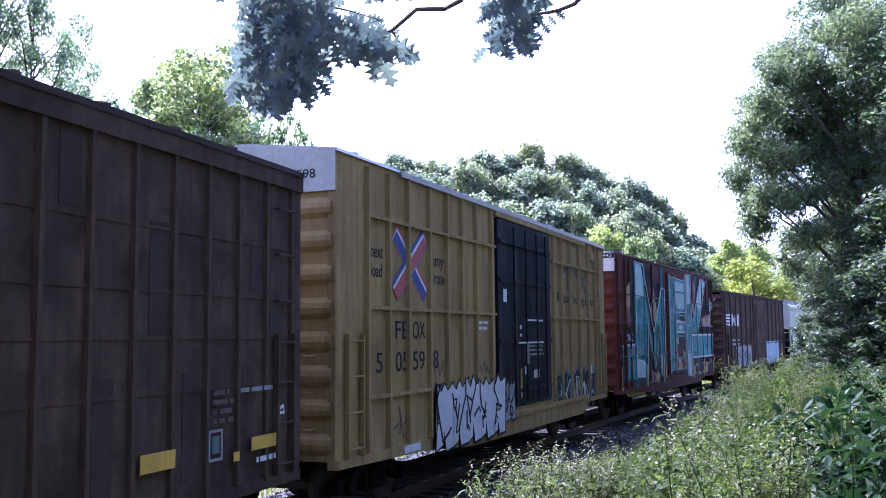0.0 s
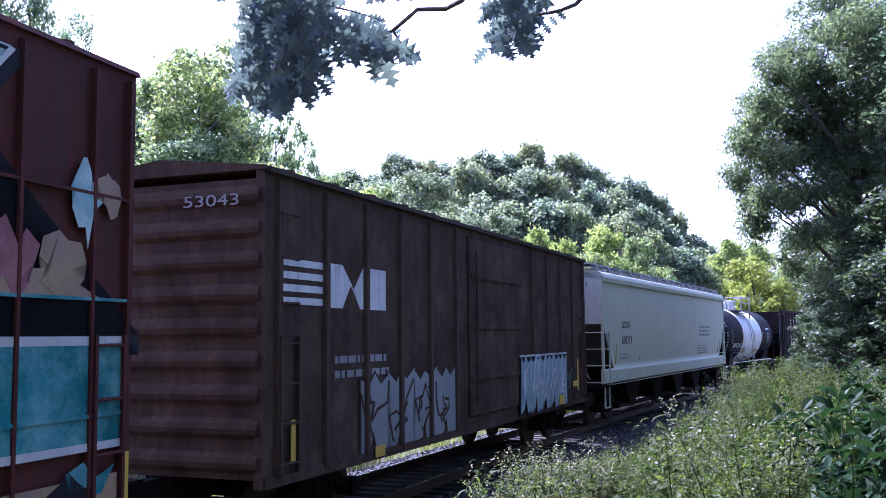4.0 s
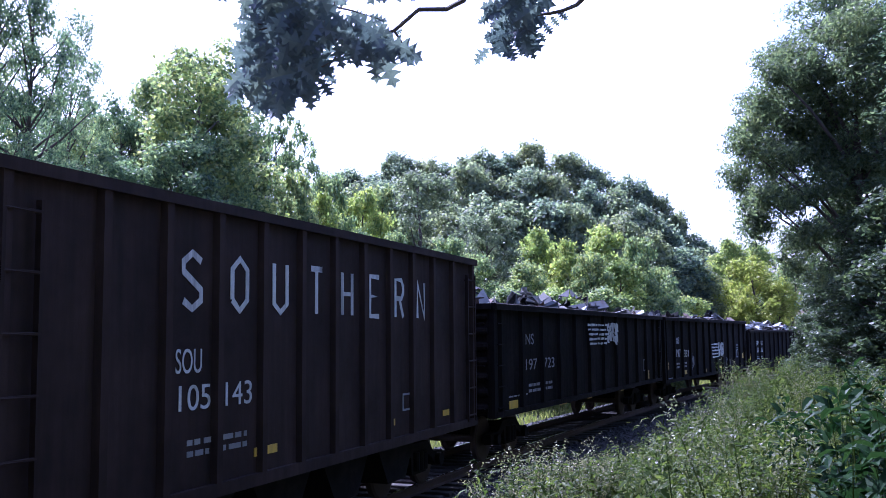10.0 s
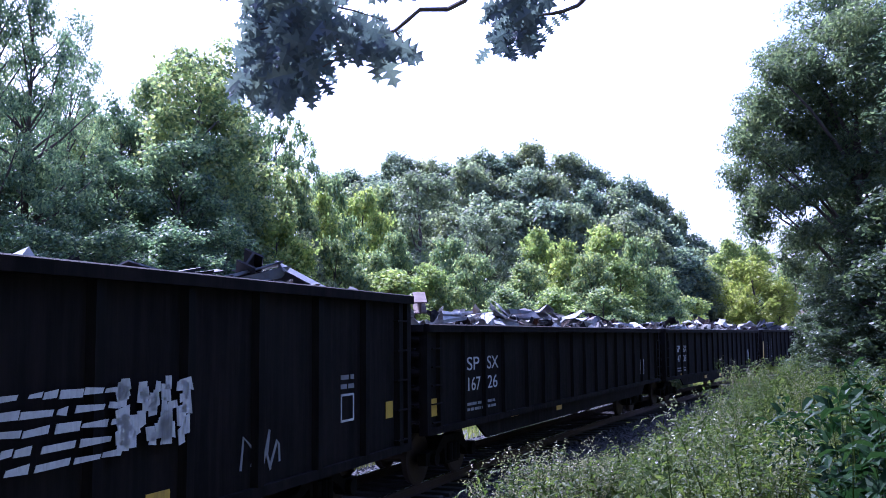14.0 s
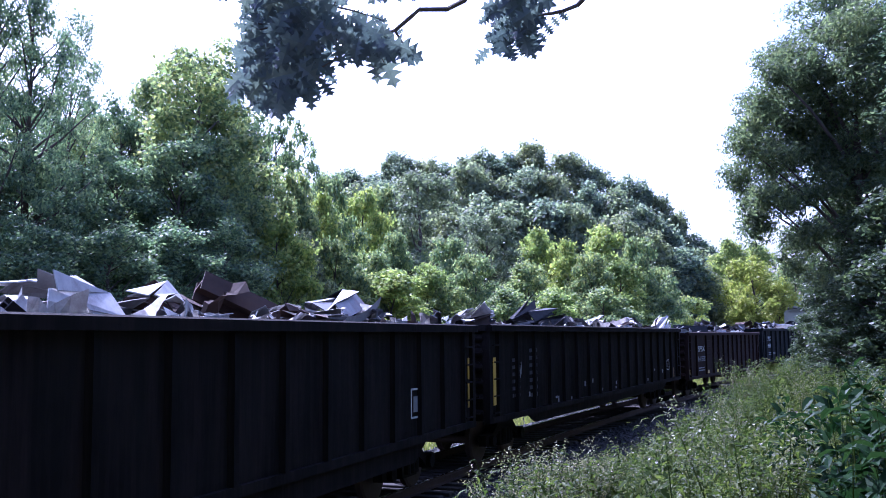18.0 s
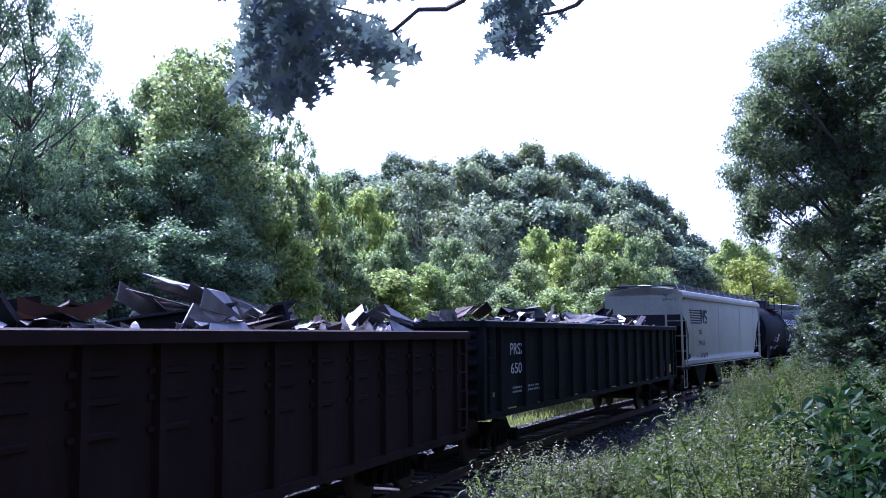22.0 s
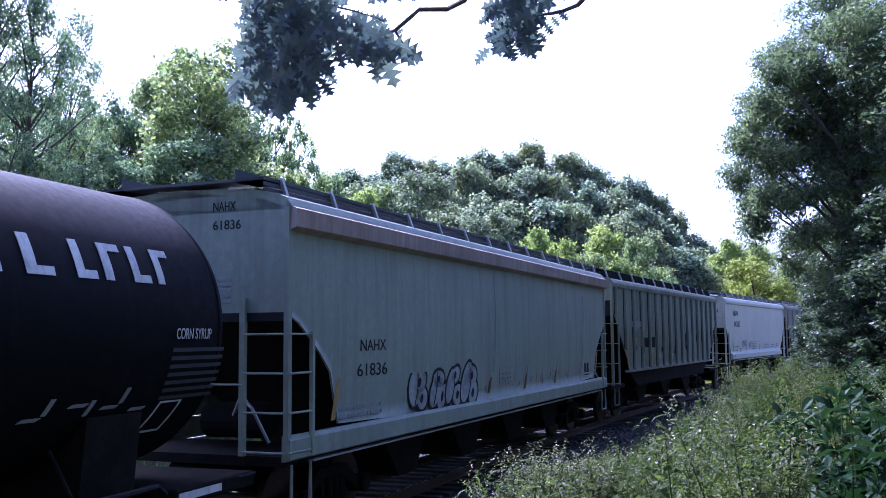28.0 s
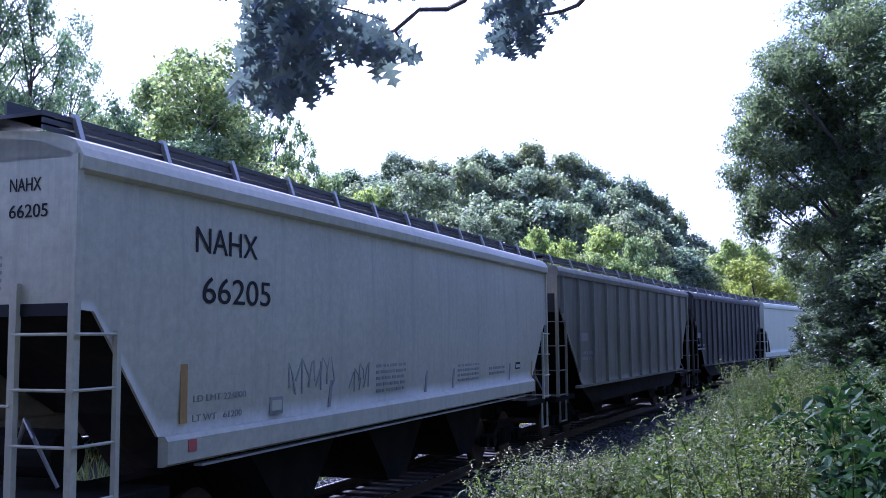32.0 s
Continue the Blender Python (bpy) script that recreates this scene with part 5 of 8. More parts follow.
    for p in ([(3.5, 4.30), (4.5, 4.30)], [(4.0, 4.35), (4.0, 3.80)], [(4.6, 4.30), (5.35, 4.30)], [(4.98, 4.35), (4.98, 3.80)], [(5.2, 4.33), (5.85, 3.80)], [(5.85, 4.33), (5.2, 3.80)]):
        shape(car, stroke(p, 0.15), "paint_brown", y, "emblem")
    text(car, "Railcar Pooling Experts", 2.98, 7.05, 3.40, 3.72, "paint_black", y)
    small_print(car, -2.5, -1.95, 2.78, 3.0, 2, "paint_white", y, 5)
    spray(car, -4.72, -1.3, 0.74, 1.84, 5, "spray_white", "paint_black", y - 0.076, 21, inner="paint_black")
    spray(car, -1.45, -0.6, 0.95, 1.7, 2, "paint_dim", "paint_black", -1.60, 22)
    spray(car, 2.9, 6.5, 0.78, 1.75, 5, "paint_black", "spray_green", y - 0.004, 23, inner="spray_teal")
    scribble(car, 3.1, 6.3, 0.9, 1.6, 7, "spray_white", y - 0.022, 27, 0.05)
    part("tack_board", soft_box(6.2, 6.62, -1.60, -1.52, 4.72, 4.98, 0.01), M["tan"], car)
    bar(car, 5.98, 6.42, 1.62, 1.85, "spray_green", y - 0.062, "placard")
    bar(car, 5.98, 6.10, 1.62, 1.85, "paint_white", y - 0.066, "placard")
    bar(car, 5.95, 6.3, 1.2, 1.48, "paint_black", y - 0.062, "placard")
    reflector(car, 4.62, 1.25, 0.1, 0.5, y - 0.03)
    scribble(car, -4.6, -4.0, 1.85, 2.3, 3, "paint_brown", y, 24)
    scribble(car, -2.5, -1.9, 1.9, 2.2, 3, "paint_brown", y, 25)
    scribble(car, -6.2, -5.6, 1.0, 1.6, 3, "paint_brown", y, 26)
    ladder(car, -7.52, 1.1, 2.6, 4, 0.44, -1.60, "tan")
    ladder(car, 7.62, 1.1, 2.6, 4, 0.40, -1.60, "tan")
    for z in (1.4, 1.9, 2.4):
        rung(car, -half - 0.12, z, 0.5, -1.0, "tan", "y")
    reflector(car, -5.6, 0.90, 0.6, 0.12, -1.57, "paint_white")
    run_gear(car, half)
    tagged(car, "weathered tan boxcar with a black plug door and white graffiti", "boxcar", "freight train cars")
    return enrol(car, lo, hi, half)


def maroon_boxcar():
    lo, hi, half = -125.0, -109.0, 7.9
    car = new("boxcar")
    eave, sill, sk = 5.18, 0.84, 1.53
    y = -sk - 0.002
    box_body(car, half, eave, sill, "brown_red", (-1.14, 1.98), "brown_red", "paint_white", 8)
    for coat, xs in (("brown_red", (-7.75, -6.91, -6.33, 5.4, 6.4, 7.3, 7.8)), ("spray_teal", (-5.72, -4.5, -2.0, 4.2)), ("paint_black", (-3.4,)), ("spray_pale", (2.2, 3.1))):
        flank_posts(car, xs, 0.95, 5.1, coat, 0.06, 0.062)
    for z in (3.95, 3.01, 1.98):
        for coat, a, b in (("brown_red" if z > 2.5 else "spray_teal", -7.7, -5.8), ("spray_teal", -5.7, -4.3), ("paint_black", -4.3, -3.0), ("spray_teal", -3.0, -1.3), ("spray_pale", 2.1, 3.1), ("brown_red" if z > 3.5 else "spray_teal", 3.1, 7.8)):
            flank_rail(car, a, b, z, coat, 0.03, 0.058)
    sill_beam(car, [(-half, 0.84), (-5.5, 0.80), (-3, 0.66), (4.0, 0.66), (5.8, 0.84), (half, 0.84), (half, 0.97), (-half, 0.97)], "brown_red")
    door = part("door", soft_box(-1.1, 1.94, -1.575, -1.50, 1.14, 5.0, 0.015), M["brown_red"], car, "maroon sliding door covered in graffiti")
    for z in (4.3, 3.4, 2.6, 1.75):
        bm = bmesh.new()
        box(bm, -1.05, 1.9, -1.605, -1.572, z - 0.035, z + 0.035)
        part("door_rib", bm, M["spray_teal"], door)
    for x in (-0.95, 0.05, 1.75):
        bm = bmesh.new()
        rod(bm, (x, -1.615, 1.2), (x, -1.615, 4.9), 0.022, 7)
        part("locking_bar", bm, M["spray_white"], door)
    # big teal and white letters sprayed over the flank
    g = [([(-7.60, 1.2), (-5.6, 1.22), (-5.6, 2.32), (-7.60, 2.26)], "spray_teal"),
         ([(-7.62, 2.26), (-5.45, 2.30), (-5.45, 2.38), (-7.62, 2.34)], "spray_white"), ([(-7.64, 1.2), (-7.55, 1.2), (-7.55, 2.34), (-7.64, 2.34)], "spray_white"),
         ([(-6.95, 2.4), (-5.75, 2.4), (-5.75, 5.0), (-6.3, 5.0), (-6.35, 3.1)], "paint_black"), ([(-6.95, 3.0), (-6.35, 3.0), (-6.35, 4.1), (-6.9, 4.1)], "spray_ochre"),
         ([(-5.75, 5.08), (-4.7, 5.02), (-3.4, 3.0), (-2.05, 4.42), (-1.25, 4.42), (-1.25, 0.95), (-5.70, 1.0)], "paint_black"),
         ([(-5.70, 5.06), (-4.78, 5.02), (-3.55, 2.75), (-3.2, 2.75), (-2.1, 4.30), (-1.68, 4.26), (-1.75, 1.15), (-2.25, 1.25), (-2.35, 3.0), (-3.25, 1.55), (-4.15, 3.0), (-4.35, 1.2), (-5.66, 1.25)], "spray_teal"),
         ([(-5.66, 5.04), (-4.80, 5.0), (-4.3, 4.0), (-5.66, 3.8)], "spray_pale"), ([(-5.66, 1.27), (-4.4, 1.22), (-4.35, 1.75), (-5.66, 1.9)], "spray_pale"), ([(-2.2, 1.2), (-1.78, 1.15), (-1.76, 1.9), (-2.25, 2.0)], "spray_pale"),
         ([(-4.0, 1.0), (-3.3, 1.4), (-2.5, 0.98)], "spray_ochre"), ([(-3.7, 3.55), (-3.4, 3.1), (-2.8, 3.75), (-3.2, 4.0)], "spray_ochre"),
         ([(2.2, 5.06), (3.05, 5.06), (3.0, 0.95), (2.15, 1.05)], "spray_pale"), ([(2.25, 3.9), (2.95, 3.9), (2.95, 1.9), (2.2, 1.9)], "spray_teal"),
         ([(5.0, 5.06), (6.5, 5.0), (4.4, 2.75), (8.0, 2.70), (8.0, 2.5), (4.3, 2.5), (3.05, 2.6), (3.05, 3.2)], "paint_black"),
         ([(5.15, 5.0), (6.2, 4.95), (4.2, 2.72), (3.3, 2.72), (3.3, 3.05)], "spray_pale"), ([(3.35, 3.3), (4.3, 3.9), (4.9, 3.6), (4.2, 2.72), (3.3, 2.72)], "spray_teal"),
         ([(3.2, 1.75), (7.8, 1.75), (7.8, 2.62), (3.2, 2.62)], "spray_teal"), ([(3.2, 2.60), (7.82, 2.60), (7.82, 2.68), (3.2, 2.68)], "spray_white"), ([(7.74, 1.1), (7.82, 1.1), (7.82, 2.68), (7.74, 2.68)], "spray_white"),
         ([(3.2, 1.0), (7.7, 1.0), (7.7, 1.45), (3.2, 1.45)], "spray_ochre"), ([(3.2, 1.68), (7.74, 1.68), (7.74, 1.75), (3.2, 1.75)], "spray_white"), ([(5.2, 3.0), (7.4, 3.02), (6.8, 3.25), (6.0, 3.2)], "spray_ochre")]
    for i, (p, m) in enumerate(g):
        shape(car, p, m, y - 0.002 * (i + 1), "graffiti")
    g = [([(-1.0, 1.2), (1.85, 1.2), (1.85, 4.85), (-1.0, 4.85)], "paint_black"), ([(-0.85, 4.8), (1.8, 4.75), (1.8, 3.55), (0.6, 3.5), (-0.25, 3.55), (-0.25, 1.3), (-0.85, 1.25)], "spray_teal"),
         ([(-0.05, 4.7), (1.75, 4.68), (1.75, 3.65), (0.5, 3.66), (0.2, 4.0)], "spray_pale"), ([(0.1, 3.2), (1.8, 3.15), (1.8, 2.72), (0.1, 2.72)], "spray_pale"), ([(0.2, 3.12), (1.7, 3.08), (1.7, 2.8), (0.2, 2.8)], "spray_teal"),
         ([(-0.1, 1.3), (1.75, 1.3), (1.75, 2.0), (0.8, 2.2), (-0.1, 1.9)], "spray_ochre")]
    for i, (p, m) in enumerate(g):
        shape(door, p, m, -1.577 - 0.002 * i, "graffiti")
    rng = random.Random(91)

    def blot(x, z, rx, rz, mat, lift, owner=car):
        pts = [(x + rx * math.cos(k * math.tau / 14) * rng.uniform(0.4, 1.35), z + rz * math.sin(k * math.tau / 14) * rng.uniform(0.4, 1.35)) for k in range(14)]
        shape(owner, pts, mat, lift, "graffiti")

    for x, z, rx, rz, mat in ((-6.62, 3.9, 0.24, 0.5, "spray_ochre"), (-6.6, 3.2, 0.2, 0.3, "spray_pink"), (-4.0, 4.2, 0.35, 0.4, "brown_red"), (-3.1, 3.4, 0.3, 0.35, "spray_ochre"),
                              (-3.3, 3.9, 0.26, 0.3, "spray_pink"), (-3.6, 1.25, 0.28, 0.26, "spray_pink"), (-2.9, 1.2, 0.24, 0.2, "spray_ochre"), (2.65, 3.0, 0.36, 0.8, "spray_teal"), (3.7, 4.4, 0.25, 0.5, "spray_pink"), (3.5, 3.75, 0.2, 0.3, "spray_ochre"),
                              (5.6, 3.2, 0.5, 0.2, "spray_ochre"), (6.3, 3.3, 0.3, 0.3, "spray_pink"), (7.2, 3.9, 0.18, 0.35, "spray_pale"), (7.5, 4.0, 0.2, 0.25, "spray_ochre"), (6.9, 3.25, 0.3, 0.25, "spray_ochre"), (5.0, 1.3, 0.5, 0.3, "paint_black"), (7.0, 1.25, 0.4, 0.3, "paint_black"), (4.0, 1.2, 0.4, 0.22, "brown_red")):
        blot(x, z, rx, rz, mat, y - 0.05)
    for x, z, rx, rz, mat in ((0.9, 2.0, 0.5, 0.3, "brown_red"), (0.2, 1.7, 0.3, 0.3, "spray_pink"), (1.3, 1.5, 0.35, 0.22, "brown_red"), (1.0, 2.95, 0.4, 0.13, "spray_pale"), (0.4, 2.3, 0.1, 0.35, "spray_white")):
        blot(x, z, rx, rz, mat, -1.5885, door)
    rims = [[(-5.72, 1.2), (-5.72, 5.07), (-4.74, 5.03), (-3.38, 2.72)], [(-3.38, 2.72), (-2.08, 4.36), (-1.64, 4.3), (-1.70, 1.1)], [(-4.35, 1.15), (-4.12, 3.05), (-3.25, 1.5), (-2.33, 3.05), (-2.22, 1.2)],
            [(2.16, 1.0), (2.2, 5.08), (3.06, 5.08)], [(3.06, 5.05), (3.02, 0.95)], [(3.25, 3.05), (5.1, 5.03), (6.25, 4.98), (4.2, 2.70)]]
    for p in rims:
        shape(car, stroke(p, 0.055), "spray_white", y - 0.06, "graffiti")
    for p in ([(-0.88, 1.25), (-0.88, 4.83), (1.84, 4.78)], [(-0.24, 1.3), (-0.24, 3.52), (1.82, 3.52)], [(0.1, 3.2), (1.8, 3.15), (1.8, 2.72), (0.1, 2.72), (0.1, 3.2)], [(-0.24, 3.52), (-0.1, 3.9)]):
        shape(door, stroke(p, 0.045), "spray_white", -1.592, "graffiti")
    rng = random.Random(55)
    for _ in range(16):
        a, b = rng.uniform(3.3, 7.4), rng.uniform(0.98, 1.4)
        shape(car, [(a, b), (a + rng.uniform(.1, .4), b + rng.uniform(-.05, .1)), (a + rng.uniform(.1, .3), b + rng.uniform(.1, .35)), (a - .05, b + rng.uniform(.1, .25))], rng.choice(("spray_ochre", "paint_black", "brown_red", "spray_teal")), y - 0.05, "graffiti")
    for _ in range(18):
        a, b = rng.uniform(-0.2, 1.6), rng.uniform(1.25, 2.2)
        shape(door, [(a, b), (a + rng.uniform(.1, .3), b + rng.uniform(-.05, .1)), (a + rng.uniform(.1, .3), b + rng.uniform(.1, .3)), (a - .05, b + rng.uniform(.1, .25))], rng.choice(("spray_ochre", "paint_black", "brown_red", "paint_black")), -1.590, "graffiti")
    text(car, "DWC", -6.85, -6.05, 2.45, 2.68, "paint_white", y - 0.02)
    text(car, "409  443", -6.8, -4.9, 1.98, 2.2, "paint_dim", y - 0.06)
    small_print(car, -6.85, -5.9, 1.66, 1.86, 2, "paint_dim", y - 0.02, 7)
    text(car, "DWC 409443", 0.35, 1.45, eave - 0.11, eave - 0.01, "paint_white", -half - 0.070, True)
    bm = bmesh.new()
    box(bm, -half - 0.068, -half - 0.05, -sk, sk, eave - 0.14, eave + 0.02)
    part("end_band", bm, M["paint_black"], car)
    for x in (-7.58, -4.44, -2.02, 3.15, 5.4, 7.78):
        reflector(car, x, 1.3 if x < 3 else 1.25, 0.09, 0.75, y - 0.07)
    ladder(car, -7.35, 1.15, 2.6, 4, 0.4, -1.60, "brown_red")
    ladder(car, 7.55, 1.15, 2.6, 4, 0.4, -1.60, "brown_red")
    run_gear(car, half)
    tagged(car, "maroon boxcar sprayed with huge teal and white graffiti letters", "boxcar", "freight train cars")
    return enrol(car, lo, hi, half)


def brown_boxcar(lo, hi, half, eave, sill, door, seed, second):
    car = new("boxcar")
    sk = 1.53
    y = -sk - 0.002
    box_body(car, half, eave, sill, "brown", door, "brown", None, 9)
    n = 13 if second else 24
    xs = [-half + 0.25 + i * (2 * half - 0.5) / n for i in range(n + 1)]
    flank_posts(car, [x for x in xs if not door[0] - 0.15 < x < door[1] + 0.15], sill + 0.1, eave - 0.1, "brown", 0.14 if second else 0.09, 0.06 if second else 0.045)
    sill_beam(car, [(-half, sill), (half, sill), (half, sill + 0.13), (-half, sill + 0.13)], "brown")
    d = part("door", soft_box(door[0] + 0.04, door[1] - 0.04, -1.575, -1.50, sill + 0.3, eave - 0.18, 0.015), M["brown"], car, "dark brown sliding door")
    for i in range(3):
        z = sill + 1.0 + i * 0.95
        bm = bmesh.new()
        box(bm, door[0] + 0.08, door[1] - 0.08, -1.605, -1.572, z - 0.04, z + 0.04)
        part("door_rib", bm, M["brown"], d)
    bm = bmesh.new()
    rod(bm, (door[0] + 0.3, -1.62, sill + 0.5), (door[0] + 0.3, -1.62, eave - 0.4), 0.022, 7)
    part("locking_bar", bm, M["brown"], d)
    bm = bmesh.new()
    box(bm, -half, half, -1.60, -1.53, eave - 0.03, eave + 0.035)
    part("eave_strip", bm, M["brown_patch"], car, "worn metal eave strip")
    for x in (-half + 0.45, half - 0.45):
        ladder(car, x, sill + 0.25, sill + 1.7, 4, 0.4, -1.60, "brown")
        ladder(car, x, sill + 2.2, eave - 0.5, 3, 0.4, -1.60, "brown", False)
    if second:
        for i in range(4):
            bar(car, -7.15, -6.2, 3.55 - i * 0.16, 3.64 - i * 0.16, "paint_white", y)
        shape(car, [(-6.1, 3.05), (-5.7, 3.05), (-5.45, 3.4), (-5.2, 3.05), (-4.4, 3.05), (-4.4, 3.65), (-5.1, 3.65), (-5.4, 3.3), (-5.7, 3.65), (-6.1, 3.65)], "paint_white", y)
        small_print(car, -5.9, -4.3, 2.1, 2.5, 2, "paint_dim", y, seed)
        spray(car, -5.2, -1.7, 0.95, 2.1, 4, "paint_grey", "brown", y - 0.004, seed + 1)
        spray(car, 1.75, 5.3, 0.98, 2.2, 5, "spray_blue", "paint_black", y - 0.066, seed + 2, inner="spray_white")
        bar(car, 1.7, 5.35, 2.2, 2.24, "spray_white", y - 0.07, "graffiti")
        scribble(car, 5.3, 6.0, 1.3, 1.9, 4, "spray_green", y - 0.062, seed + 4)
        text(car, "53043", 0.4, 1.2, eave - 0.42, eave - 0.28, "paint_dim", -half - 0.08, True)
        reflector(car, 6.45, 1.65, 0.10, 0.8, y - 0.06)
        reflector(car, 4.8, 1.1, 0.45, 0.22, y - 0.09)
        reflector(car, 6.2, 1.42, 0.5, 0.14, y - 0.06)
        reflector(car, -7.0, 1.4, 0.10, 0.5, y - 0.06)
        reflector(car, -4.7, 1.0, 0.3, 0.16, y - 0.06)
    else:
        reflector(car, 6.75, 1.46, 0.62, 0.15, y - 0.05)
        reflector(car, 4.7, 1.48, 0.55, 0.18, y - 0.05)
        reflector(car, 6.12, 1.36, 0.12, 0.1, y - 0.05)
        small_print(car, 6.55, 7.0, 1.24, 1.36, 1, "paint_white", y - 0.05, seed)
        for a, b, c, e in ((5.57, 5.84, 1.36, 1.39), (5.57, 5.84, 1.66, 1.69), (5.57, 5.60, 1.36, 1.69), (5.81, 5.84, 1.36, 1.69), (5.63, 5.78, 1.44, 1.62)):
            bar(car, a, b, c, e, "paint_dim" if c != 1.44 else "spray_green", y - 0.048, "stencil")
        small_print(car, 5.65, 6.05, 1.75, 2.15, 4, "paint_brown", y - 0.048, seed + 1)
        small_print(car, 6.2, 6.95, 2.05, 2.15, 1, "paint_dim", y - 0.048, seed + 2)
        shape(car, stroke([(7.05, 1.80), (7.18, 1.84), (7.2, 1.76), (7.08, 1.76)], 0.04), "paint_white", y - 0.05, "graffiti")
        for z in (3.74, 3.12, 2.66, 2.12):
            flank_rail(car, -half + 0.1, half - 0.1, z, "brown", 0.03, 0.012)
        rng = random.Random(seed)
        for i in range(30):
            a = xs[rng.randrange(len(xs) - 1)] + rng.uniform(0.06, 0.3)
            z = rng.choice((1.2, 1.6, 2.7, 3.2, 3.8))
            bar(car, a, a + rng.uniform(0.12, 0.34), z, min(z + rng.choice((0.12, 0.3, 0.6, 1.1)), 4.45), "brown_patch", y, "patch")
        bm = bmesh.new()
        box(bm, -half, half, -1.585, -1.528, eave - 0.22, eave - 0.03)
        part("top_chord", bm, M["brown"], car)
    run_gear(car, half)
    tagged(car, "dark brown boxcar with blue spray graffiti by the door" if second else "dark brown ribbed boxcar with yellow reflectors", "boxcar", "freight train cars")
    return enrol(car, lo, hi, half)


brown_boxcar(-159.6, -144.0, 7.675, 4.72, 0.9, (-1.6, 1.5), 31, False)
tan_boxcar()
maroon_boxcar()
brown_boxcar(-106.4, -90.3, 7.525, 4.68, 0.88, (-1.1, 2.0), 41, True)


# ---------------------------------------------------------------- covered hoppers
def hopper_shell(car, half, eave, foot, cut, mat, bulge, cols=64, rows=14):
    """Curved flanks: cut(x) gives the lower edge at x; the sheet bellies out by bulge."""
    for s in (-1, 1):
        v, f = [], []
        xs = [-half + 2 * half * i / cols for i in range(cols + 1)]
        for x in xs:
            b = cut(x)
            for j in range(rows + 1):
                z = b + (eave - b) * j / rows
                q = (z - foot) / (eave - foot)
                yy = 1.55 - bulge * (2 * q - 1.05) ** 2 + 0.03
                v.append((x, s * yy, z))
        for i in range(cols):
            for j in range(rows):
                a = i * (rows + 1) + j
                q = (a, a + rows + 1, a + rows + 2, a + 1)
                f.append(q if s < 0 else q[::-1])
        # inner skin
        n = len(v)
        v += [(x, y - s * 0.03, z) for x, y, z in v[:n]]
        f += [tuple(k + n for k in q[::-1]) for q in f[:]]
        for i in range(cols):
            for j in (0, rows):
                a, b = i * (rows + 1) + j, (i + 1) * (rows + 1) + j
                f.append((a, b, b + n, a + n))
        me = mesh_of("side_sheet", v, f, M[mat], True)
        put("side_sheet", me, car)


def curve_y(z, foot, eave, bulge):
    q = (z - foot) / (eave - foot)
    return -(1.55 - bulge * (2 * q - 1.05) ** 2 + 0.03)


def roof_walk(car, half, eave, post_mat, y_in=1.30, z_up=0.34, step=1.28, grate="grating", solid=False):
    """Grated walkways on posts along the roof, and hatch covers between them."""
    post = None
    for s in (-1, 1):
        bm = bmesh.new()
        box(bm, -half - 0.15, half + 0.15, *sorted((s * y_in, s * (y_in - 0.42))), eave + z_up, eave + z_up + 0.035)
        box(bm, -half - 0.15, half + 0.15, *sorted((s * (y_in - 0.40), s * (y_in - 0.42))), eave + z_up + 0.03, eave + z_up + 0.16)
        part("running_board", bm, M[grate], car, "grated roof walkway")
        bm = bmesh.new()
        if solid:
            box(bm, -half - 0.15, half + 0.15, *sorted((s * y_in, s * (y_in + 0.015))), eave + z_up - 0.22, eave + z_up + 0.045)
        for q in range(0 if solid else 3):
            box(bm, -half - 0.15, half + 0.15, *sorted((s * y_in, s * (y_in + 0.015))), eave + z_up - 0.13 + q * 0.065, eave + z_up - 0.085 + q * 0.065)
        part("walkway_edge", bm, M[grate], car)
        n = int(2 * half / step)
        for i in range(n + 1):
            x = -half + 0.25 + i * (2 * half - 0.5) / n
            if post is None:
                bm = bmesh.new()
                prism(bm, [(-1.46, eave + 0.05), (-1.42, eave + 0.03), (-y_in + 0.02, eave + z_up + 0.08), (-y_in - 0.03, eave + z_up + 0.08)], -0.03, 0.03, "x")
                post = bm_mesh("walkway_bracket", bm, M[post_mat])
            put("walkway_bracket", post, car, pose(x, 0, 0, 0, 0, 0) if s < 0 else pose(x, 0, 0, 0, 0, 180))
    for s in (-1, 1):
        bm = bmesh.new()
        box(bm, *sorted((s * (half - 0.35), s * (half + 0.15))), -1.30, 1.30, eave + z_up, eave + z_up + 0.035)
        part("end_platform", bm, M["grating"], car)
    hatch = bm_mesh("roof_hatch", soft_box(-1.1, 1.1, -0.30, 0.30, eave + 0.2, eave + 0.42, 0.04), M["galvanised"])
    n = int(2 * half / 2.6)
    for i in range(n):
        put("roof_hatch", hatch, car, pose(-half + (i + 0.5) * 2 * half / n, 0, 0))


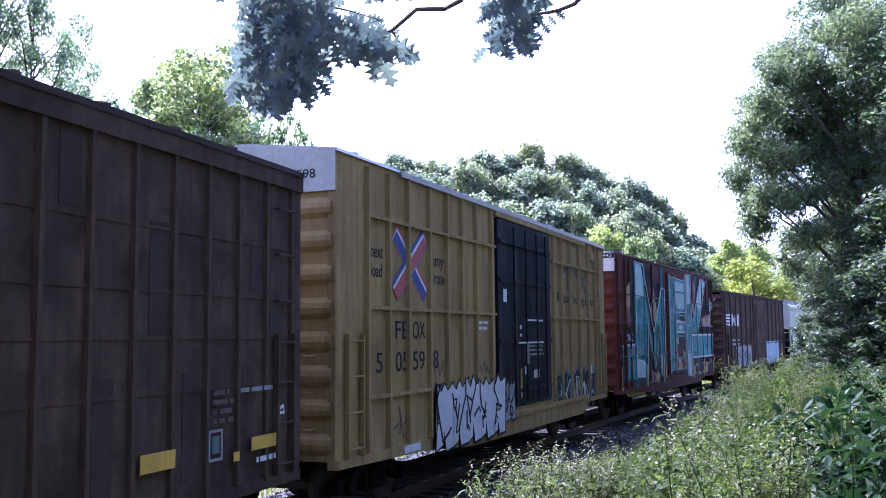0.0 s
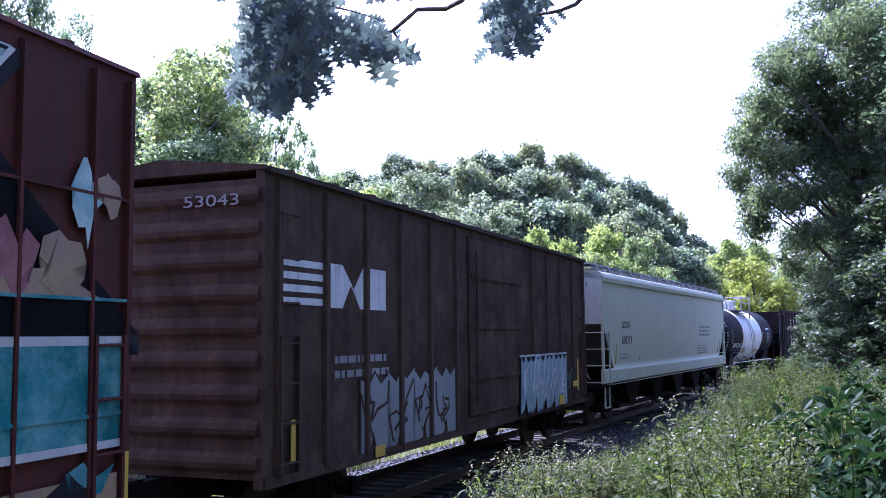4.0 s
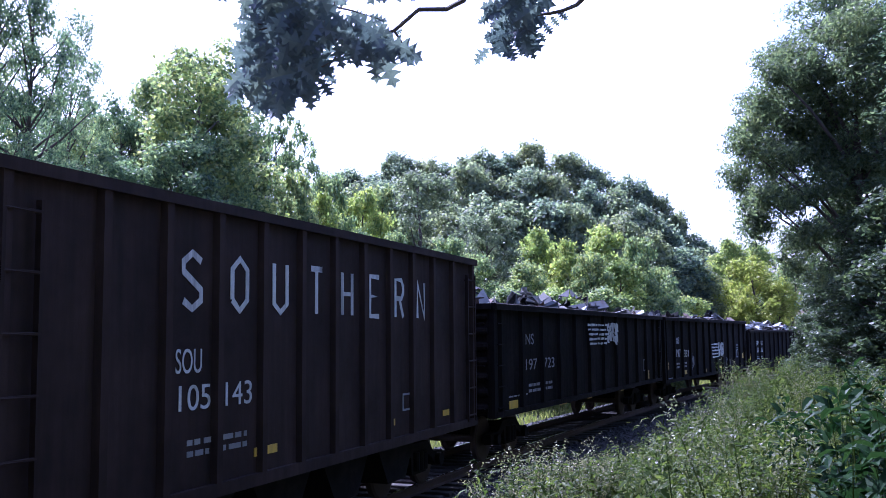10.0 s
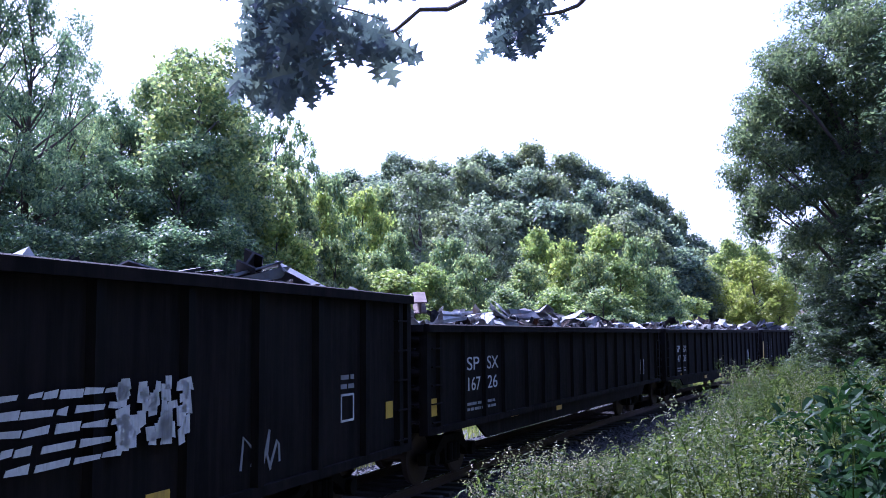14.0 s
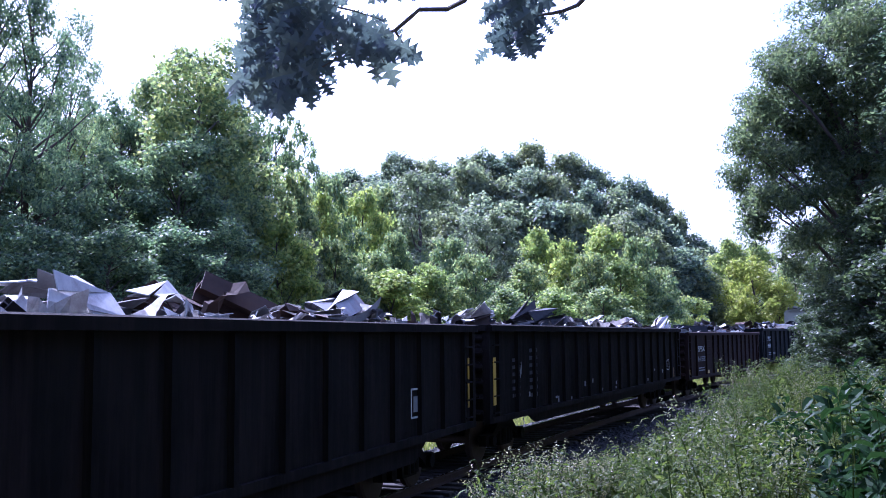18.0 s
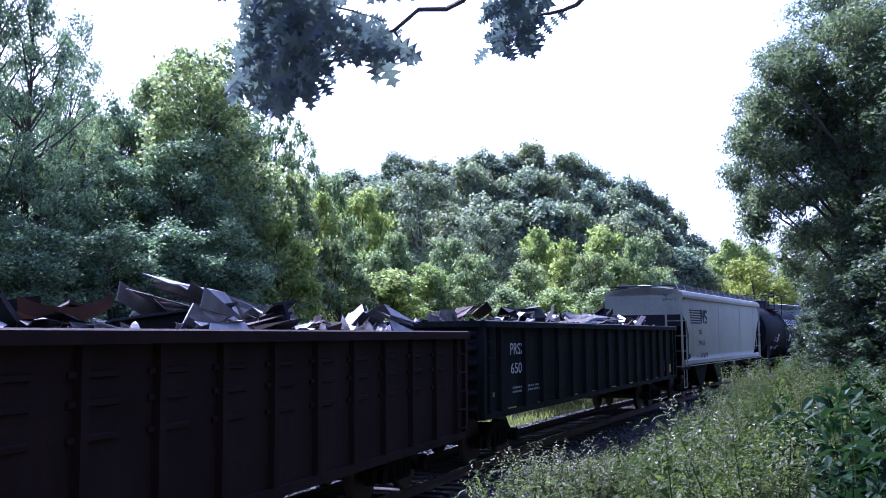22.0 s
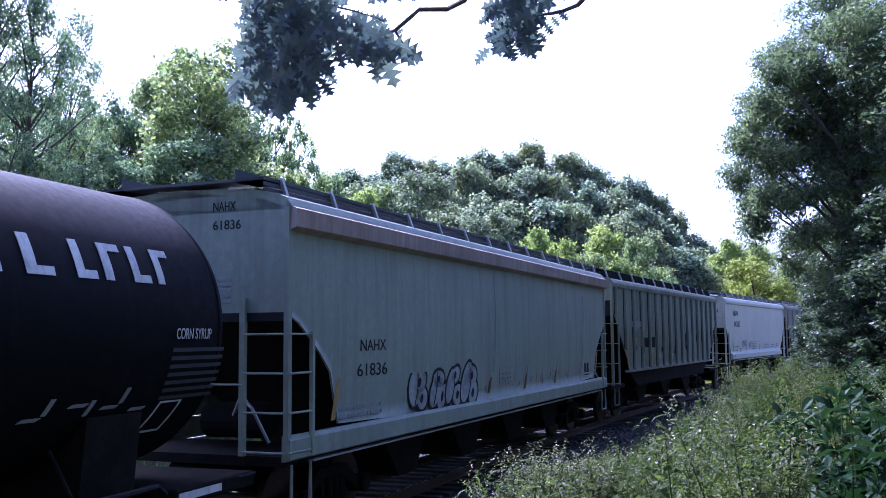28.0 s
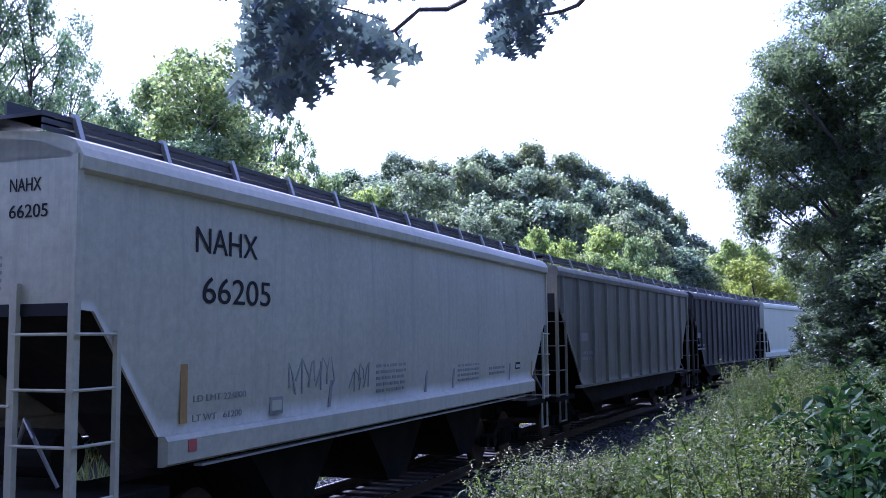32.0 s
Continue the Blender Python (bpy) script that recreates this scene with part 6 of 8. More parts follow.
def curved_roof(car, half, eave, mat, rise=0.26, over=0.03):
    bm = bmesh.new()
    n = 12
    w = 1.57 + over
    pts = [(-w, eave - 0.02)] + [(-w * math.cos(math.pi * i / n), eave + 0.04 + rise * math.sin(math.pi * i / n) ** 0.8) for i in range(n + 1)] + [(w, eave - 0.02)]
    prism(bm, pts, -half, half, "x")
    part("roof", bm, M[mat], car)
    for s in (-1, 1):
        bm = bmesh.new()
        prism(bm, [(s * 1.56, eave - 0.16), (s * 1.63, eave - 0.13), (s * 1.64, eave - 0.02), (s * 1.60, eave + 0.06), (s * 1.55, eave + 0.06)], -half, half, "x")
        part("eave_rail", bm, M[mat], car)


def hopper_inside(car, half, eave, foot, bays, slope, mat="under"):
    """Slope sheets and discharge bays."""
    bm = bmesh.new()
    prism(bm, [(-half + 0.1, eave), (half - 0.1, eave), (half - 0.1, eave - 0.9), (half - slope, foot), (-half + slope, foot), (-half + 0.1, eave - 0.9)], -1.35, 1.35)
    part("hopper_body", bm, M[mat], car)
    span = 2 * (half - slope) / bays
    me = None
    for i in range(bays):
        if me is None:
            bm = bmesh.new()
            prism(bm, [(-span * .47, foot + 0.02), (span * .47, foot + 0.02), (0.42, 0.52), (0.36, 0.40), (-0.36, 0.40), (-0.42, 0.52)], -1.15, 1.15)
            me = bm_mesh("discharge_bay", bm, M["under"])
        put("discharge_bay", me, car, pose(-half + slope + (i + 0.5) * span, 0, 0))


def end_cage(car, half, eave, deck, mat, sheet_low, end_mat, two=True, dark=None):
    """End sheet, corner posts, ladders and deck at both ends."""
    for s in (-1, 1):
        bm = bmesh.new()
        prism(bm, [(-1.54, sheet_low), (1.54, sheet_low), (1.56, eave), (1.1, eave + 0.16), (0, eave + 0.27), (-1.1, eave + 0.16), (-1.56, eave)], *sorted((s * half, s * (half - 0.05))), "x")
        part("end_sheet", bm, M[end_mat], car)
        bm = bmesh.new()
        box(bm, *sorted((s * (half + 0.0), s * (half - 1.5))), -1.5, 1.5, deck - 0.12, deck)
        part("end_deck", bm, M["under"], car)
        for y in (-1, 1):
            bm = bmesh.new()
            box(bm, *sorted((s * (half + 0.02), s * (half - 0.06))), *sorted((y * 1.60, y * 1.53)), deck, eave)
            part("corner_post", bm, M[mat], car)
        for y in (-0.95, 0.95):
            bm = bmesh.new()
            box(bm, *sorted((s * (half + 0.06), s * (half + 0.0))), y - 0.04, y + 0.04, deck, eave if not two else sheet_low + 0.2)
            part("end_post", bm, M[mat], car)
        for i in range(4):
            z = deck + 0.05 + i * (sheet_low - deck - 0.3) / 3
            bm = bmesh.new()
            rod(bm, (s * (half + 0.05), -1.55, z), (s * (half + 0.05), -0.95, z), 0.016, 6)
            part("ladder_rung", bm, M[mat], car)
            bm = bmesh.new()
            rod(bm, (s * (half + 0.04), -1.62, z), (s * (half - 0.52), -1.62, z), 0.016, 6)
            part("ladder_rung", bm, M[mat], car)
        bm = bmesh.new()
        box(bm, *sorted((s * (half - 0.50), s * (half - 0.56))), -1.64, -1.59, deck, sheet_low - 0.22)
        part("ladder_stile", bm, M[mat], car)
        bm = bmesh.new()
        tube(bm, [(s * (half - 0.55), -1.58, deck - 0.1), (s * (half - 0.55), -1.58, 0.55), (s * (half - 0.1), -1.58, 0.55), (s * (half - 0.1), -1.58, deck - 0.1)], 0.02, 6)
        part("sill_step", bm, M[mat], car)
        bm = bmesh.new()
        rod(bm, (s * (half + 0.06), -0.95, sheet_low * .5 + deck * .5), (s * (half + 0.06), 0.95, sheet_low * .5 + deck * .5), 0.016, 6)
        part("handrail", bm, M[mat], car)
    # brake cylinder and reservoir on the near end
    bm = bmesh.new()
    rod(bm, (-half + 0.9, -0.75, deck + 0.35), (-half + 0.9, 0.2, deck + 0.35), 0.24, 14)
    part("air_tank", bm, M["under"], car)
    bm = bmesh.new()
    tube(bm, [(-half + 0.5, -1.0, deck + 0.1), (-half + 0.4, -0.8, deck + 0.55), (-half + 0.6, -0.5, deck + 0.7), (-half + 0.7, -0.3, deck + 0.4)], 0.02, 6)
    part("air_pipe", bm, M["steel"], car)


def edge_of(pts, half):
    """Lower edge of a flank, the same at both ends, from (distance from the end, z) pairs."""
    a = [p[0] for p in pts]
    b = [p[1] for p in pts]
    return lambda x: float(np.interp(half - abs(x), a, b))


def smooth_hopper(lo, hi, half, eave, mat, end_mat, cut, foot, sill, bulge, deck, sheet_low, label, bays=4, roof_mat=None, post_mat=None, slope=3.0, grate="grating", inner="under"):
    car = new("covered_hopper")
    hopper_shell(car, half, eave, foot, edge_of(cut, half), mat, bulge)
    curved_roof(car, half, eave, roof_mat or mat)
    roof_walk(car, half, eave, post_mat or "galvanised", grate=grate)
    hopper_inside(car, half, eave, foot + 0.05, bays, slope, inner)
    end_cage(car, half, eave, deck, mat, sheet_low, end_mat)
    for s in (-1, 1):
        bm = bmesh.new()
        a = half - (0.0 if sill[2] == 0 else sill[2])
        prism(bm, [(s * 1.58, sill[1]), (s * 1.62, sill[1] - 0.05), (s * 1.62, sill[0] + 0.03), (s * 1.56, sill[0]), (s * 1.50, sill[0]), (s * 1.50, sill[1])], -a, a, "x")
        part("side_sill", bm, M[mat], car)
        bm = bmesh.new()
        box(bm, -a + 0.6, a - 0.6, *sorted((s * 1.60, s * 1.50)), sill[0] - 0.055, sill[0] - 0.03)
        part("sill_flange", bm, M["steel"], car)
    run_gear(car, half)
    tagged(car, label, "freight car", "freight train cars")
    enrol(car, lo, hi, half)
    return car, half


def pale_hopper():
    car, half = smooth_hopper(-88.4, -68.25, 9.875, 4.36, "pale_green", "pale_white", [(0, 3.05), (0.05, 3.05), (0.45, 2.45), (0.95, 1.95), (1.05, 1.70), (1.35, 1.62), (3.0, 1.62)], 1.62, (1.24, 1.66, 0), 0.05, 1.24, 2.98,
                              "pale grey-green covered hopper with a grated roof walkway", grate="grating_light", inner="slope_grime")
    cy = lambda z: curve_y(z, 1.62, 4.36, 0.05) - 0.002
    text(car, "SOXX", -7.80, -6.88, 2.86, 3.08, "paint_black", cy(2.95))
    text(car, "620273", -7.86, -6.72, 2.38, 2.62, "paint_black", cy(2.5))
    small_print(car, -8.05, -7.1, 1.92, 2.14, 2, "paint_grey", cy(2.0), 3)
    shape(car, [(-8.62, 1.76), (-8.52, 1.76), (-8.30, 2.62), (-8.40, 2.62)], "amber", cy(2.2), "reflector")
    shape(car, [(8.2, 1.85), (8.3, 1.85), (8.36, 2.05), (8.26, 2.05)], "paint_black", cy(1.95), "stencil")
    for x in (-5.75, 4.0, 7.0):
        shape(car, [(x, 1.82), (x + 0.05, 1.82), (x + 0.1, 2.0), (x + 0.05, 2.0)], "amber", cy(1.9), "reflector")
    text(car, "SOXX", 0.67, 1.03, 4.24, 4.36, "paint_black", -half - 0.002, True)
    text(car, "620273", 0.66, 1.13, 4.08, 4.19, "paint_black", -half - 0.002, True)
    for i in range(4):
        bar_end = bmesh.new()
        box(bar_end, -half - 0.006, -half, -0.95 + 0.1 * i, 0.0, 3.42 + i * 0.09, 3.455 + i * 0.09)
        part("small_print", bar_end, M["paint_dim"], car)
    small_print(car, 4.0, 6.2, 2.6, 3.1, 3, "paint_grey", cy(2.85), 8)
    small_print(car, 3.6, 5.6, 1.85, 2.35, 5, "paint_grey", cy(2.1), 9)
    shape(car, [(8.55, 1.75), (8.65, 1.75), (8.85, 2.55), (8.75, 2.55)], "amber", cy(2.2), "reflector")


def striped_hopper():
    car, half = smooth_hopper(99.47, 117.0, 8.6, 4.27, "light_grey", "light_grey", [(0, 3.55), (0.1, 3.52), (0.6, 3.2), (1.0, 2.85), (1.2, 2.3), (1.12, 1.9), (1.25, 1.75), (1.5, 1.62), (3, 1.62)], 1.62, (1.42, 1.64, 0.3), 0.09, 1.35, 3.45,
                              "light grey covered hopper with black lettering and roof walkway", 3)
    cy = lambda z: curve_y(z, 1.62, 4.27, 0.09) - 0.003
    for i in range(6):
        z = 3.63 - i * 0.105
        bar(car, -7.30 + 0.02 * i, -5.42, z, z + 0.055, "paint_black", cy(z), "emblem")
    shape(car, [(-5.38, 3.1), (-5.22, 3.1), (-5.05, 3.45), (-4.9, 3.1), (-4.74, 3.1), (-4.74, 3.72), (-4.88, 3.72), (-4.92, 3.4), (-5.1, 3.72), (-5.38, 3.72)], "paint_black", cy(3.4), "emblem")
    shape(car, stroke([(-4.2, 3.64), (-4.58, 3.66), (-4.62, 3.46), (-4.22, 3.34), (-4.26, 3.15), (-4.68, 3.15)], 0.13), "paint_black", cy(3.4), "emblem")
    text(car, "NS", -5.77, -5.30, 2.65, 2.86, "paint_black", cy(2.75))
    text(car, "297611", -5.86, -4.74, 2.18, 2.40, "paint_black", cy(2.3))
    scribble(car, -5.1, -4.0, 1.62, 1.98, 6, "paint_black", cy(1.8), 3, 0.06)
    small_print(car, -6.0, -4.6, 1.72, 1.95, 2, "paint_grey", cy(1.8), 5)
    for x in (-1.95, -6.9, 3.0, 6.6):
        shape(car, stroke([(x - 0.15, 1.7), (x - 0.06, 2.4), (x, 3.0), (x - 0.02, 4.0)], 0.035), "paint_grey", cy(2.9) - 0.02, "weld_seam")
    text(car, "297611", 0.82, 1.36, 4.02, 4.13, "paint_black", -half - 0.002, True)
    text(car, "NS", 0.84, 1.04, 4.18, 4.29, "paint_black", -half - 0.002, True)
    bm = bmesh.new()
    box(bm, -half - 0.012, -half, -1.545, 1.545, 3.0, 3.46)
    part("end_paint", bm, M["paint_black"], car, "black-painted lower end")
    bar(car, -7.35, -7.05, 1.68, 1.85, "paint_black", cy(1.8), "stencil")


def long_hopper(lo, hi, half, mat, cut, sill, number, txt, num, seed, label, bays=4, graf=None, post="galvanised", end=(0.46, 0.80), end_z=4.28):
    car, half = smooth_hopper(lo, hi, half, 4.28, mat, mat, cut, sill[1], sill, 0.04, 1.2, 2.95, label, bays, None, post)
    cy = lambda z: curve_y(z, sill[1], 4.28, 0.04) - 0.003
    if number:
        text(car, "NAHX", *txt, "paint_black", cy(txt[2]))
        text(car, number, *num, "paint_black", cy(num[2]))
        text(car, "NAHX", *end, end_z, end_z + 0.12, "paint_black", -half - 0.002, True)
        text(car, number, end[0], end[1] + 0.08, end_z - 0.24, end_z - 0.12, "paint_black", -half - 0.002, True)
        for i in range(5):
            bm = bmesh.new()
            box(bm, -half - 0.006, -half, -0.75, -0.1 - 0.05 * (i % 3), 3.1 + i * 0.07, 3.13 + i * 0.07)
            part("small_print", bm, M["paint_grey"], car)
    bm = bmesh.new()
    box(bm, -half - 0.012, -half, -1.545, 1.545, 2.86, 2.97)
    part("end_paint", bm, M["paint_black"], car)
    return car, half, cy


def grey_hopper():
    car, half, cy = long_hopper(131.3, 148.9, 8.65, "cool_grey", [(0, 2.95), (0.15, 2.92), (0.75, 2.50), (1.25, 2.05), (1.35, 1.75), (1.1, 1.50), (3, 1.45)], (1.14, 1.45, 0), "61836", (-6.72, -5.9, 2.46, 2.62), (-6.80, -5.85, 2.10, 2.28), 5,
                                "pale grey covered hopper with black numbers and graffiti")
    bm = bmesh.new()
    prism(bm, [(-1.57, 3.98), (-1.70, 4.03), (-1.70, 4.26), (-1.56, 4.32), (-1.56, 3.98)], -half, half, "x")
    part("eave_band", bm, M["eave_tan"], car, "rust-stained eave band")
    shape(car, [(-7.55, 1.55), (-7.45, 1.55), (-7.2, 2.3), (-7.3, 2.3)], "amber", cy(1.9), "reflector")
    bubbles(car, -5.1, -1.95, 1.46, 2.12, 4, "bubble_pale", "paint_black", cy(1.8), 12)
    # long weld with a rust run at its foot, and scuffs along the lower edge
    shape(car, stroke([(-1.12, 1.95), (-0.96, 2.6), (-0.98, 3.3), (-1.08, 3.92)], 0.014), "paint_grey", cy(2.6) - 0.012, "weld_seam")
    for x, z0, z1, lean in ((-1.34, 1.56, 1.95, 0.22), (0.95, 1.52, 1.86, 0.2), (3.32, 1.52, 1.84, 0.16)):
        shape(car, [(x - 0.05, z0), (x + 0.09, z0), (x + lean + 0.04, z1), (x + lean - 0.05, z1)], "rust_run", cy(1.7), "rust_run")
    for x0, z0, x1, z1 in ((1.12, 1.86, 1.34, 2.27), (3.46, 1.84, 3.66, 2.19)):
        shape(car, stroke([(x0, z0), (x1, z1)], 0.016), "paint_grey", cy(2.0), "weld_seam")
    rng = random.Random(8)
    for _ in range(34):
        x, z = rng.uniform(-1.6, 6.0), rng.uniform(1.55, 1.86)
        shape(car, stroke([(x, z), (x + rng.uniform(-0.04, 0.06), z + rng.uniform(0.04, 0.16))], rng.uniform(0.008, 0.02)), rng.choice(("paint_grey", "rust_run")), cy(1.7), "scuff")
    for a, b, c, d in ((-0.69, 0.26, 1.70, 1.73), (-0.69, 0.26, 2.01, 2.04), (-0.69, -0.66, 1.70, 2.04), (0.23, 0.26, 1.70, 2.04)):
        bar(car, a, b, c, d, "paint_grey", cy(1.85), "stencil")
    small_print(car, -0.5, 0.1, 1.78, 1.96, 2, "paint_dim", cy(1.85), 6)
    small_print(car, -7.3, -6.0, 1.55, 1.75, 2, "paint_grey", cy(1.65), 5)
    for x in (1.8, 4.5, 6.2):
        shape(car, [(x, 1.6), (x + 0.05, 1.6), (x + 0.14, 1.85), (x + 0.09, 1.85)], "amber", cy(1.7), "reflector")
    shape(car, [(7.35, 1.55), (7.45, 1.55), (7.75, 2.2), (7.65, 2.2)], "amber", cy(1.9), "reflector")
    shape(car, stroke([(5.6, 1.5), (5.9, 2.3), (6.05, 3.2), (6.0, 3.7)], 0.03), "paint_grey", cy(2.6) - 0.03, "weld_seam")
    for a, b, c, d, m in ((6.15, 6.75, 1.56, 1.95, "paint_white"), (6.2, 6.45, 1.66, 1.91, "paint_black"), (6.48, 6.7, 1.66, 1.91, "paint_black"), (6.2, 6.7, 1.59, 1.63, "paint_black")):
        bar(car, a, b, c, d, m, cy(1.75) - (0.004 if m == "paint_black" else 0), "placard")


def white_hopper():
    car, half, cy = long_hopper(169.35, 185.05, 7.975, "white_grey", [(0, 2.92), (0.25, 2.90), (1.15, 1.80), (1.2, 1.70), (3, 1.70)], (1.40, 1.70, 1.3), "66205", (-6.2, -5.0, 3.55, 3.82), (-6.08, -4.72, 3.02, 3.30), 6,
                                "white covered hopper with large black lettering", 3, end=(0.82, 1.18), end_z=3.98)
    shape(car, [(-6.42, 1.80), (-6.30, 1.80), (-6.30, 2.70), (-6.42, 2.70)], "amber", cy(2.2), "reflector")
    text(car, "LD LMT 224800", -6.18, -5.18, 2.00, 2.07, "paint_grey", cy(2.0))
    text(car, "LT WT   61200", -6.18, -5.25, 1.80, 1.87, "paint_grey", cy(1.8))
    scribble(car, -4.25, -3.1, 1.95, 2.48, 7, "paint_grey", cy(2.2), 7, 0.03)
    scribble(car, -2.6, -2.0, 1.9, 2.35, 4, "paint_grey", cy(2.2), 8, 0.025)
    small_print(car, -1.7, -0.6, 1.85, 2.3, 5, "paint_grey", cy(2.1), 9)
    small_print(car, 1.8, 3.0, 1.85, 2.2, 4, "paint_grey", cy(2.0), 10)
    small_print(car, 3.6, 4.6, 1.9, 2.1, 2, "paint_grey", cy(2.0), 11)
    for a, b, c, d, m in ((-4.66, -4.36, 1.76, 1.96, "paint_grey"), (-4.62, -4.40, 1.80, 1.92, "white_grey"), (5.4, 5.75, 1.95, 2.2, "paint_black"), (5.44, 5.71, 1.98, 2.05, "paint_white")):
        bar(car, a, b, c, d, m, cy(1.95) - (0.004 if m in ("white_grey", "paint_white") else 0), "placard")
    for x in (-3.2, 0.2, 1.5, 4.9, 6.6):
        shape(car, [(x, 1.75), (x + 0.08, 1.75), (x + 0.16, 2.15), (x + 0.08, 2.15)], "amber" if x > 6 else "paint_grey", cy(1.95), "reflector")
    for x, z in ((-6.35, 1.52),):
        bar(car, x, x + 0.14, z, z + 0.12, "red", -1.625, "placard")


def ribbed_hopper(lo, hi, half, mat, eave, foot, posts, label, seed, marks=False):
    """Covered hopper with outside posts and a slanting lower corner."""
    car = new("covered_hopper")
    slant = edge_of([(0, 3.5), (0.12, 3.45), (1.75, foot + 0.25), (1.8, foot), (4, foot)], half)
    hopper_shell(car, half, eave, foot, slant, mat, 0.0)
    curved_roof(car, half, eave, mat, 0.2)
    roof_walk(car, half, eave, "galvanised", step=1.5, grate="grate_dark" if marks else "grating", solid=marks)
    hopper_inside(car, half, eave, foot + 0.05, 3, 3.0)
    end_cage(car, half, eave, 1.15, mat, 3.25, mat)
    xs = [-half + 0.35 + i * (2 * half - 0.7) / posts for i in range(posts + 1)]
    for x in xs:
        b = slant(x) + 0.02
        me = post_mesh(b, eave - 0.12, 0.13, 0.08, mat)
        put("side_post", me, car, pose(x, -1.575, 0))
        put("side_post", me, car, pose(-x, 1.575, 0, 0, 0, 180))
        if marks:
            # dark strip on one side of the post: its shade, painted on
            bar(car, x - 0.135, x - 0.06, b + 0.05, eave - 0.14, "grime_shade", -1.584, "grime_seam")
    for s in (-1, 1):
        bm = bmesh.new()
        box(bm, -half + 1.5, half - 1.5, *sorted((s * 1.64, s * 1.52)), foot - 0.02, foot + 0.05)
        part("side_sill", bm, M[mat], car)
        bm = bmesh.new()
        prism(bm, [(-half + 2.0, foot), (half - 2.0, foot), (half - 3.0, foot - 0.5), (-half + 3.0, foot - 0.5)], *sorted((s * 1.35, s * 1.5)))
        part("skirt", bm, M["under"], car)
    y = -1.585
    if marks:
        for a, b, c, d in ((-4.66, -4.14, 2.24, 2.56), (-3.87, -3.22, 2.22, 2.58)):
            bar(car, a, b, c, d, "gon_green", y, "stencil")
        bar(car, -6.3, -5.1, 2.9, 3.1, "paint_dim", y, "stencil")
        bar(car, -5.5, -4.95, 2.3, 2.85, "beige_grey", y, "patch")
        text(car, "X", -5.12, -4.98, 2.55, 2.75, "paint_brown", y)
        bar(car, -4.05, -3.93, 1.64, 2.14, "amber", y - 0.08, "reflector")
        bar(car, -7.0, -6.88, 1.7, 2.5, "amber", y - 0.08, "reflector")
        bar(car, -0.95, -0.62, 1.75, 1.95, "paint_white", y, "placard")
        bar(car, 4.0, 4.5, 1.85, 2.25, "beige_grey", y, "patch")
        rng = random.Random(seed)
        for _ in range(26):
            x, z = xs[rng.randrange(1, posts)] + rng.uniform(-0.3, 0.3), rng.uniform(1.9, 2.7)
            for _ in range(3):
                a, h = x + rng.uniform(-0.06, 0.06), z + rng.uniform(-0.12, 0.12)
                shape(car, [(a + r * math.cos(q), h + 1.8 * r * math.sin(q)) for q, r in ((i * math.tau / 9, rng.uniform(0.02, 0.09)) for i in range(9))], "grime_shade", y - 0.001, "scuff")
        scribble(car, -2.8, -2.4, 1.75, 2.1, 2, "paint_white", y, seed, 0.03)
        bm = bmesh.new()
        box(bm, -half - 0.012, -half, -1.2, -0.4, 3.92, 4.02)
        box(bm, -half - 0.012, -half, -1.2, -0.4, 3.78, 3.88)
        part("end_marking", bm, M["paint_white"], car)
    else:
        bar(car, -6.4, -5.6, 2.5, 2.72, "paint_grey", y, "stencil")
        small_print(car, -6.4, -5.2, 2.0, 2.3, 2, "paint_grey", y, seed)
    bm = bmesh.new()
    box(bm, -half - 0.012, -half, -1.545, 1.545, 3.24, 3.70)
    part("end_paint", bm, M["paint_black"], car)
    run_gear(car, half)
    tagged(car, label, "freight car", "freight train cars")
    return enrol(car, lo, hi, half)


pale_hopper()
striped_hopper()
grey_hopper()
ribbed_hopper(149.9, 167.25, 8.35, "worn_grey", 4.25, 1.50, 16, "stained grey covered hopper with outside posts", 61, True)
white_hopper()
ribbed_hopper(186.05, 203.3, 8.05, "beige_grey", 4.28, 1.30, 12, "dull beige-grey covered hopper with outside posts", 62)
ribbed_hopper(204.2, 219.9, 7.15, "sooty_grey", 4.28, 1.30, 14, "soot-dark covered hopper with outside posts", 63)
long_hopper(221.2, 238.5, 8.5, "pale_green", [(0, 2.9), (0.5, 2.8), (1.4, 2.0), (1.5, 1.6), (3, 1.6)], (1.3, 1.6, 0), "", None, None, 9, "pale grey covered hopper with smooth curved flanks")


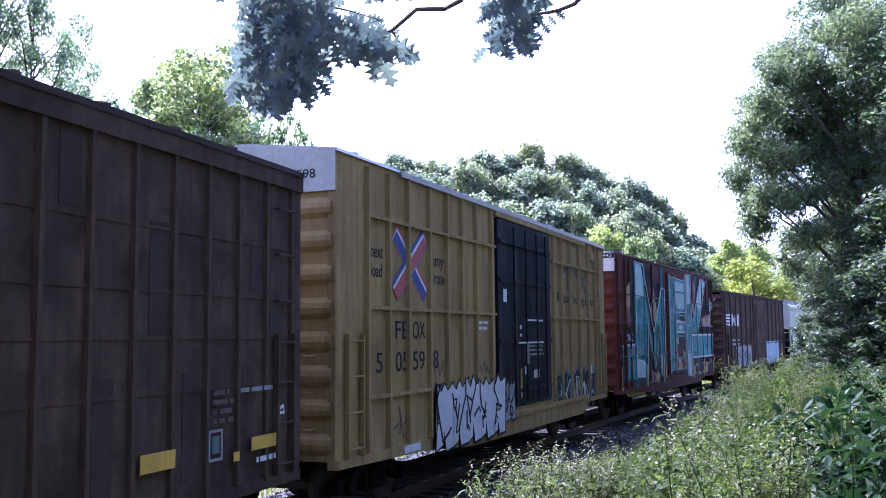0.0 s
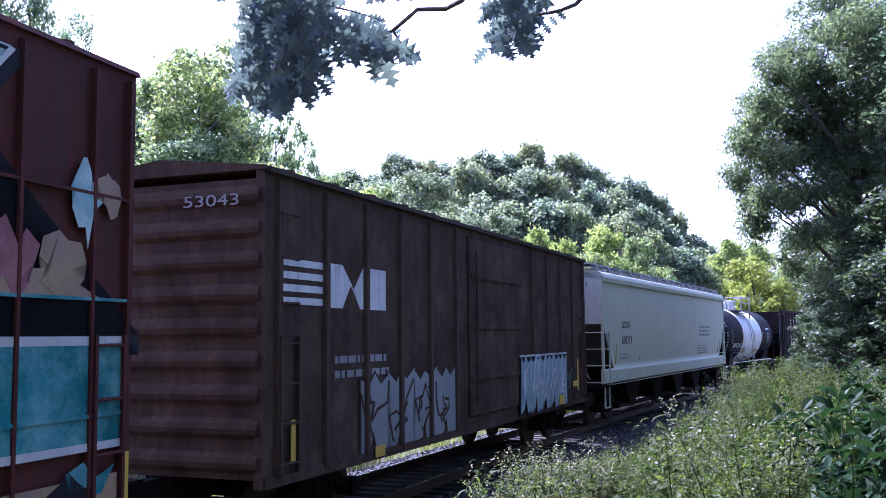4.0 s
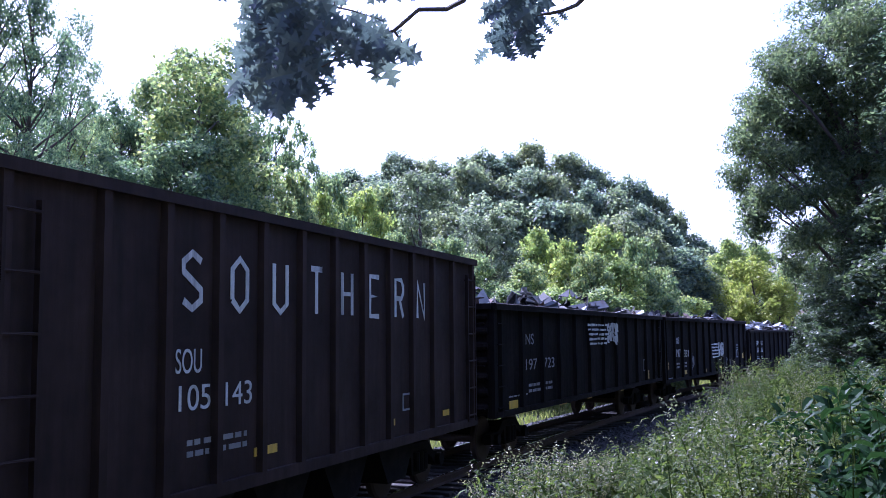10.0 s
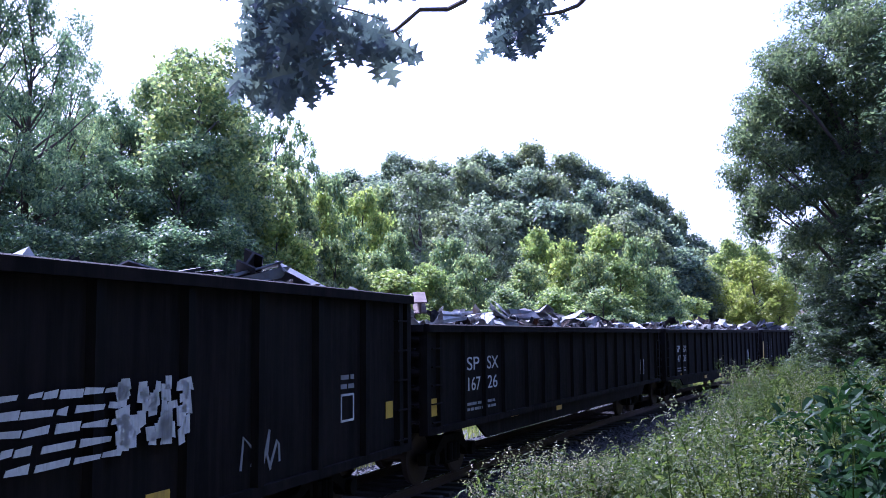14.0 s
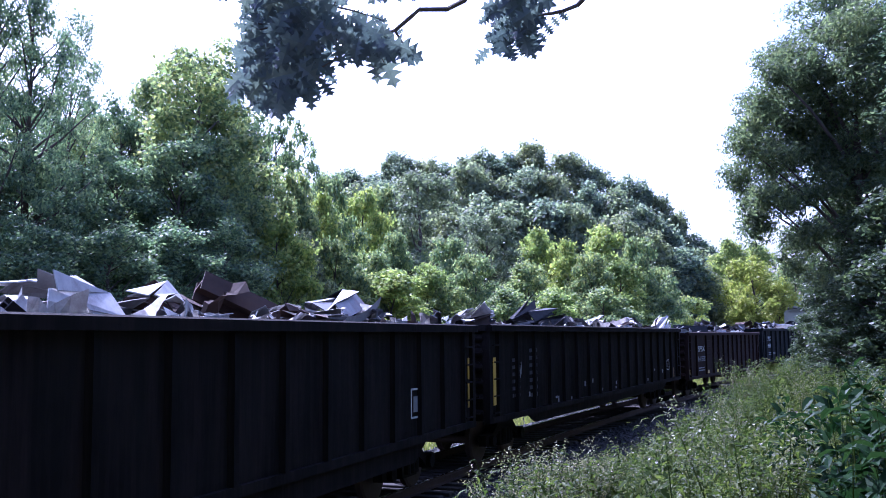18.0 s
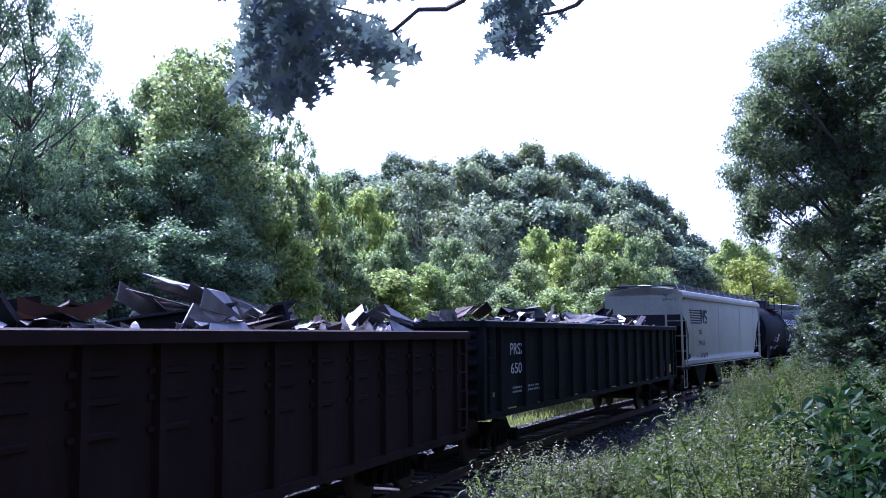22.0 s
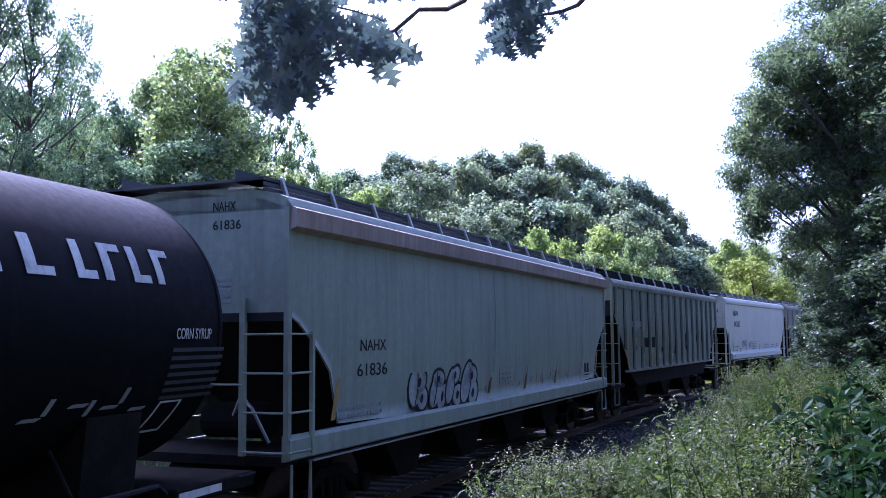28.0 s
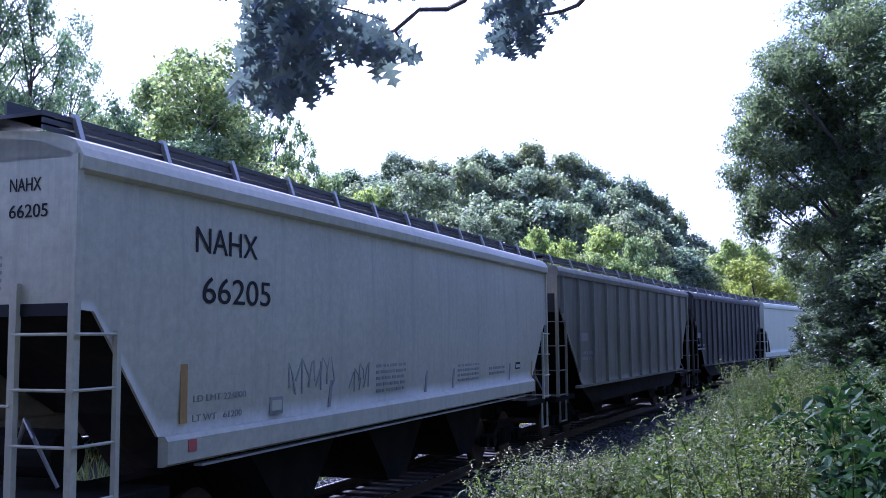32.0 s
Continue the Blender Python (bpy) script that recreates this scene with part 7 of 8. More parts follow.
# ---------------------------------------------------------------- open hopper
def purple_hopper():
    lo, hi, half = -52.65, -40.9, 5.75
    car = new("hopper_car")
    top, foot, y = 4.02, 1.07, -1.53
    for s in (-1, 1):
        bm = bmesh.new()
        prism(bm, [(-half, foot), (-half, top), (half, top), (half, foot)], *sorted((s * 1.53, s * 1.48)))
        part("side_wall", bm, M["hopper_purple"], car)
        bm = bmesh.new()
        box(bm, -half - 0.05, half + 0.05, *sorted((s * 1.62, s * 1.46)), top - 0.02, top + 0.09)
        part("top_chord", bm, M["hopper_purple"], car)
        bm = bmesh.new()
        box(bm, -half, half, *sorted((s * 1.60, s * 1.48)), foot - 0.08, foot + 0.06)
        part("side_sill", bm, M["hopper_purple"], car)
    flank_posts(car, (-5.6, -4.45, -3.55, -2.66, -1.77, -0.87, 0.02, 0.91, 1.81, 2.70, 3.60, 4.55, 5.6), foot + 0.06, top - 0.02, "hopper_purple", 0.16, 0.07)
    for s in (-1, 1):
        bm = bmesh.new()
        prism(bm, [(s * half, top), (s * (half - 0.05), top), (s * (half - 0.1), 2.7), (s * half, 2.7)], -1.48, 1.48)
        part("end_wall", bm, M["hopper_purple"], car)
        for yy in (-1.45, -0.6, 0.6, 1.45):
            bm = bmesh.new()
            box(bm, *sorted((s * half, s * (half + 0.09))), yy - 0.06, yy + 0.06, foot, top)
            part("end_post", bm, M["hopper_purple"], car)
        bm = bmesh.new()
        prism(bm, [(s * (half - 0.1), 2.75), (s * (half - 0.18), 2.75), (s * (half - 2.0), foot), (s * (half - 1.9), foot)], -1.45, 1.45)
        part("slope_sheet", bm, M["hopper_purple"], car)
        bm = bmesh.new()
        box(bm, *sorted((s * half, s * (half - 0.6))), -1.48, 1.48, foot - 0.06, foot + 0.08)
        part("end_sill", bm, M["hopper_purple"], car)
        ladder(car, s * (half + 0.12), 1.2, 3.7, 6, 0.45, -1.25, "hopper_purple", True, "y")
        ladder(car, s * (half - 0.3), 1.2, 3.7, 6, 0.4, -1.61, "hopper_purple", True)
    bm = bmesh.new()
    box(bm, -half + 0.2, half - 0.2, -1.4, 1.4, 2.0, 2.9)
    part("coal_load", bm, M["under"], car)
    me = None
    for i in range(4):
        if me is None:
            bm = bmesh.new()
            prism(bm, [(-0.8, foot), (0.8, foot), (0.35, 0.38), (-0.35, 0.38)], -1.3, 1.3)
            me = bm_mesh("discharge_bay", bm, M["under"])
        put("discharge_bay", me, car, pose(-2.6 + i * 1.75, 0, 0))
    # faded capitals across the panels, drawn as plain strokes
    S = lambda p, w=0.09: shape(car, stroke(p, w), "paint_white", y - 0.003)
    l, m, r, lo_z, mid_z, hi_z = -0.15, 0.0, 0.15, 2.96, 3.25, 3.54
    glyphs = (((r, 3.46), (m, hi_z), (l, 3.44), (l, 3.34), (r, 3.16), (r, 3.05), (m, lo_z), (l, 3.04)),
              ((l, 3.08), (l, 3.42), (m, hi_z), (r, 3.42), (r, 3.08), (m, lo_z), (l, 3.08)),
              ((l, hi_z), (l, 3.06), (m, lo_z), (r, 3.06), (r, hi_z)),
              ((l, hi_z), (r, hi_z), (m, hi_z), (m, lo_z)),
              ((l, hi_z), (l, lo_z), (l, mid_z), (r, mid_z), (r, hi_z), (r, lo_z)),
              ((r, hi_z), (l, hi_z), (l, mid_z), (0.1, mid_z), (l, mid_z), (l, lo_z), (r, lo_z)),
              ((l, lo_z), (l, hi_z), (0.08, hi_z), (r, 3.44), (r, 3.34), (0.08, mid_z), (l, mid_z), (m, mid_z), (r, lo_z)),
              ((l, lo_z), (l, hi_z), (r, lo_z), (r, hi_z)))
    for x, path in zip((-3.10, -2.22, -1.34, -0.44, 0.44, 1.33, 2.24, 3.13), glyphs):
        S([(x + p, q) for p, q in path], 0.075)
    text(car, "SOU", -3.36, -2.92, 2.30, 2.55, "paint_white", y - 0.003)
    text(car, "105", -3.30, -2.76, 1.92, 2.18, "paint_white", y - 0.003)
    text(car, "143", -2.48, -1.96, 1.92, 2.18, "paint_white", y - 0.003)
    small_print(car, -3.15, -2.05, 1.45, 1.68, 2, "paint_dim", y - 0.002, 4)
    for a, b, c, d in ((2.1, 2.5, 1.5, 1.53), (2.1, 2.5, 1.74, 1.77), (2.1, 2.13, 1.5, 1.77), (2.47, 2.5, 1.5, 1.77)):
        bar(car, a + 0.25, b + 0.25, c, d, "paint_dim", y - 0.003, "stencil")
    reflector(car, -1.65, 1.36, 0.5, 0.1, y - 0.004)
    reflector(car, 1.9, 1.36, 0.3, 0.1, y - 0.004)
    reflector(car, 4.25, 1.33, 0.3, 0.1, y - 0.004)
    bm = bmesh.new()
    box(bm, -half - 0.1, -half - 0.09, -1.5, -1.42, 1.4, 3.9)
    part("end_stripe", bm, M["paint_dim"], car)
    run_gear(car, half, 1.7)
    tagged(car, "dark purple-brown open hopper with faded white capitals", "hopper car", "freight train cars")
    return enrol(car, lo, hi, half, 1.7)


purple_hopper()


# ---------------------------------------------------------------- tank cars
def lathe(prof, n, mat, name):
    """Surface of revolution about the x axis through z = 0: prof is (x, r)."""
    v, f = [], []
    for x, r in prof:
        for k in range(n):
            a = k * math.tau / n
            v.append((x, r * math.cos(a), r * math.sin(a)))
    m = len(prof)
    for i in range(m - 1):
        for k in range(n):
            f.append((i * n + k, i * n + (k + 1) % n, (i + 1) * n + (k + 1) % n, (i + 1) * n + k))
    return mesh_of(name, v, f, M[mat], True)


def on_barrel(words_mesh, r, zc):
    """Wraps flank lettering round the barrel."""
    if len(words_mesh.vertices) < 60:
        bm = bmesh.new()
        bm.from_mesh(words_mesh)
        bmesh.ops.subdivide_edges(bm, edges=bm.edges[:], cuts=4, use_grid_fill=True)
        bm.to_mesh(words_mesh)
        bm.free()
    n = len(words_mesh.vertices)
    co = np.empty(n * 3)
    words_mesh.vertices.foreach_get("co", co)
    co = co.reshape(n, 3)
    a = np.clip((co[:, 2] - zc) / r, -1.5, 1.5)
    lift = r + 0.004 - (co[:, 1] - co[:, 1].max())
    co[:, 1], co[:, 2] = -lift * np.cos(a), zc + lift * np.sin(a)
    words_mesh.vertices.foreach_set("co", co.ravel())
    words_mesh.update()


def tank_car(lo, hi, zc, r, band, label, second):
    half = 5.77 if second else 6.35
    car = new("tank_car")
    dome = 0.55
    dark = "tank_black"
    head = [(half - dome + dome * math.sin(a), max(r * math.cos(a), 0.002)) for a in [i * math.pi / 2 / 8 for i in range(9)]]
    b0, b1 = band
    tank = put("tank", lathe([(-x, q) for x, q in head[::-1]] + [(b0, r)], 64, dark, "tank"), car, pose(0, 0, zc), "glossy black tank barrel")
    put("tank_band", lathe([(b0, r), (b1, r)], 64, "tank_white" if not second else dark, "tank_band"), car, pose(0, 0, zc), "white-painted middle band" if not second else "")
    put("tank_end", lathe([(b1, r)] + head, 64, dark, "tank_end"), car, pose(0, 0, zc))
    for x in (b0, b1, -half + dome, half - dome):
        put("weld_ring", lathe([(x - 0.02, r + 0.001), (x - 0.012, r + 0.006), (x + 0.012, r + 0.006), (x + 0.02, r + 0.001)], 64, dark if second or abs(x) > 4 else "tank_white", "weld_ring"), car, pose(0, 0, zc))
    # saddles and end sills
    for s in (-1, 1):
        bm = bmesh.new()
        prism(bm, [(-1.2, 0.95), (1.2, 0.95), (1.3, zc - r * .55), (0.9, zc - r * .8), (0, zc - r + 0.05), (-0.9, zc - r * .8), (-1.3, zc - r * .55)], *sorted((s * (half - 2.4), s * (half - 1.6))), "x")
        part("saddle", bm, M["under"], car)
        part("end_sill", soft_box(*sorted((s * (half - 1.2), s * (half + 0.35))), -1.45, 1.45, 0.95, 1.12, 0.02), M["under"], car)
        ladder(car, s * (half + 0.1), 0.5, 1.1, 3, 0.36, -1.5, "galvanised" if not second else "black", False)
        bm = bmesh.new()
        tube(bm, [(s * (half + 0.03), -r * 0.55, zc + 0.05), (s * (half - 0.02), -r * 0.66, zc - 0.3), (s * (half - 0.10), -r * 0.66, zc - 0.7), (s * (half - 0.3), -r * 0.6, zc - 1.0)], 0.028, 7)
        part("head_pipe", bm, M["galvanised" if second else "black"], car)
    # platform with railings, dome and manway
    rm = "galvanised" if not second else "black"
    rail = 0.60 if not second else 0.76
    rung_x = -0.25 if not second else 0.0
    for s in (-1, 1):
        bm = bmesh.new()
        box(bm, -1.5, 0.78, *sorted((s * 0.55, s * 1.25)), zc + r - 0.13, zc + r - 0.08)
        part("platform", bm, M["grating"], car)
        for x in (-1.45, 0.72):
            bm = bmesh.new()
            box(bm, x - 0.03, x + 0.03, s * 1.22 - 0.03, s * 1.22 + 0.03, zc + r - 0.55, zc + r + rail)
            part("rail_post", bm, M[rm], car)
            bm = bmesh.new()
            tube(bm, [(x, s * 1.22, zc + r + rail), (x, s * 0.45, zc + r + rail), (x, s * 0.45, zc + r - 0.05)], 0.03, 7)
            part("rail_loop", bm, M[rm], car)
        bm = bmesh.new()
        tube(bm, [(-1.45, s * 1.22, zc + r + rail), (0.72, s * 1.22, zc + r + rail)], 0.03, 7)
        part("handrail", bm, M[rm], car)
        if not second:
            bm = bmesh.new()
            tube(bm, [(-1.45, s * 1.22, zc + r + rail / 2), (0.72, s * 1.22, zc + r + rail / 2)], 0.022, 7)
            part("handrail", bm, M[rm], car)
        for x in (-0.97, -0.03) if not second else (-0.45, 0.45):
            bm = bmesh.new()
            tube(bm, [(x * 0.5, s * 1.24, zc + r - 0.2)] + [(x * 0.5, s * (r + 0.08) * math.cos(a), zc + (r + 0.08) * math.sin(a)) for a in (0.9, 0.6, 0.3, 0.0)] + [(x * 0.5, s * (r + 0.1), 0.55)], 0.02, 7)
            part("ladder_stile", bm, M[rm], car)
        for i in range(9):
            z = 0.6 + i * 0.42
            q = min(max((z - zc) / (r + 0.08), 0), 0.99)
            yy = (r + 0.08) * math.sqrt(1 - q * q) if z > zc else r + 0.09
            bm = bmesh.new()
            rod(bm, (rung_x - 0.24, s * yy, z), (rung_x + 0.24, s * yy, z), 0.017, 7)
            part("ladder_rung", bm, M[rm], car)
        bm = bmesh.new()
        tube(bm, [(-half + 1.4, s * 1.45, 1.12), (-half + 1.6, s * 1.5, 1.22), (half - 1.6, s * 1.5, 1.22), (half - 1.4, s * 1.45, 1.12)], 0.028, 7)
        part("side_handrail", bm, M["galvanised"] if not second else M["black"], car)
        for x in (-3.0, -1.2, 1.2, 3.0):
            bm = bmesh.new()
            tube(bm, [(x, s * 1.5, 1.22), (x, s * 1.2, zc - r * 0.72)], 0.02, 6)
            part("rail_bracket", bm, M["under"], car)
    bm = bmesh.new()
    rod(bm, (-0.75, 0, zc + r - 0.06), (-0.75, 0, zc + r + 0.22), 0.42, 20)
    rod(bm, (-0.75, 0, zc + r + 0.22), (-0.75, 0, zc + r + 0.30), 0.36, 20)
    part("manway", bm, M["tank_white" if not second else "black"], car)
    part("valve_box", soft_box(0.05, 0.7, -0.4, 0.4, zc + r - 0.05, zc + r + 0.5, 0.04), M["tank_white" if not second else "black"], car)
    bm = bmesh.new()
    tube(bm, [(-1.9, 0.0, zc + r - 0.05), (-1.9, 0.0, zc + r + 0.25), (-1.75, 0, zc + r + 0.36), (-0.3, 0.2, zc + r + 0.4)], 0.035, 7)
    part("vent_pipe", bm, M[rm], car)
    bm = bmesh.new()
    rod(bm, (0.1, 0, zc - r + 0.05), (0.1, 0, 0.55), 0.22, 14, 0.14)
    part("bottom_outlet", bm, M["under"], car)
    y = -r
    if not second:
        for w, a, b in (("SHPX 214756", -4.42, -2.2),):
            on_barrel(text(car, w, a, b, zc - 0.62, zc - 0.36, "paint_white", y).data, r, zc)
        for i, ch in enumerate("SHPX 214756"):
            if ch != " ":
                me = text(car, ch, -5.86, -5.74, zc + 0.90 - i * 0.16, zc + 1.06 - i * 0.16, "paint_white", y).data
                co = np.empty(len(me.vertices) * 3)
                me.vertices.foreach_get("co", co)
                co = co.reshape(-1, 3)
                dx, dz = co[:, 0] + 5.80, co[:, 2] - (zc + 0.98 - i * 0.16)
                co[:, 0], co[:, 2] = -5.80 + dz, zc + 0.98 - i * 0.16 - dx
                me.vertices.foreach_set("co", co.ravel())
                on_barrel(me, r, zc)
        for i in range(2):
            on_barrel(text(car, "i|i|ii|i||ii|ii|i", -4.4, -2.3, zc - 0.78 - i * 0.16, zc - 0.70 - i * 0.16, "paint_dim", y).data, r, zc)
        for x in (-4.7, -2.3, 2.9):
            on_barrel(bar(car, x - 0.05, x + 0.05, zc - 0.4, zc + 0.3, "amber", y, "reflector").data, r, zc)
        on_barrel(bar(car, -1.95, -1.15, zc - 0.95, zc - 0.62, "amber", y, "placard").data, r, zc)
        on_barrel(bar(car, 0.55, 0.75, zc - 0.4, zc + 0.25, "amber", y, "reflector").data, r, zc)
        on_barrel(bar(car, 1.0, 2.2, zc - 1.0, zc - 0.75, "amber", y, "placard").data, r, zc)
        for i in range(6):
            on_barrel(bar(car, 4.15 + 0.02 * (i % 2), 4.95, zc + 0.12 - i * 0.1, zc + 0.17 - i * 0.1, "paint_dim", y, "small_print").data, r, zc)
        on_barrel(bar(car, 4.0, 4.95, zc + 0.34, zc + 0.44, "paint_white", y, "small_print").data, r, zc)
        shape(car, [(3.5, 1.0), (3.64, 1.0), (3.64, 1.24), (3.57, 1.36), (3.5, 1.24)], "paint_white", -1.53, "placard")
    else:
        x = 0.6
        for i, w in enumerate((0.36, 0.4, 0.36, 0.34, 0.12, 0.42, 0.12, 0.34, 0.38, 0.34, 0.34)):
            if i not in (4, 6):
                z0, z1 = zc + 0.42, zc + 0.80
                on_barrel(bar(car, x, x + w * 0.32, z0, z1, "paint_white", y).data, r, zc)
                on_barrel(bar(car, x, x + w * 0.8, z0 if i % 2 else z1 - 0.08, z0 + 0.08 if i % 2 else z1, "paint_white", y).data, r, zc)
            x += w + 0.04
        on_barrel(text(car, "CORN SYRUP", 4.42, 5.05, zc - 0.13, zc - 0.02, "paint_white", y).data, r, zc)
        for i in range(7):
            on_barrel(bar(car, 4.38, 5.32, zc - 0.26 - i * 0.085, zc - 0.22 - i * 0.085, "paint_faint", y, "small_print").data, r, zc)
        for x0 in (-2.1, -1.83, 1.45, 1.68):
            on_barrel(bar(car, x0, x0 + 0.11, zc - 0.62, zc - 0.14, "paint_white", y, "stencil").data, r, zc)
        for x0, x1, z0, rows in ((-3.1, -2.1, zc - 1.18, 4), (-1.75, -1.05, zc - 1.14, 4)):
            for i in range(rows):
                on_barrel(bar(car, x0, x1 - 0.08 * (i % 3), z0 + i * 0.075, z0 + i * 0.075 + 0.035, "paint_dim", y, "small_print").data, r, zc)
        on_barrel(shape(car, stroke([(-2.78, zc - 0.62), (-2.78, zc - 0.32), (-2.5, zc - 0.32), (-2.5, zc - 0.62), (-2.78, zc - 0.62)], 0.022), "paint_white", y, "stencil").data, r, zc)
        for i, x0 in enumerate((2.5, 2.75, 3.05, 3.3, 3.5, 3.75, 3.95)):
            zz = zc - 0.86 + 0.05 * (i % 3)
            on_barrel(bar(car, x0, x0 + (0.22, 0.06)[i % 2], zz, zz + (0.035, 0.16)[i % 2], "paint_dim", y, "graffiti", 0.05).data, r, zc)
        for p in ([(4.35, 1.62), (4.45, 2.0), (4.8, 2.0), (4.72, 1.62), (4.35, 1.62)],):
            on_barrel(shape(car, stroke([(a, zc + (b - 2.8)) for a, b in p], 0.03), "paint_white", y, "stencil").data, r, zc)
        bar(car, 4.6, 5.4, 1.0, 1.08, "paint_white", -1.455, "stencil")
    run_gear(car, half + 0.3, 2.2)
    tagged(car, label, "tank car", "freight train cars")
    return enrol(car, lo, hi, half)


tank_car(-67.4, -54.7, 2.55, 1.46, (-2.15, 2.6), "glossy black tank car with a wide white middle band", False)
tank_car(118.75, 130.3, 2.78, 1.52, (-2.0, 2.0), "glossy black tank car with white lettering", True)


# ---------------------------------------------------------------- gondolas with scrap
def gondola(lo, hi, half, top, foot, mat, posts, label, seed, belly=None, corr=6, post_w=0.16, post_d=0.075, marks=None, heap=0.3, pale=0.4):
    car = new("gondola")
    sk = 1.53
    out = [(-half, foot), (-half, top), (half, top), (half, foot)]
    if belly:
        out += [(half - belly[0], foot), (half - belly[0] - 0.5, foot - belly[1]), (-half + belly[0] + 0.5, foot - belly[1]), (-half + belly[0], foot)]
    for s in (-1, 1):
        bm = bmesh.new()
        prism(bm, out, *sorted((s * sk, s * (sk - 0.05))))
        part("side_wall", bm, M[mat], car)
        bm = bmesh.new()
        prism(bm, [(s * 1.66, top - 0.07), (s * 1.66, top + 0.05), (s * 1.60, top + 0.07), (s * 1.48, top + 0.05), (s * 1.48, top - 0.07)], -half - 0.04, half + 0.04, "x")
        part("top_chord", bm, M[mat], car)
        bm = bmesh.new()
        box(bm, -half, half, *sorted((s * 1.60, s * 1.46)), foot, foot + 0.12)
        part("side_sill", bm, M[mat], car)
    flank_posts(car, posts, foot + 0.12, top - 0.07, mat, post_w, post_d)
    for s in (-1, 1):
        wave_end(car, s * (half + 0.002), foot + 0.05, top - 0.05, corr, 0.09, mat, 1.46, s)
        bm = bmesh.new()
        box(bm, *sorted((s * (half - 0.02), s * (half + 0.12))), -1.55, 1.55, top - 0.06, top + 0.055)
        part("end_chord", bm, M[mat], car)
        for y in (-1.52, 1.52):
            bm = bmesh.new()
            box(bm, *sorted((s * (half - 0.10), s * (half + 0.05))), y - 0.08, y + 0.08, foot, top)
            part("corner_post", bm, M[mat], car)
        ladder(car, s * (half - 0.32), foot + 0.2, top - 0.35, 5, 0.38, -1.61, mat, False)
        ladder(car, s * (half + 0.16), foot + 0.2, top - 0.35, 5, 0.42, -1.2, mat, False, "y")
    bm = bmesh.new()
    box(bm, -half + 0.05, half - 0.05, -1.47, 1.47, foot + 0.05, foot + 0.2)
    part("floor", bm, M["under"], car)
    if marks:
        marks(car, -sk - 0.003, half)
    run_gear(car, half)
    tagged(car, label, "gondola car", "freight train cars")
    enrol(car, lo, hi, half)
    scrap(lo, hi, top, foot, half, seed, heap, pale)


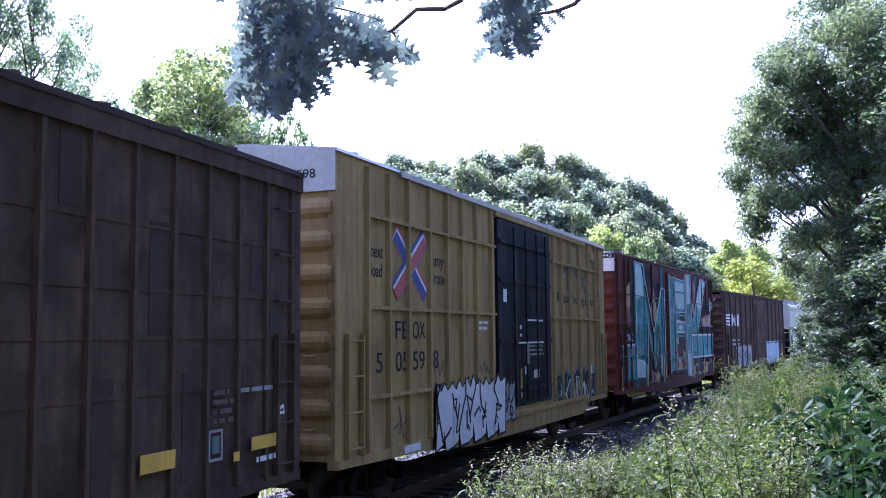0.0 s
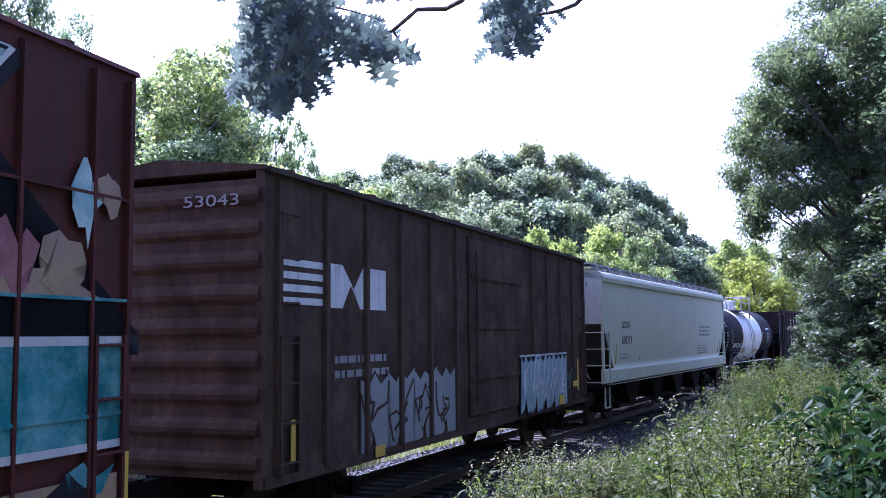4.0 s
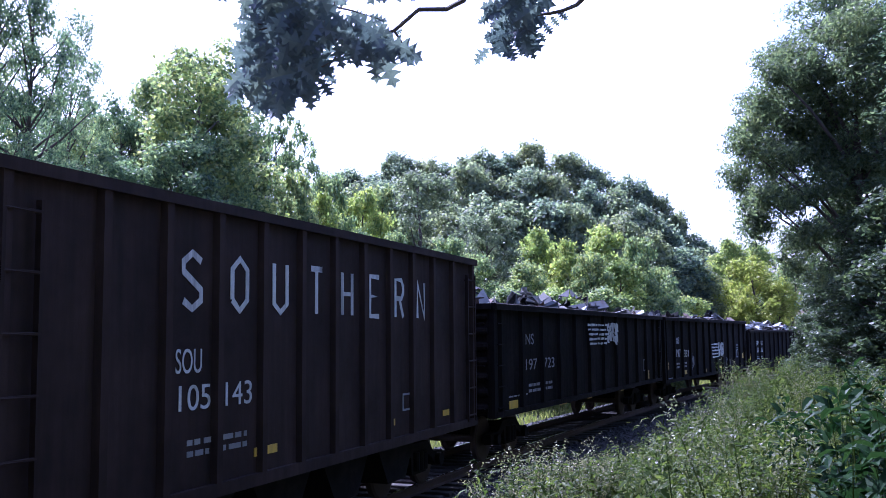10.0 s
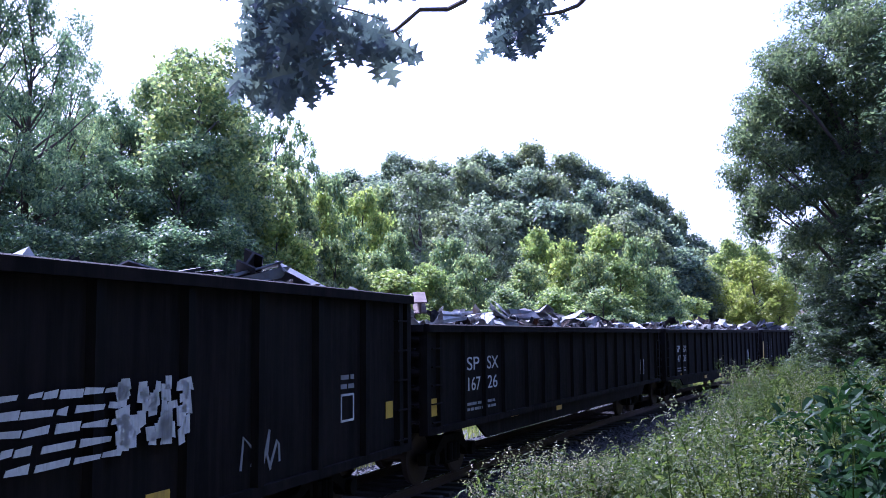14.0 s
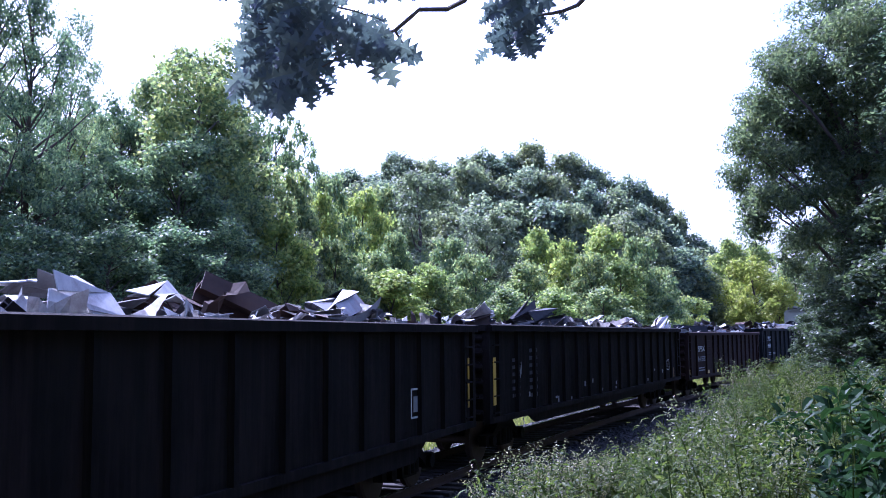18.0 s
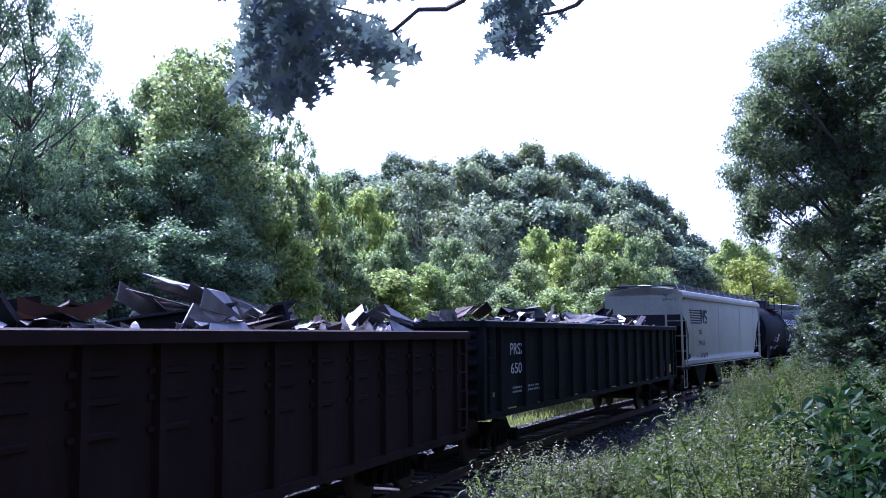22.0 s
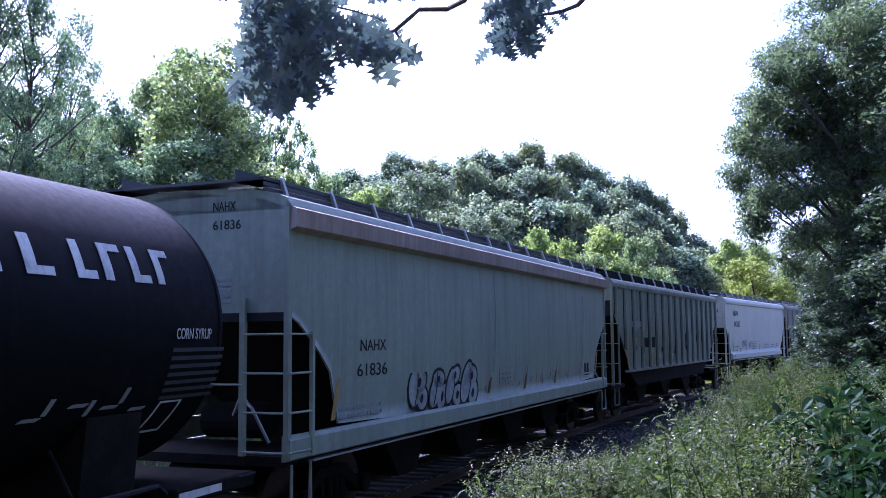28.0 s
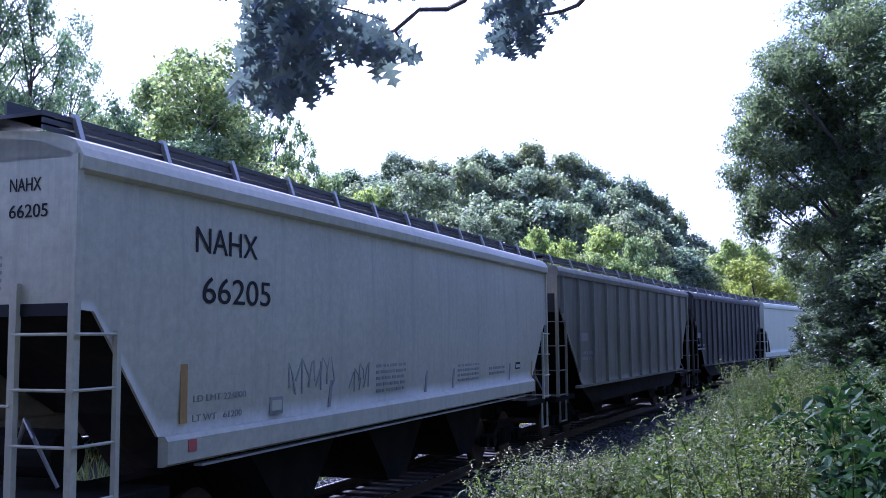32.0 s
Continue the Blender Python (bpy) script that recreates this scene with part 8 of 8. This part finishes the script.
def scrap_meshes():
    """A few kinds of torn sheet, girder, pipe and crumpled panel."""
    rng = random.Random(77)
    kinds = []
    for k in range(10):
        bm = bmesh.new()
        nx, ny = 5, 4
        w, d = rng.uniform(0.5, 1.3), rng.uniform(0.3, 0.8)
        amp = rng.uniform(0.10, 0.26)
        ph = [rng.uniform(0, 6.3) for _ in range(4)]
        grid = {}
        for i in range(nx + 1):
            for j in range(ny + 1):
                x, y = (i / nx - .5) * w, (j / ny - .5) * d
                if i in (0, nx) or j in (0, ny):
                    x += rng.uniform(-.08, .08)
                    y += rng.uniform(-.08, .08)
                z = amp * (math.sin(3.5 * x + ph[0]) + math.sin(5 * y + ph[1]) + .6 * math.sin(7 * (x + y) + ph[2])) + rng.uniform(-.03, .03)
                grid[i, j] = bm.verts.new((x, y, z))
        for i in range(nx):
            for j in range(ny):
                bm.faces.new((grid[i, j], grid[i + 1, j], grid[i + 1, j + 1], grid[i, j + 1]))
        bmesh.ops.solidify(bm, geom=bm.faces[:], thickness=0.012)
        kinds.append(("torn_sheet", bm))
    for k in range(3):
        bm = bmesh.new()
        L = rng.uniform(0.9, 1.9)
        w = rng.uniform(0.12, 0.22)
        prism(bm, [(-w, 0), (w, 0), (w, .03), (.02, .03), (.02, w * 1.6), (w, w * 1.6), (w, w * 1.6 + .03), (-w, w * 1.6 + .03), (-w, w * 1.6), (-.02, w * 1.6), (-.02, .03), (-w, .03)], -L / 2, L / 2, "x")
        kinds.append(("girder", bm))
    for k in range(2):
        bm = bmesh.new()
        rod(bm, (-0.8, 0, 0), (0.8, 0, 0), rng.uniform(0.06, 0.16), 10)
        kinds.append(("pipe", bm))
    for k in range(3):
        bm = bmesh.new()
        r = rng.uniform(0.25, 0.45)
        n = 9
        for i in range(n):
            a0, a1 = i * 3.4 / n, (i + 1) * 3.4 / n
            j = rng.uniform(.9, 1.1)
            vs = [bm.verts.new(p) for p in ((-.6, r * math.cos(a0), r * math.sin(a0)), (.6 * j, r * math.cos(a0), r * math.sin(a0)), (.6 * j, r * math.cos(a1), r * math.sin(a1)), (-.6, r * math.cos(a1), r * math.sin(a1)))]
            bm.faces.new(vs)
        bmesh.ops.remove_doubles(bm, verts=bm.verts[:], dist=0.01)
        for v in bm.verts:
            v.co += Vector((rng.uniform(-.16, .16), rng.uniform(-.1, .1), rng.uniform(-.1, .1)))
        bmesh.ops.solidify(bm, geom=bm.faces[:], thickness=0.015)
        kinds.append(("curled_panel", bm))
    for k in range(3):
        # folded channel with a row of punched holes
        bm = bmesh.new()
        prof = [(-0.22, 0.16), (-0.2, 0.02), (-0.08, 0.0), (0.0, 0.0), (0.08, 0.0), (0.2, 0.02), (0.22, 0.16)]
        bend = rng.uniform(-0.25, 0.25)
        cols = [[bm.verts.new((i * 0.1 - 0.75, a, z + bend * (i * 0.1 - 0.75) ** 2)) for a, z in prof] for i in range(16)]
        for i in range(15):
            for j in range(6):
                if not (j == 2 and i % 2):
                    bm.faces.new((cols[i][j], cols[i + 1][j], cols[i + 1][j + 1], cols[i][j + 1]))
        bmesh.ops.solidify(bm, geom=bm.faces[:], thickness=0.012)
        kinds.append(("punched_panel", bm))
    out = []
    for name, bm in kinds:
        bmesh.ops.recalc_face_normals(bm, faces=bm.faces)
        per = {}
        for m in ("scrap_pale", "scrap_grey", "scrap_rust", "scrap_dark"):
            me = bpy.data.meshes.new(name)
            bm.to_mesh(me)
            me.materials.append(M[m])
            per[m] = me
        bm.free()
        out.append((name, per))
    return out


SCRAP = scrap_meshes()


def scrap(lo, hi, top, foot, half, seed, heap, pale):
    rng = random.Random(seed)
    load = new("scrap_load")
    # body of the heap: a lumpy bed below the pieces
    v, f = [], []
    nx, ny = int(half * 4), 8
    for i in range(nx + 1):
        for j in range(ny + 1):
            x, y = -half + 0.1 + (2 * half - 0.2) * i / nx, -1.46 + 2.92 * j / ny
            edge = min(1, (1.46 - abs(y)) / 0.7)
            v.append((x, y, top - 0.28 + heap * 0.45 * edge * (0.6 + 0.8 * noise.noise((x * 0.7 + seed, y * 0.9, 0))) + rng.uniform(-.07, .07)))
    for i in range(nx):
        for j in range(ny):
            a = i * (ny + 1) + j
            f.append((a, a + ny + 1, a + ny + 2, a + 1))
    put("heap", mesh_of("heap", v, f, M["scrap_dark"]), load)
    for _ in range(int(half * 17)):
        name, per = SCRAP[rng.randrange(len(SCRAP))]
        q = rng.random()
        if name in ("girder", "pipe"):
            q = 0.3 + 0.7 * q
        m = "scrap_pale" if q < pale else "scrap_grey" if q < pale + 0.22 else "scrap_rust" if q < pale + 0.36 else "scrap_dark"
        x = rng.uniform(-half + 0.8, half - 0.8)
        y = rng.uniform(-1.15, 1.05)
        z = top - 0.06 + heap * rng.uniform(0.0, 0.7) * (1 - 0.55 * abs(y)) * (0.65 + 0.9 * max(noise.noise((x * 0.45 + seed * 3.1, 0, 0)), -0.5))
        steep = 60 if rng.random() < 0.3 else 22
        put(name, per[m], load, pose(x, y, z, rng.uniform(-1, 1) * steep, rng.uniform(-0.6, 0.6) * steep, rng.choice((0, 180)) + rng.uniform(-50, 50)) @ Matrix.Scale(rng.uniform(0.25, 0.6) if abs(y) > 0.7 or rng.random() < 0.5 else rng.uniform(0.6, 1.05), 4))
    for _ in range(7):
        # a few large sheets and curled panels on top
        name, per = SCRAP[rng.choice((0, 3, 6, 15, 16, 17, 18, 19, 20))]
        m = rng.choice(("scrap_pale", "scrap_pale", "scrap_grey", "scrap_dark")) if pale > 0.3 else rng.choice(("scrap_dark", "scrap_dark", "scrap_grey", "scrap_pale"))
        put(name, per[m], load, pose(rng.uniform(-half + 1.6, half - 1.6), rng.uniform(-0.9, 0.3), top + heap * rng.uniform(0.0, 0.2), rng.uniform(-25, 25), rng.uniform(-14, 14), rng.choice((0, 180)) + rng.uniform(-25, 25)) @ Matrix.Scale(rng.uniform(0.85, 1.3), 4))
    tagged(load, "heap of torn pale and rusty scrap metal in a gondola", "scrap metal", "scrap loads")
    enrol(load, lo, hi, half)


def stripes(car, x0, x1, z0, z1, y, seed):
    """Worn white emblem: broken slanting bars and ragged blocks."""
    rng = random.Random(seed)
    w, h = x1 - x0, z1 - z0
    for i in range(5):
        z = z0 + h * (i + 0.1) / 5
        x = x0 + 0.05 * (5 - i)
        while x < x0 + w * 0.6:
            e = min(x + rng.uniform(0.08, 0.4), x0 + w * 0.64)
            shape(car, [(x, z + rng.uniform(-.01, .02)), (e, z + rng.uniform(-.01, .02)), (e + .02, z + h * rng.uniform(.07, .11)), (x + .02, z + h * rng.uniform(.07, .11))], "paint_white", y, "emblem")
            x = e + rng.uniform(0.01, 0.12)
    for _ in range(46):
        a, b = x0 + w * rng.uniform(0.57, 0.95), z0 + h * rng.uniform(0, 0.85)
        c, d = w * rng.uniform(0.03, 0.07), h * rng.uniform(0.12, 0.32)
        shape(car, [(a, b), (a + c, b + rng.uniform(-.03, .05)), (a + c * rng.uniform(.6, 1.1), min(b + d, z1)), (a + c * rng.uniform(-.3, .3), min(b + d * rng.uniform(.7, 1.1), z1))], "paint_white", y - 0.002, "emblem")


def marks_first(car, y, half):
    text(car, "NS", -5.97, -5.45, 2.46, 2.70, "paint_dim", y)
    text(car, "197", -5.97, -5.25, 1.90, 2.14, "paint_dim", y)
    text(car, "723", -4.76, -4.02, 1.90, 2.14, "paint_dim", y)
    stripes(car, -1.46, 1.85, 2.38, 3.02, y - 0.078, 3)
    small_print(car, -5.8, -4.2, 1.4, 1.65, 2, "paint_dim", y, 5)
    small_print(car, -7.0, -5.9, 1.36, 1.42, 1, "paint_dim", y, 6)
    for x, z, w, h in ((-6.76, 1.16, 0.5, 0.26), (-3.4, 1.02, 0.5, 0.12), (-1.1, 1.02, 0.4, 0.12), (2.4, 1.02, 0.4, 0.12), (6.0, 1.3, 0.16, 0.3)):
        reflector(car, x, z, w, h, y - 0.004)
    for a, b, c, d in ((6.9, 7.4, 1.55, 1.58), (6.9, 7.4, 1.9, 1.93), (6.9, 6.93, 1.55, 1.93), (7.37, 7.4, 1.55, 1.93)):
        bar(car, a - 1.6, b - 1.6, c - .1, d - .1, "paint_dim", y - 0.002, "stencil")


def marks_second(car, y, half):
    text(car, "NS", -6.03, -5.60, 2.30, 2.54, "paint_white", y)
    text(car, "197", -6.04, -5.42, 1.78, 2.08, "paint_white", y)
    text(car, "331", -4.86, -4.15, 1.76, 2.04, "paint_white", y)
    stripes(car, -0.35, 2.2, 1.6, 2.3, y - 0.078, 9)
    small_print(car, -6.2, -5.6, 1.36, 1.62, 2, "paint_dim", y, 5)
    small_print(car, -5.0, -4.4, 1.36, 1.62, 2, "paint_dim", y, 6)
    scribble(car, -3.95, -3.25, 1.2, 1.9, 4, "paint_dim", y, 7, 0.05)
    small_print(car, -7.6, -6.6, 1.0, 1.05, 1, "paint_dim", y, 8)
    for x, z, w, h in ((-7.45, 1.48, 0.48, 0.26), (-4.75, 1.16, 0.5, 0.16), (-1.3, 1.1, 0.45, 0.12), (1.8, 1.15, 0.35, 0.1), (7.2, 1.55, 0.25, 0.25)):
        reflector(car, x, z, w, h, y - 0.004)
    for a, b, c, d in ((5.6, 6.0, 1.5, 1.53), (5.6, 6.0, 1.85, 1.88), (5.6, 5.63, 1.5, 1.88), (5.97, 6.0, 1.5, 1.88)):
        bar(car, a, b, c, d, "paint_white", y - 0.002, "stencil")
    small_print(car, 5.6, 6.0, 1.95, 2.2, 2, "paint_dim", y, 10)
    scribble(car, 3.2, 4.0, 1.1, 1.6, 4, "paint_dim", y, 12, 0.04)


def marks_low(number, px, pz, yellow):
    def go(car, y, half):
        x = px
        for ch in ("SP", "SX"):
            text(car, ch, x, x + 0.58, pz, pz + 0.25, "paint_white", y)
            x += 0.98
        text(car, number[:3], px + 0.05, px + 0.63, pz - 0.38, pz - 0.13, "paint_white", y)
        text(car, number[3:], px + 1.0, px + 1.5, pz - 0.38, pz - 0.13, "paint_white", y)
        for q in yellow:
            reflector(car, *q, y - 0.004)
        small_print(car, px, px + 1.4, pz - 0.75, pz - 0.55, 2, "paint_dim", y, 3)
        for a, b, c, d in ((6.6, 7.1, 1.35, 1.38), (6.6, 7.1, 1.8, 1.83), (6.6, 6.63, 1.35, 1.83), (7.07, 7.1, 1.35, 1.83), (6.7, 7.0, 1.45, 1.7)):
            bar(car, a, b, c, d, "paint_white" if d < 1.9 and c != 1.45 else "paint_dim", y - 0.002, "stencil")
        text(car, number, 0.2, 0.8, 2.5, 2.62, "paint_dim", -half - 0.10, True)
    return go


def marks_faded(car, y, half):
    small_print(car, -8.25, -7.8, 1.35, 2.25, 6, "paint_faint", y, 21)
    small_print(car, -7.2, -6.7, 1.30, 2.45, 7, "paint_faint", y, 22)
    scribble(car, -7.85, -7.7, 1.7, 2.2, 2, "paint_dim", y, 23, 0.02)
    for x, z, h in ((-half + 0.18, 1.75, 0.95),):
        reflector(car, x, z, 0.14, h, y - 0.075)
    for x in (5.0, 8.6):
        reflector(car, x, 1.2, 0.08, 0.4, y - 0.004, "amber")
    for a, b, c, d in ((7.4, 7.8, 1.35, 1.38), (7.4, 7.8, 1.7, 1.73), (7.4, 7.43, 1.35, 1.73), (7.77, 7.8, 1.35, 1.73)):
        bar(car, a, b, c, d, "paint_white", y - 0.002, "stencil")
    rng = random.Random(4)
    for _ in range(16):
        x = rng.uniform(-8, 8)
        z = rng.uniform(1.0, 1.5)
        bar(car, x, x + rng.uniform(.05, .15), z, z + rng.uniform(.05, .15), "paint_dim", y - 0.001, "scuff")


def marks_brown(car, y, half):
    text(car, "SPSX", -6.2, -4.95, 1.92, 2.15, "paint_white", y - 0.002)
    text(car, "641578", -6.2, -4.9, 1.50, 1.73, "paint_dim", y - 0.002)
    for x, z, w, h in ((-7.68, 1.1, 0.4, 0.24), (-4.4, 1.02, 0.5, 0.14), (-2.3, 1.0, 0.45, 0.1)):
        reflector(car, x, z, w, h, y - 0.004)
    small_print(car, -6.1, -5.0, 1.1, 1.3, 2, "paint_dim", y, 2)
    me = post_mesh(-0.33, 0.33, 0.07, 0.03, "gon_brown")
    for x in [-4.2 + i * 1.093 for i in range(11)]:
        for z in (2.35, 2.1, 1.8):
            put("panel_rib", me, car, pose(x, y + 0.003, z, 0, 90, 0))
    text(car, "641578", 0.2, 0.8, 2.4, 2.52, "paint_dim", -half - 0.10, True)


def marks_prsx(car, y, half):
    text(car, "PRSX", -8.02, -7.14, 2.26, 2.50, "paint_white", y - 0.002)
    text(car, "6509", -8.00, -7.12, 1.86, 2.08, "paint_white", y - 0.002)
    small_print(car, -7.9, -7.2, 1.45, 1.62, 2, "paint_dim", y, 3)
    small_print(car, -7.0, -6.0, 1.45, 1.62, 2, "paint_dim", y, 4)
    for x in (-9.3, -7.95, -6.1, -3.5, -1.65, 0.4, 2.5, 4.6, 6.4):
        reflector(car, x, 1.10, 0.46, 0.13, y - 0.004)
    reflector(car, -9.2, 1.5, 0.5, 0.12, y - 0.004, "amber")
    text(car, "6509", 0.3, 1.0, 2.48, 2.66, "paint_white", -half - 0.10, True)
    for a, b, c, d in ((7.6, 7.9, 1.35, 1.38), (7.6, 7.9, 1.7, 1.73), (7.6, 7.63, 1.35, 1.73), (7.87, 7.9, 1.35, 1.73)):
        bar(car, a, b, c, d, "paint_white", y - 0.002, "stencil")
    reflector(car, 8.7, 1.4, 0.4, 0.3, y - 0.004)


def evenly(half, n, skip=0.5):
    return [-half + skip + i * (2 * half - 2 * skip) / n for i in range(n + 1)]


def clear_of(xs, a, b, extra):
    """Posts moved aside for the lettering between a and b."""
    return [x for x in xs if not a < x < b and all(abs(x - e) > 0.5 for e in extra)] + list(extra)


gondola(-39.65, -22.6, 7.9, 3.26, 1.0, "gon_black", (-7.5, -6.3, -4.95, -3.7, -2.4, -1.1, 0.3, 1.7, 3.0, 4.3, 5.6, 6.8, 7.6), "black high-sided gondola loaded with dark scrap", 71, None, 7, 0.2, 0.08, marks_first, 0.6, 0.25)
gondola(-21.9, -5.03, 7.875, 3.25, 0.86, "gon_black", (-7.6, -6.4, -5.2, -3.95, -2.75, -1.5, -0.35, 0.9, 2.2, 3.5, 4.9, 6.3, 7.5), "black high-sided gondola with worn white marks", 72, None, 7, 0.2, 0.08, marks_second, 0.22, 0.3)
gondola(-4.1, 16.17, 9.4, 2.80, 1.0, "gon_black", clear_of(evenly(9.4, 16), -7.2, -5.9, (-7.85, -6.87, -5.85)), "low black gondola heaped with pale scrap panels", 73, (2.2, 0.3), 6, 0.15, 0.07, marks_low("16726", -7.65, 2.02, ((-9.05, 1.45, 0.6, 0.3), (-5.2, 1.05, 0.4, 0.14), (-2.2, 0.95, 0.4, 0.14))), 0.8, 0.45)
gondola(17.25, 37.45, 9.575, 2.80, 0.95, "gon_black", clear_of(evenly(9.57, 17), -8.1, -6.1, (-8.0, -7.04, -6.08)), "low black gondola with yellow reflectors and scrap", 74, (2.3, 0.3), 6, 0.15, 0.07, marks_low("14708", -7.82, 1.97, ((9.4, 2.05, 0.08, 0.40), (9.4, 1.55, 0.08, 0.45), (-9.35, 2.02, 0.14, 0.42), (-9.35, 1.35, 0.14, 0.5), (-7.05, 1.06, 0.42, 0.14), (-3.05, 0.84, 0.42, 0.13), (-0.2, 0.82, 0.42, 0.13), (1.6, 0.95, 0.3, 0.13))), 0.5, 0.5)
gondola(38.5, 59.0, 9.6, 2.82, 0.92, "gon_black", evenly(9.6, 17), "grimy black gondola heaped with crumpled scrap", 75, (2.3, 0.2), 6, 0.15, 0.07, marks_faded, 0.4, 0.45)
gondola(60.6, 76.8, 8.15, 2.68, 0.80, "gon_brown", clear_of(evenly(8.15, 14), -6.4, -4.6, (-4.75,)), "brown gondola with ribbed panels and scrap", 76, None, 6, 0.15, 0.07, marks_brown, 0.5, 0.5)
gondola(77.95, 98.1, 9.575, 2.90, 1.02, "gon_green", (-9.3, -8.7, -7.25, -6.1, -4.95, -3.8, -2.65, -1.5, -0.35, 0.8, 1.95, 3.1, 4.25, 5.4, 6.55, 7.7, 8.9), "dark green-black gondola with yellow reflectors", 77, None, 6, 0.2, 0.09, marks_prsx, 0.5, 0.25)


# ---------------------------------------------------------------- what moves
def motions():
    """The train runs towards the eye and past it."""
    for car, middle, base, k in CARS:
        lengthen(car, k)
        rows = []
        for i in range(65):
            t = i * 0.5
            u = middle + train_at(t)
            x0, y0, _ = on_track(u - base / 2)
            x1, y1, _ = on_track(u + base / 2)
            rows.append((t, pose((x0 + x1) / 2, (y0 + y1) / 2, 0, 0, 0, math.degrees(math.atan2(y1 - y0, x1 - x0)))))
        walk(car, rows)
    # the branch sways a little in the wind
    home = BRANCH.matrix_basis.copy()
    sway = ((0.0, -13), (1.0, -3), (2.0, -6), (3.0, -12), (4.5, -6), (6.0, -3), (7.0, -4), (9.0, -2), (10.0, -3), (11.0, 3), (12.0, 2), (13.0, 4), (14.5, 1), (17.0, 0), (19.0, 0), (21.0, -5), (23.0, -2), (25.0, 0), (28.0, 0), (29.5, 3), (31.0, -1), (32.0, 0))
    walk(BRANCH, [(t, Matrix.Translation((q * 0.001, 0, q * 0.0002)) @ home @ pose(0, 0, 0, 0, q * 0.03, 0)) for t, q in sway])


motions()
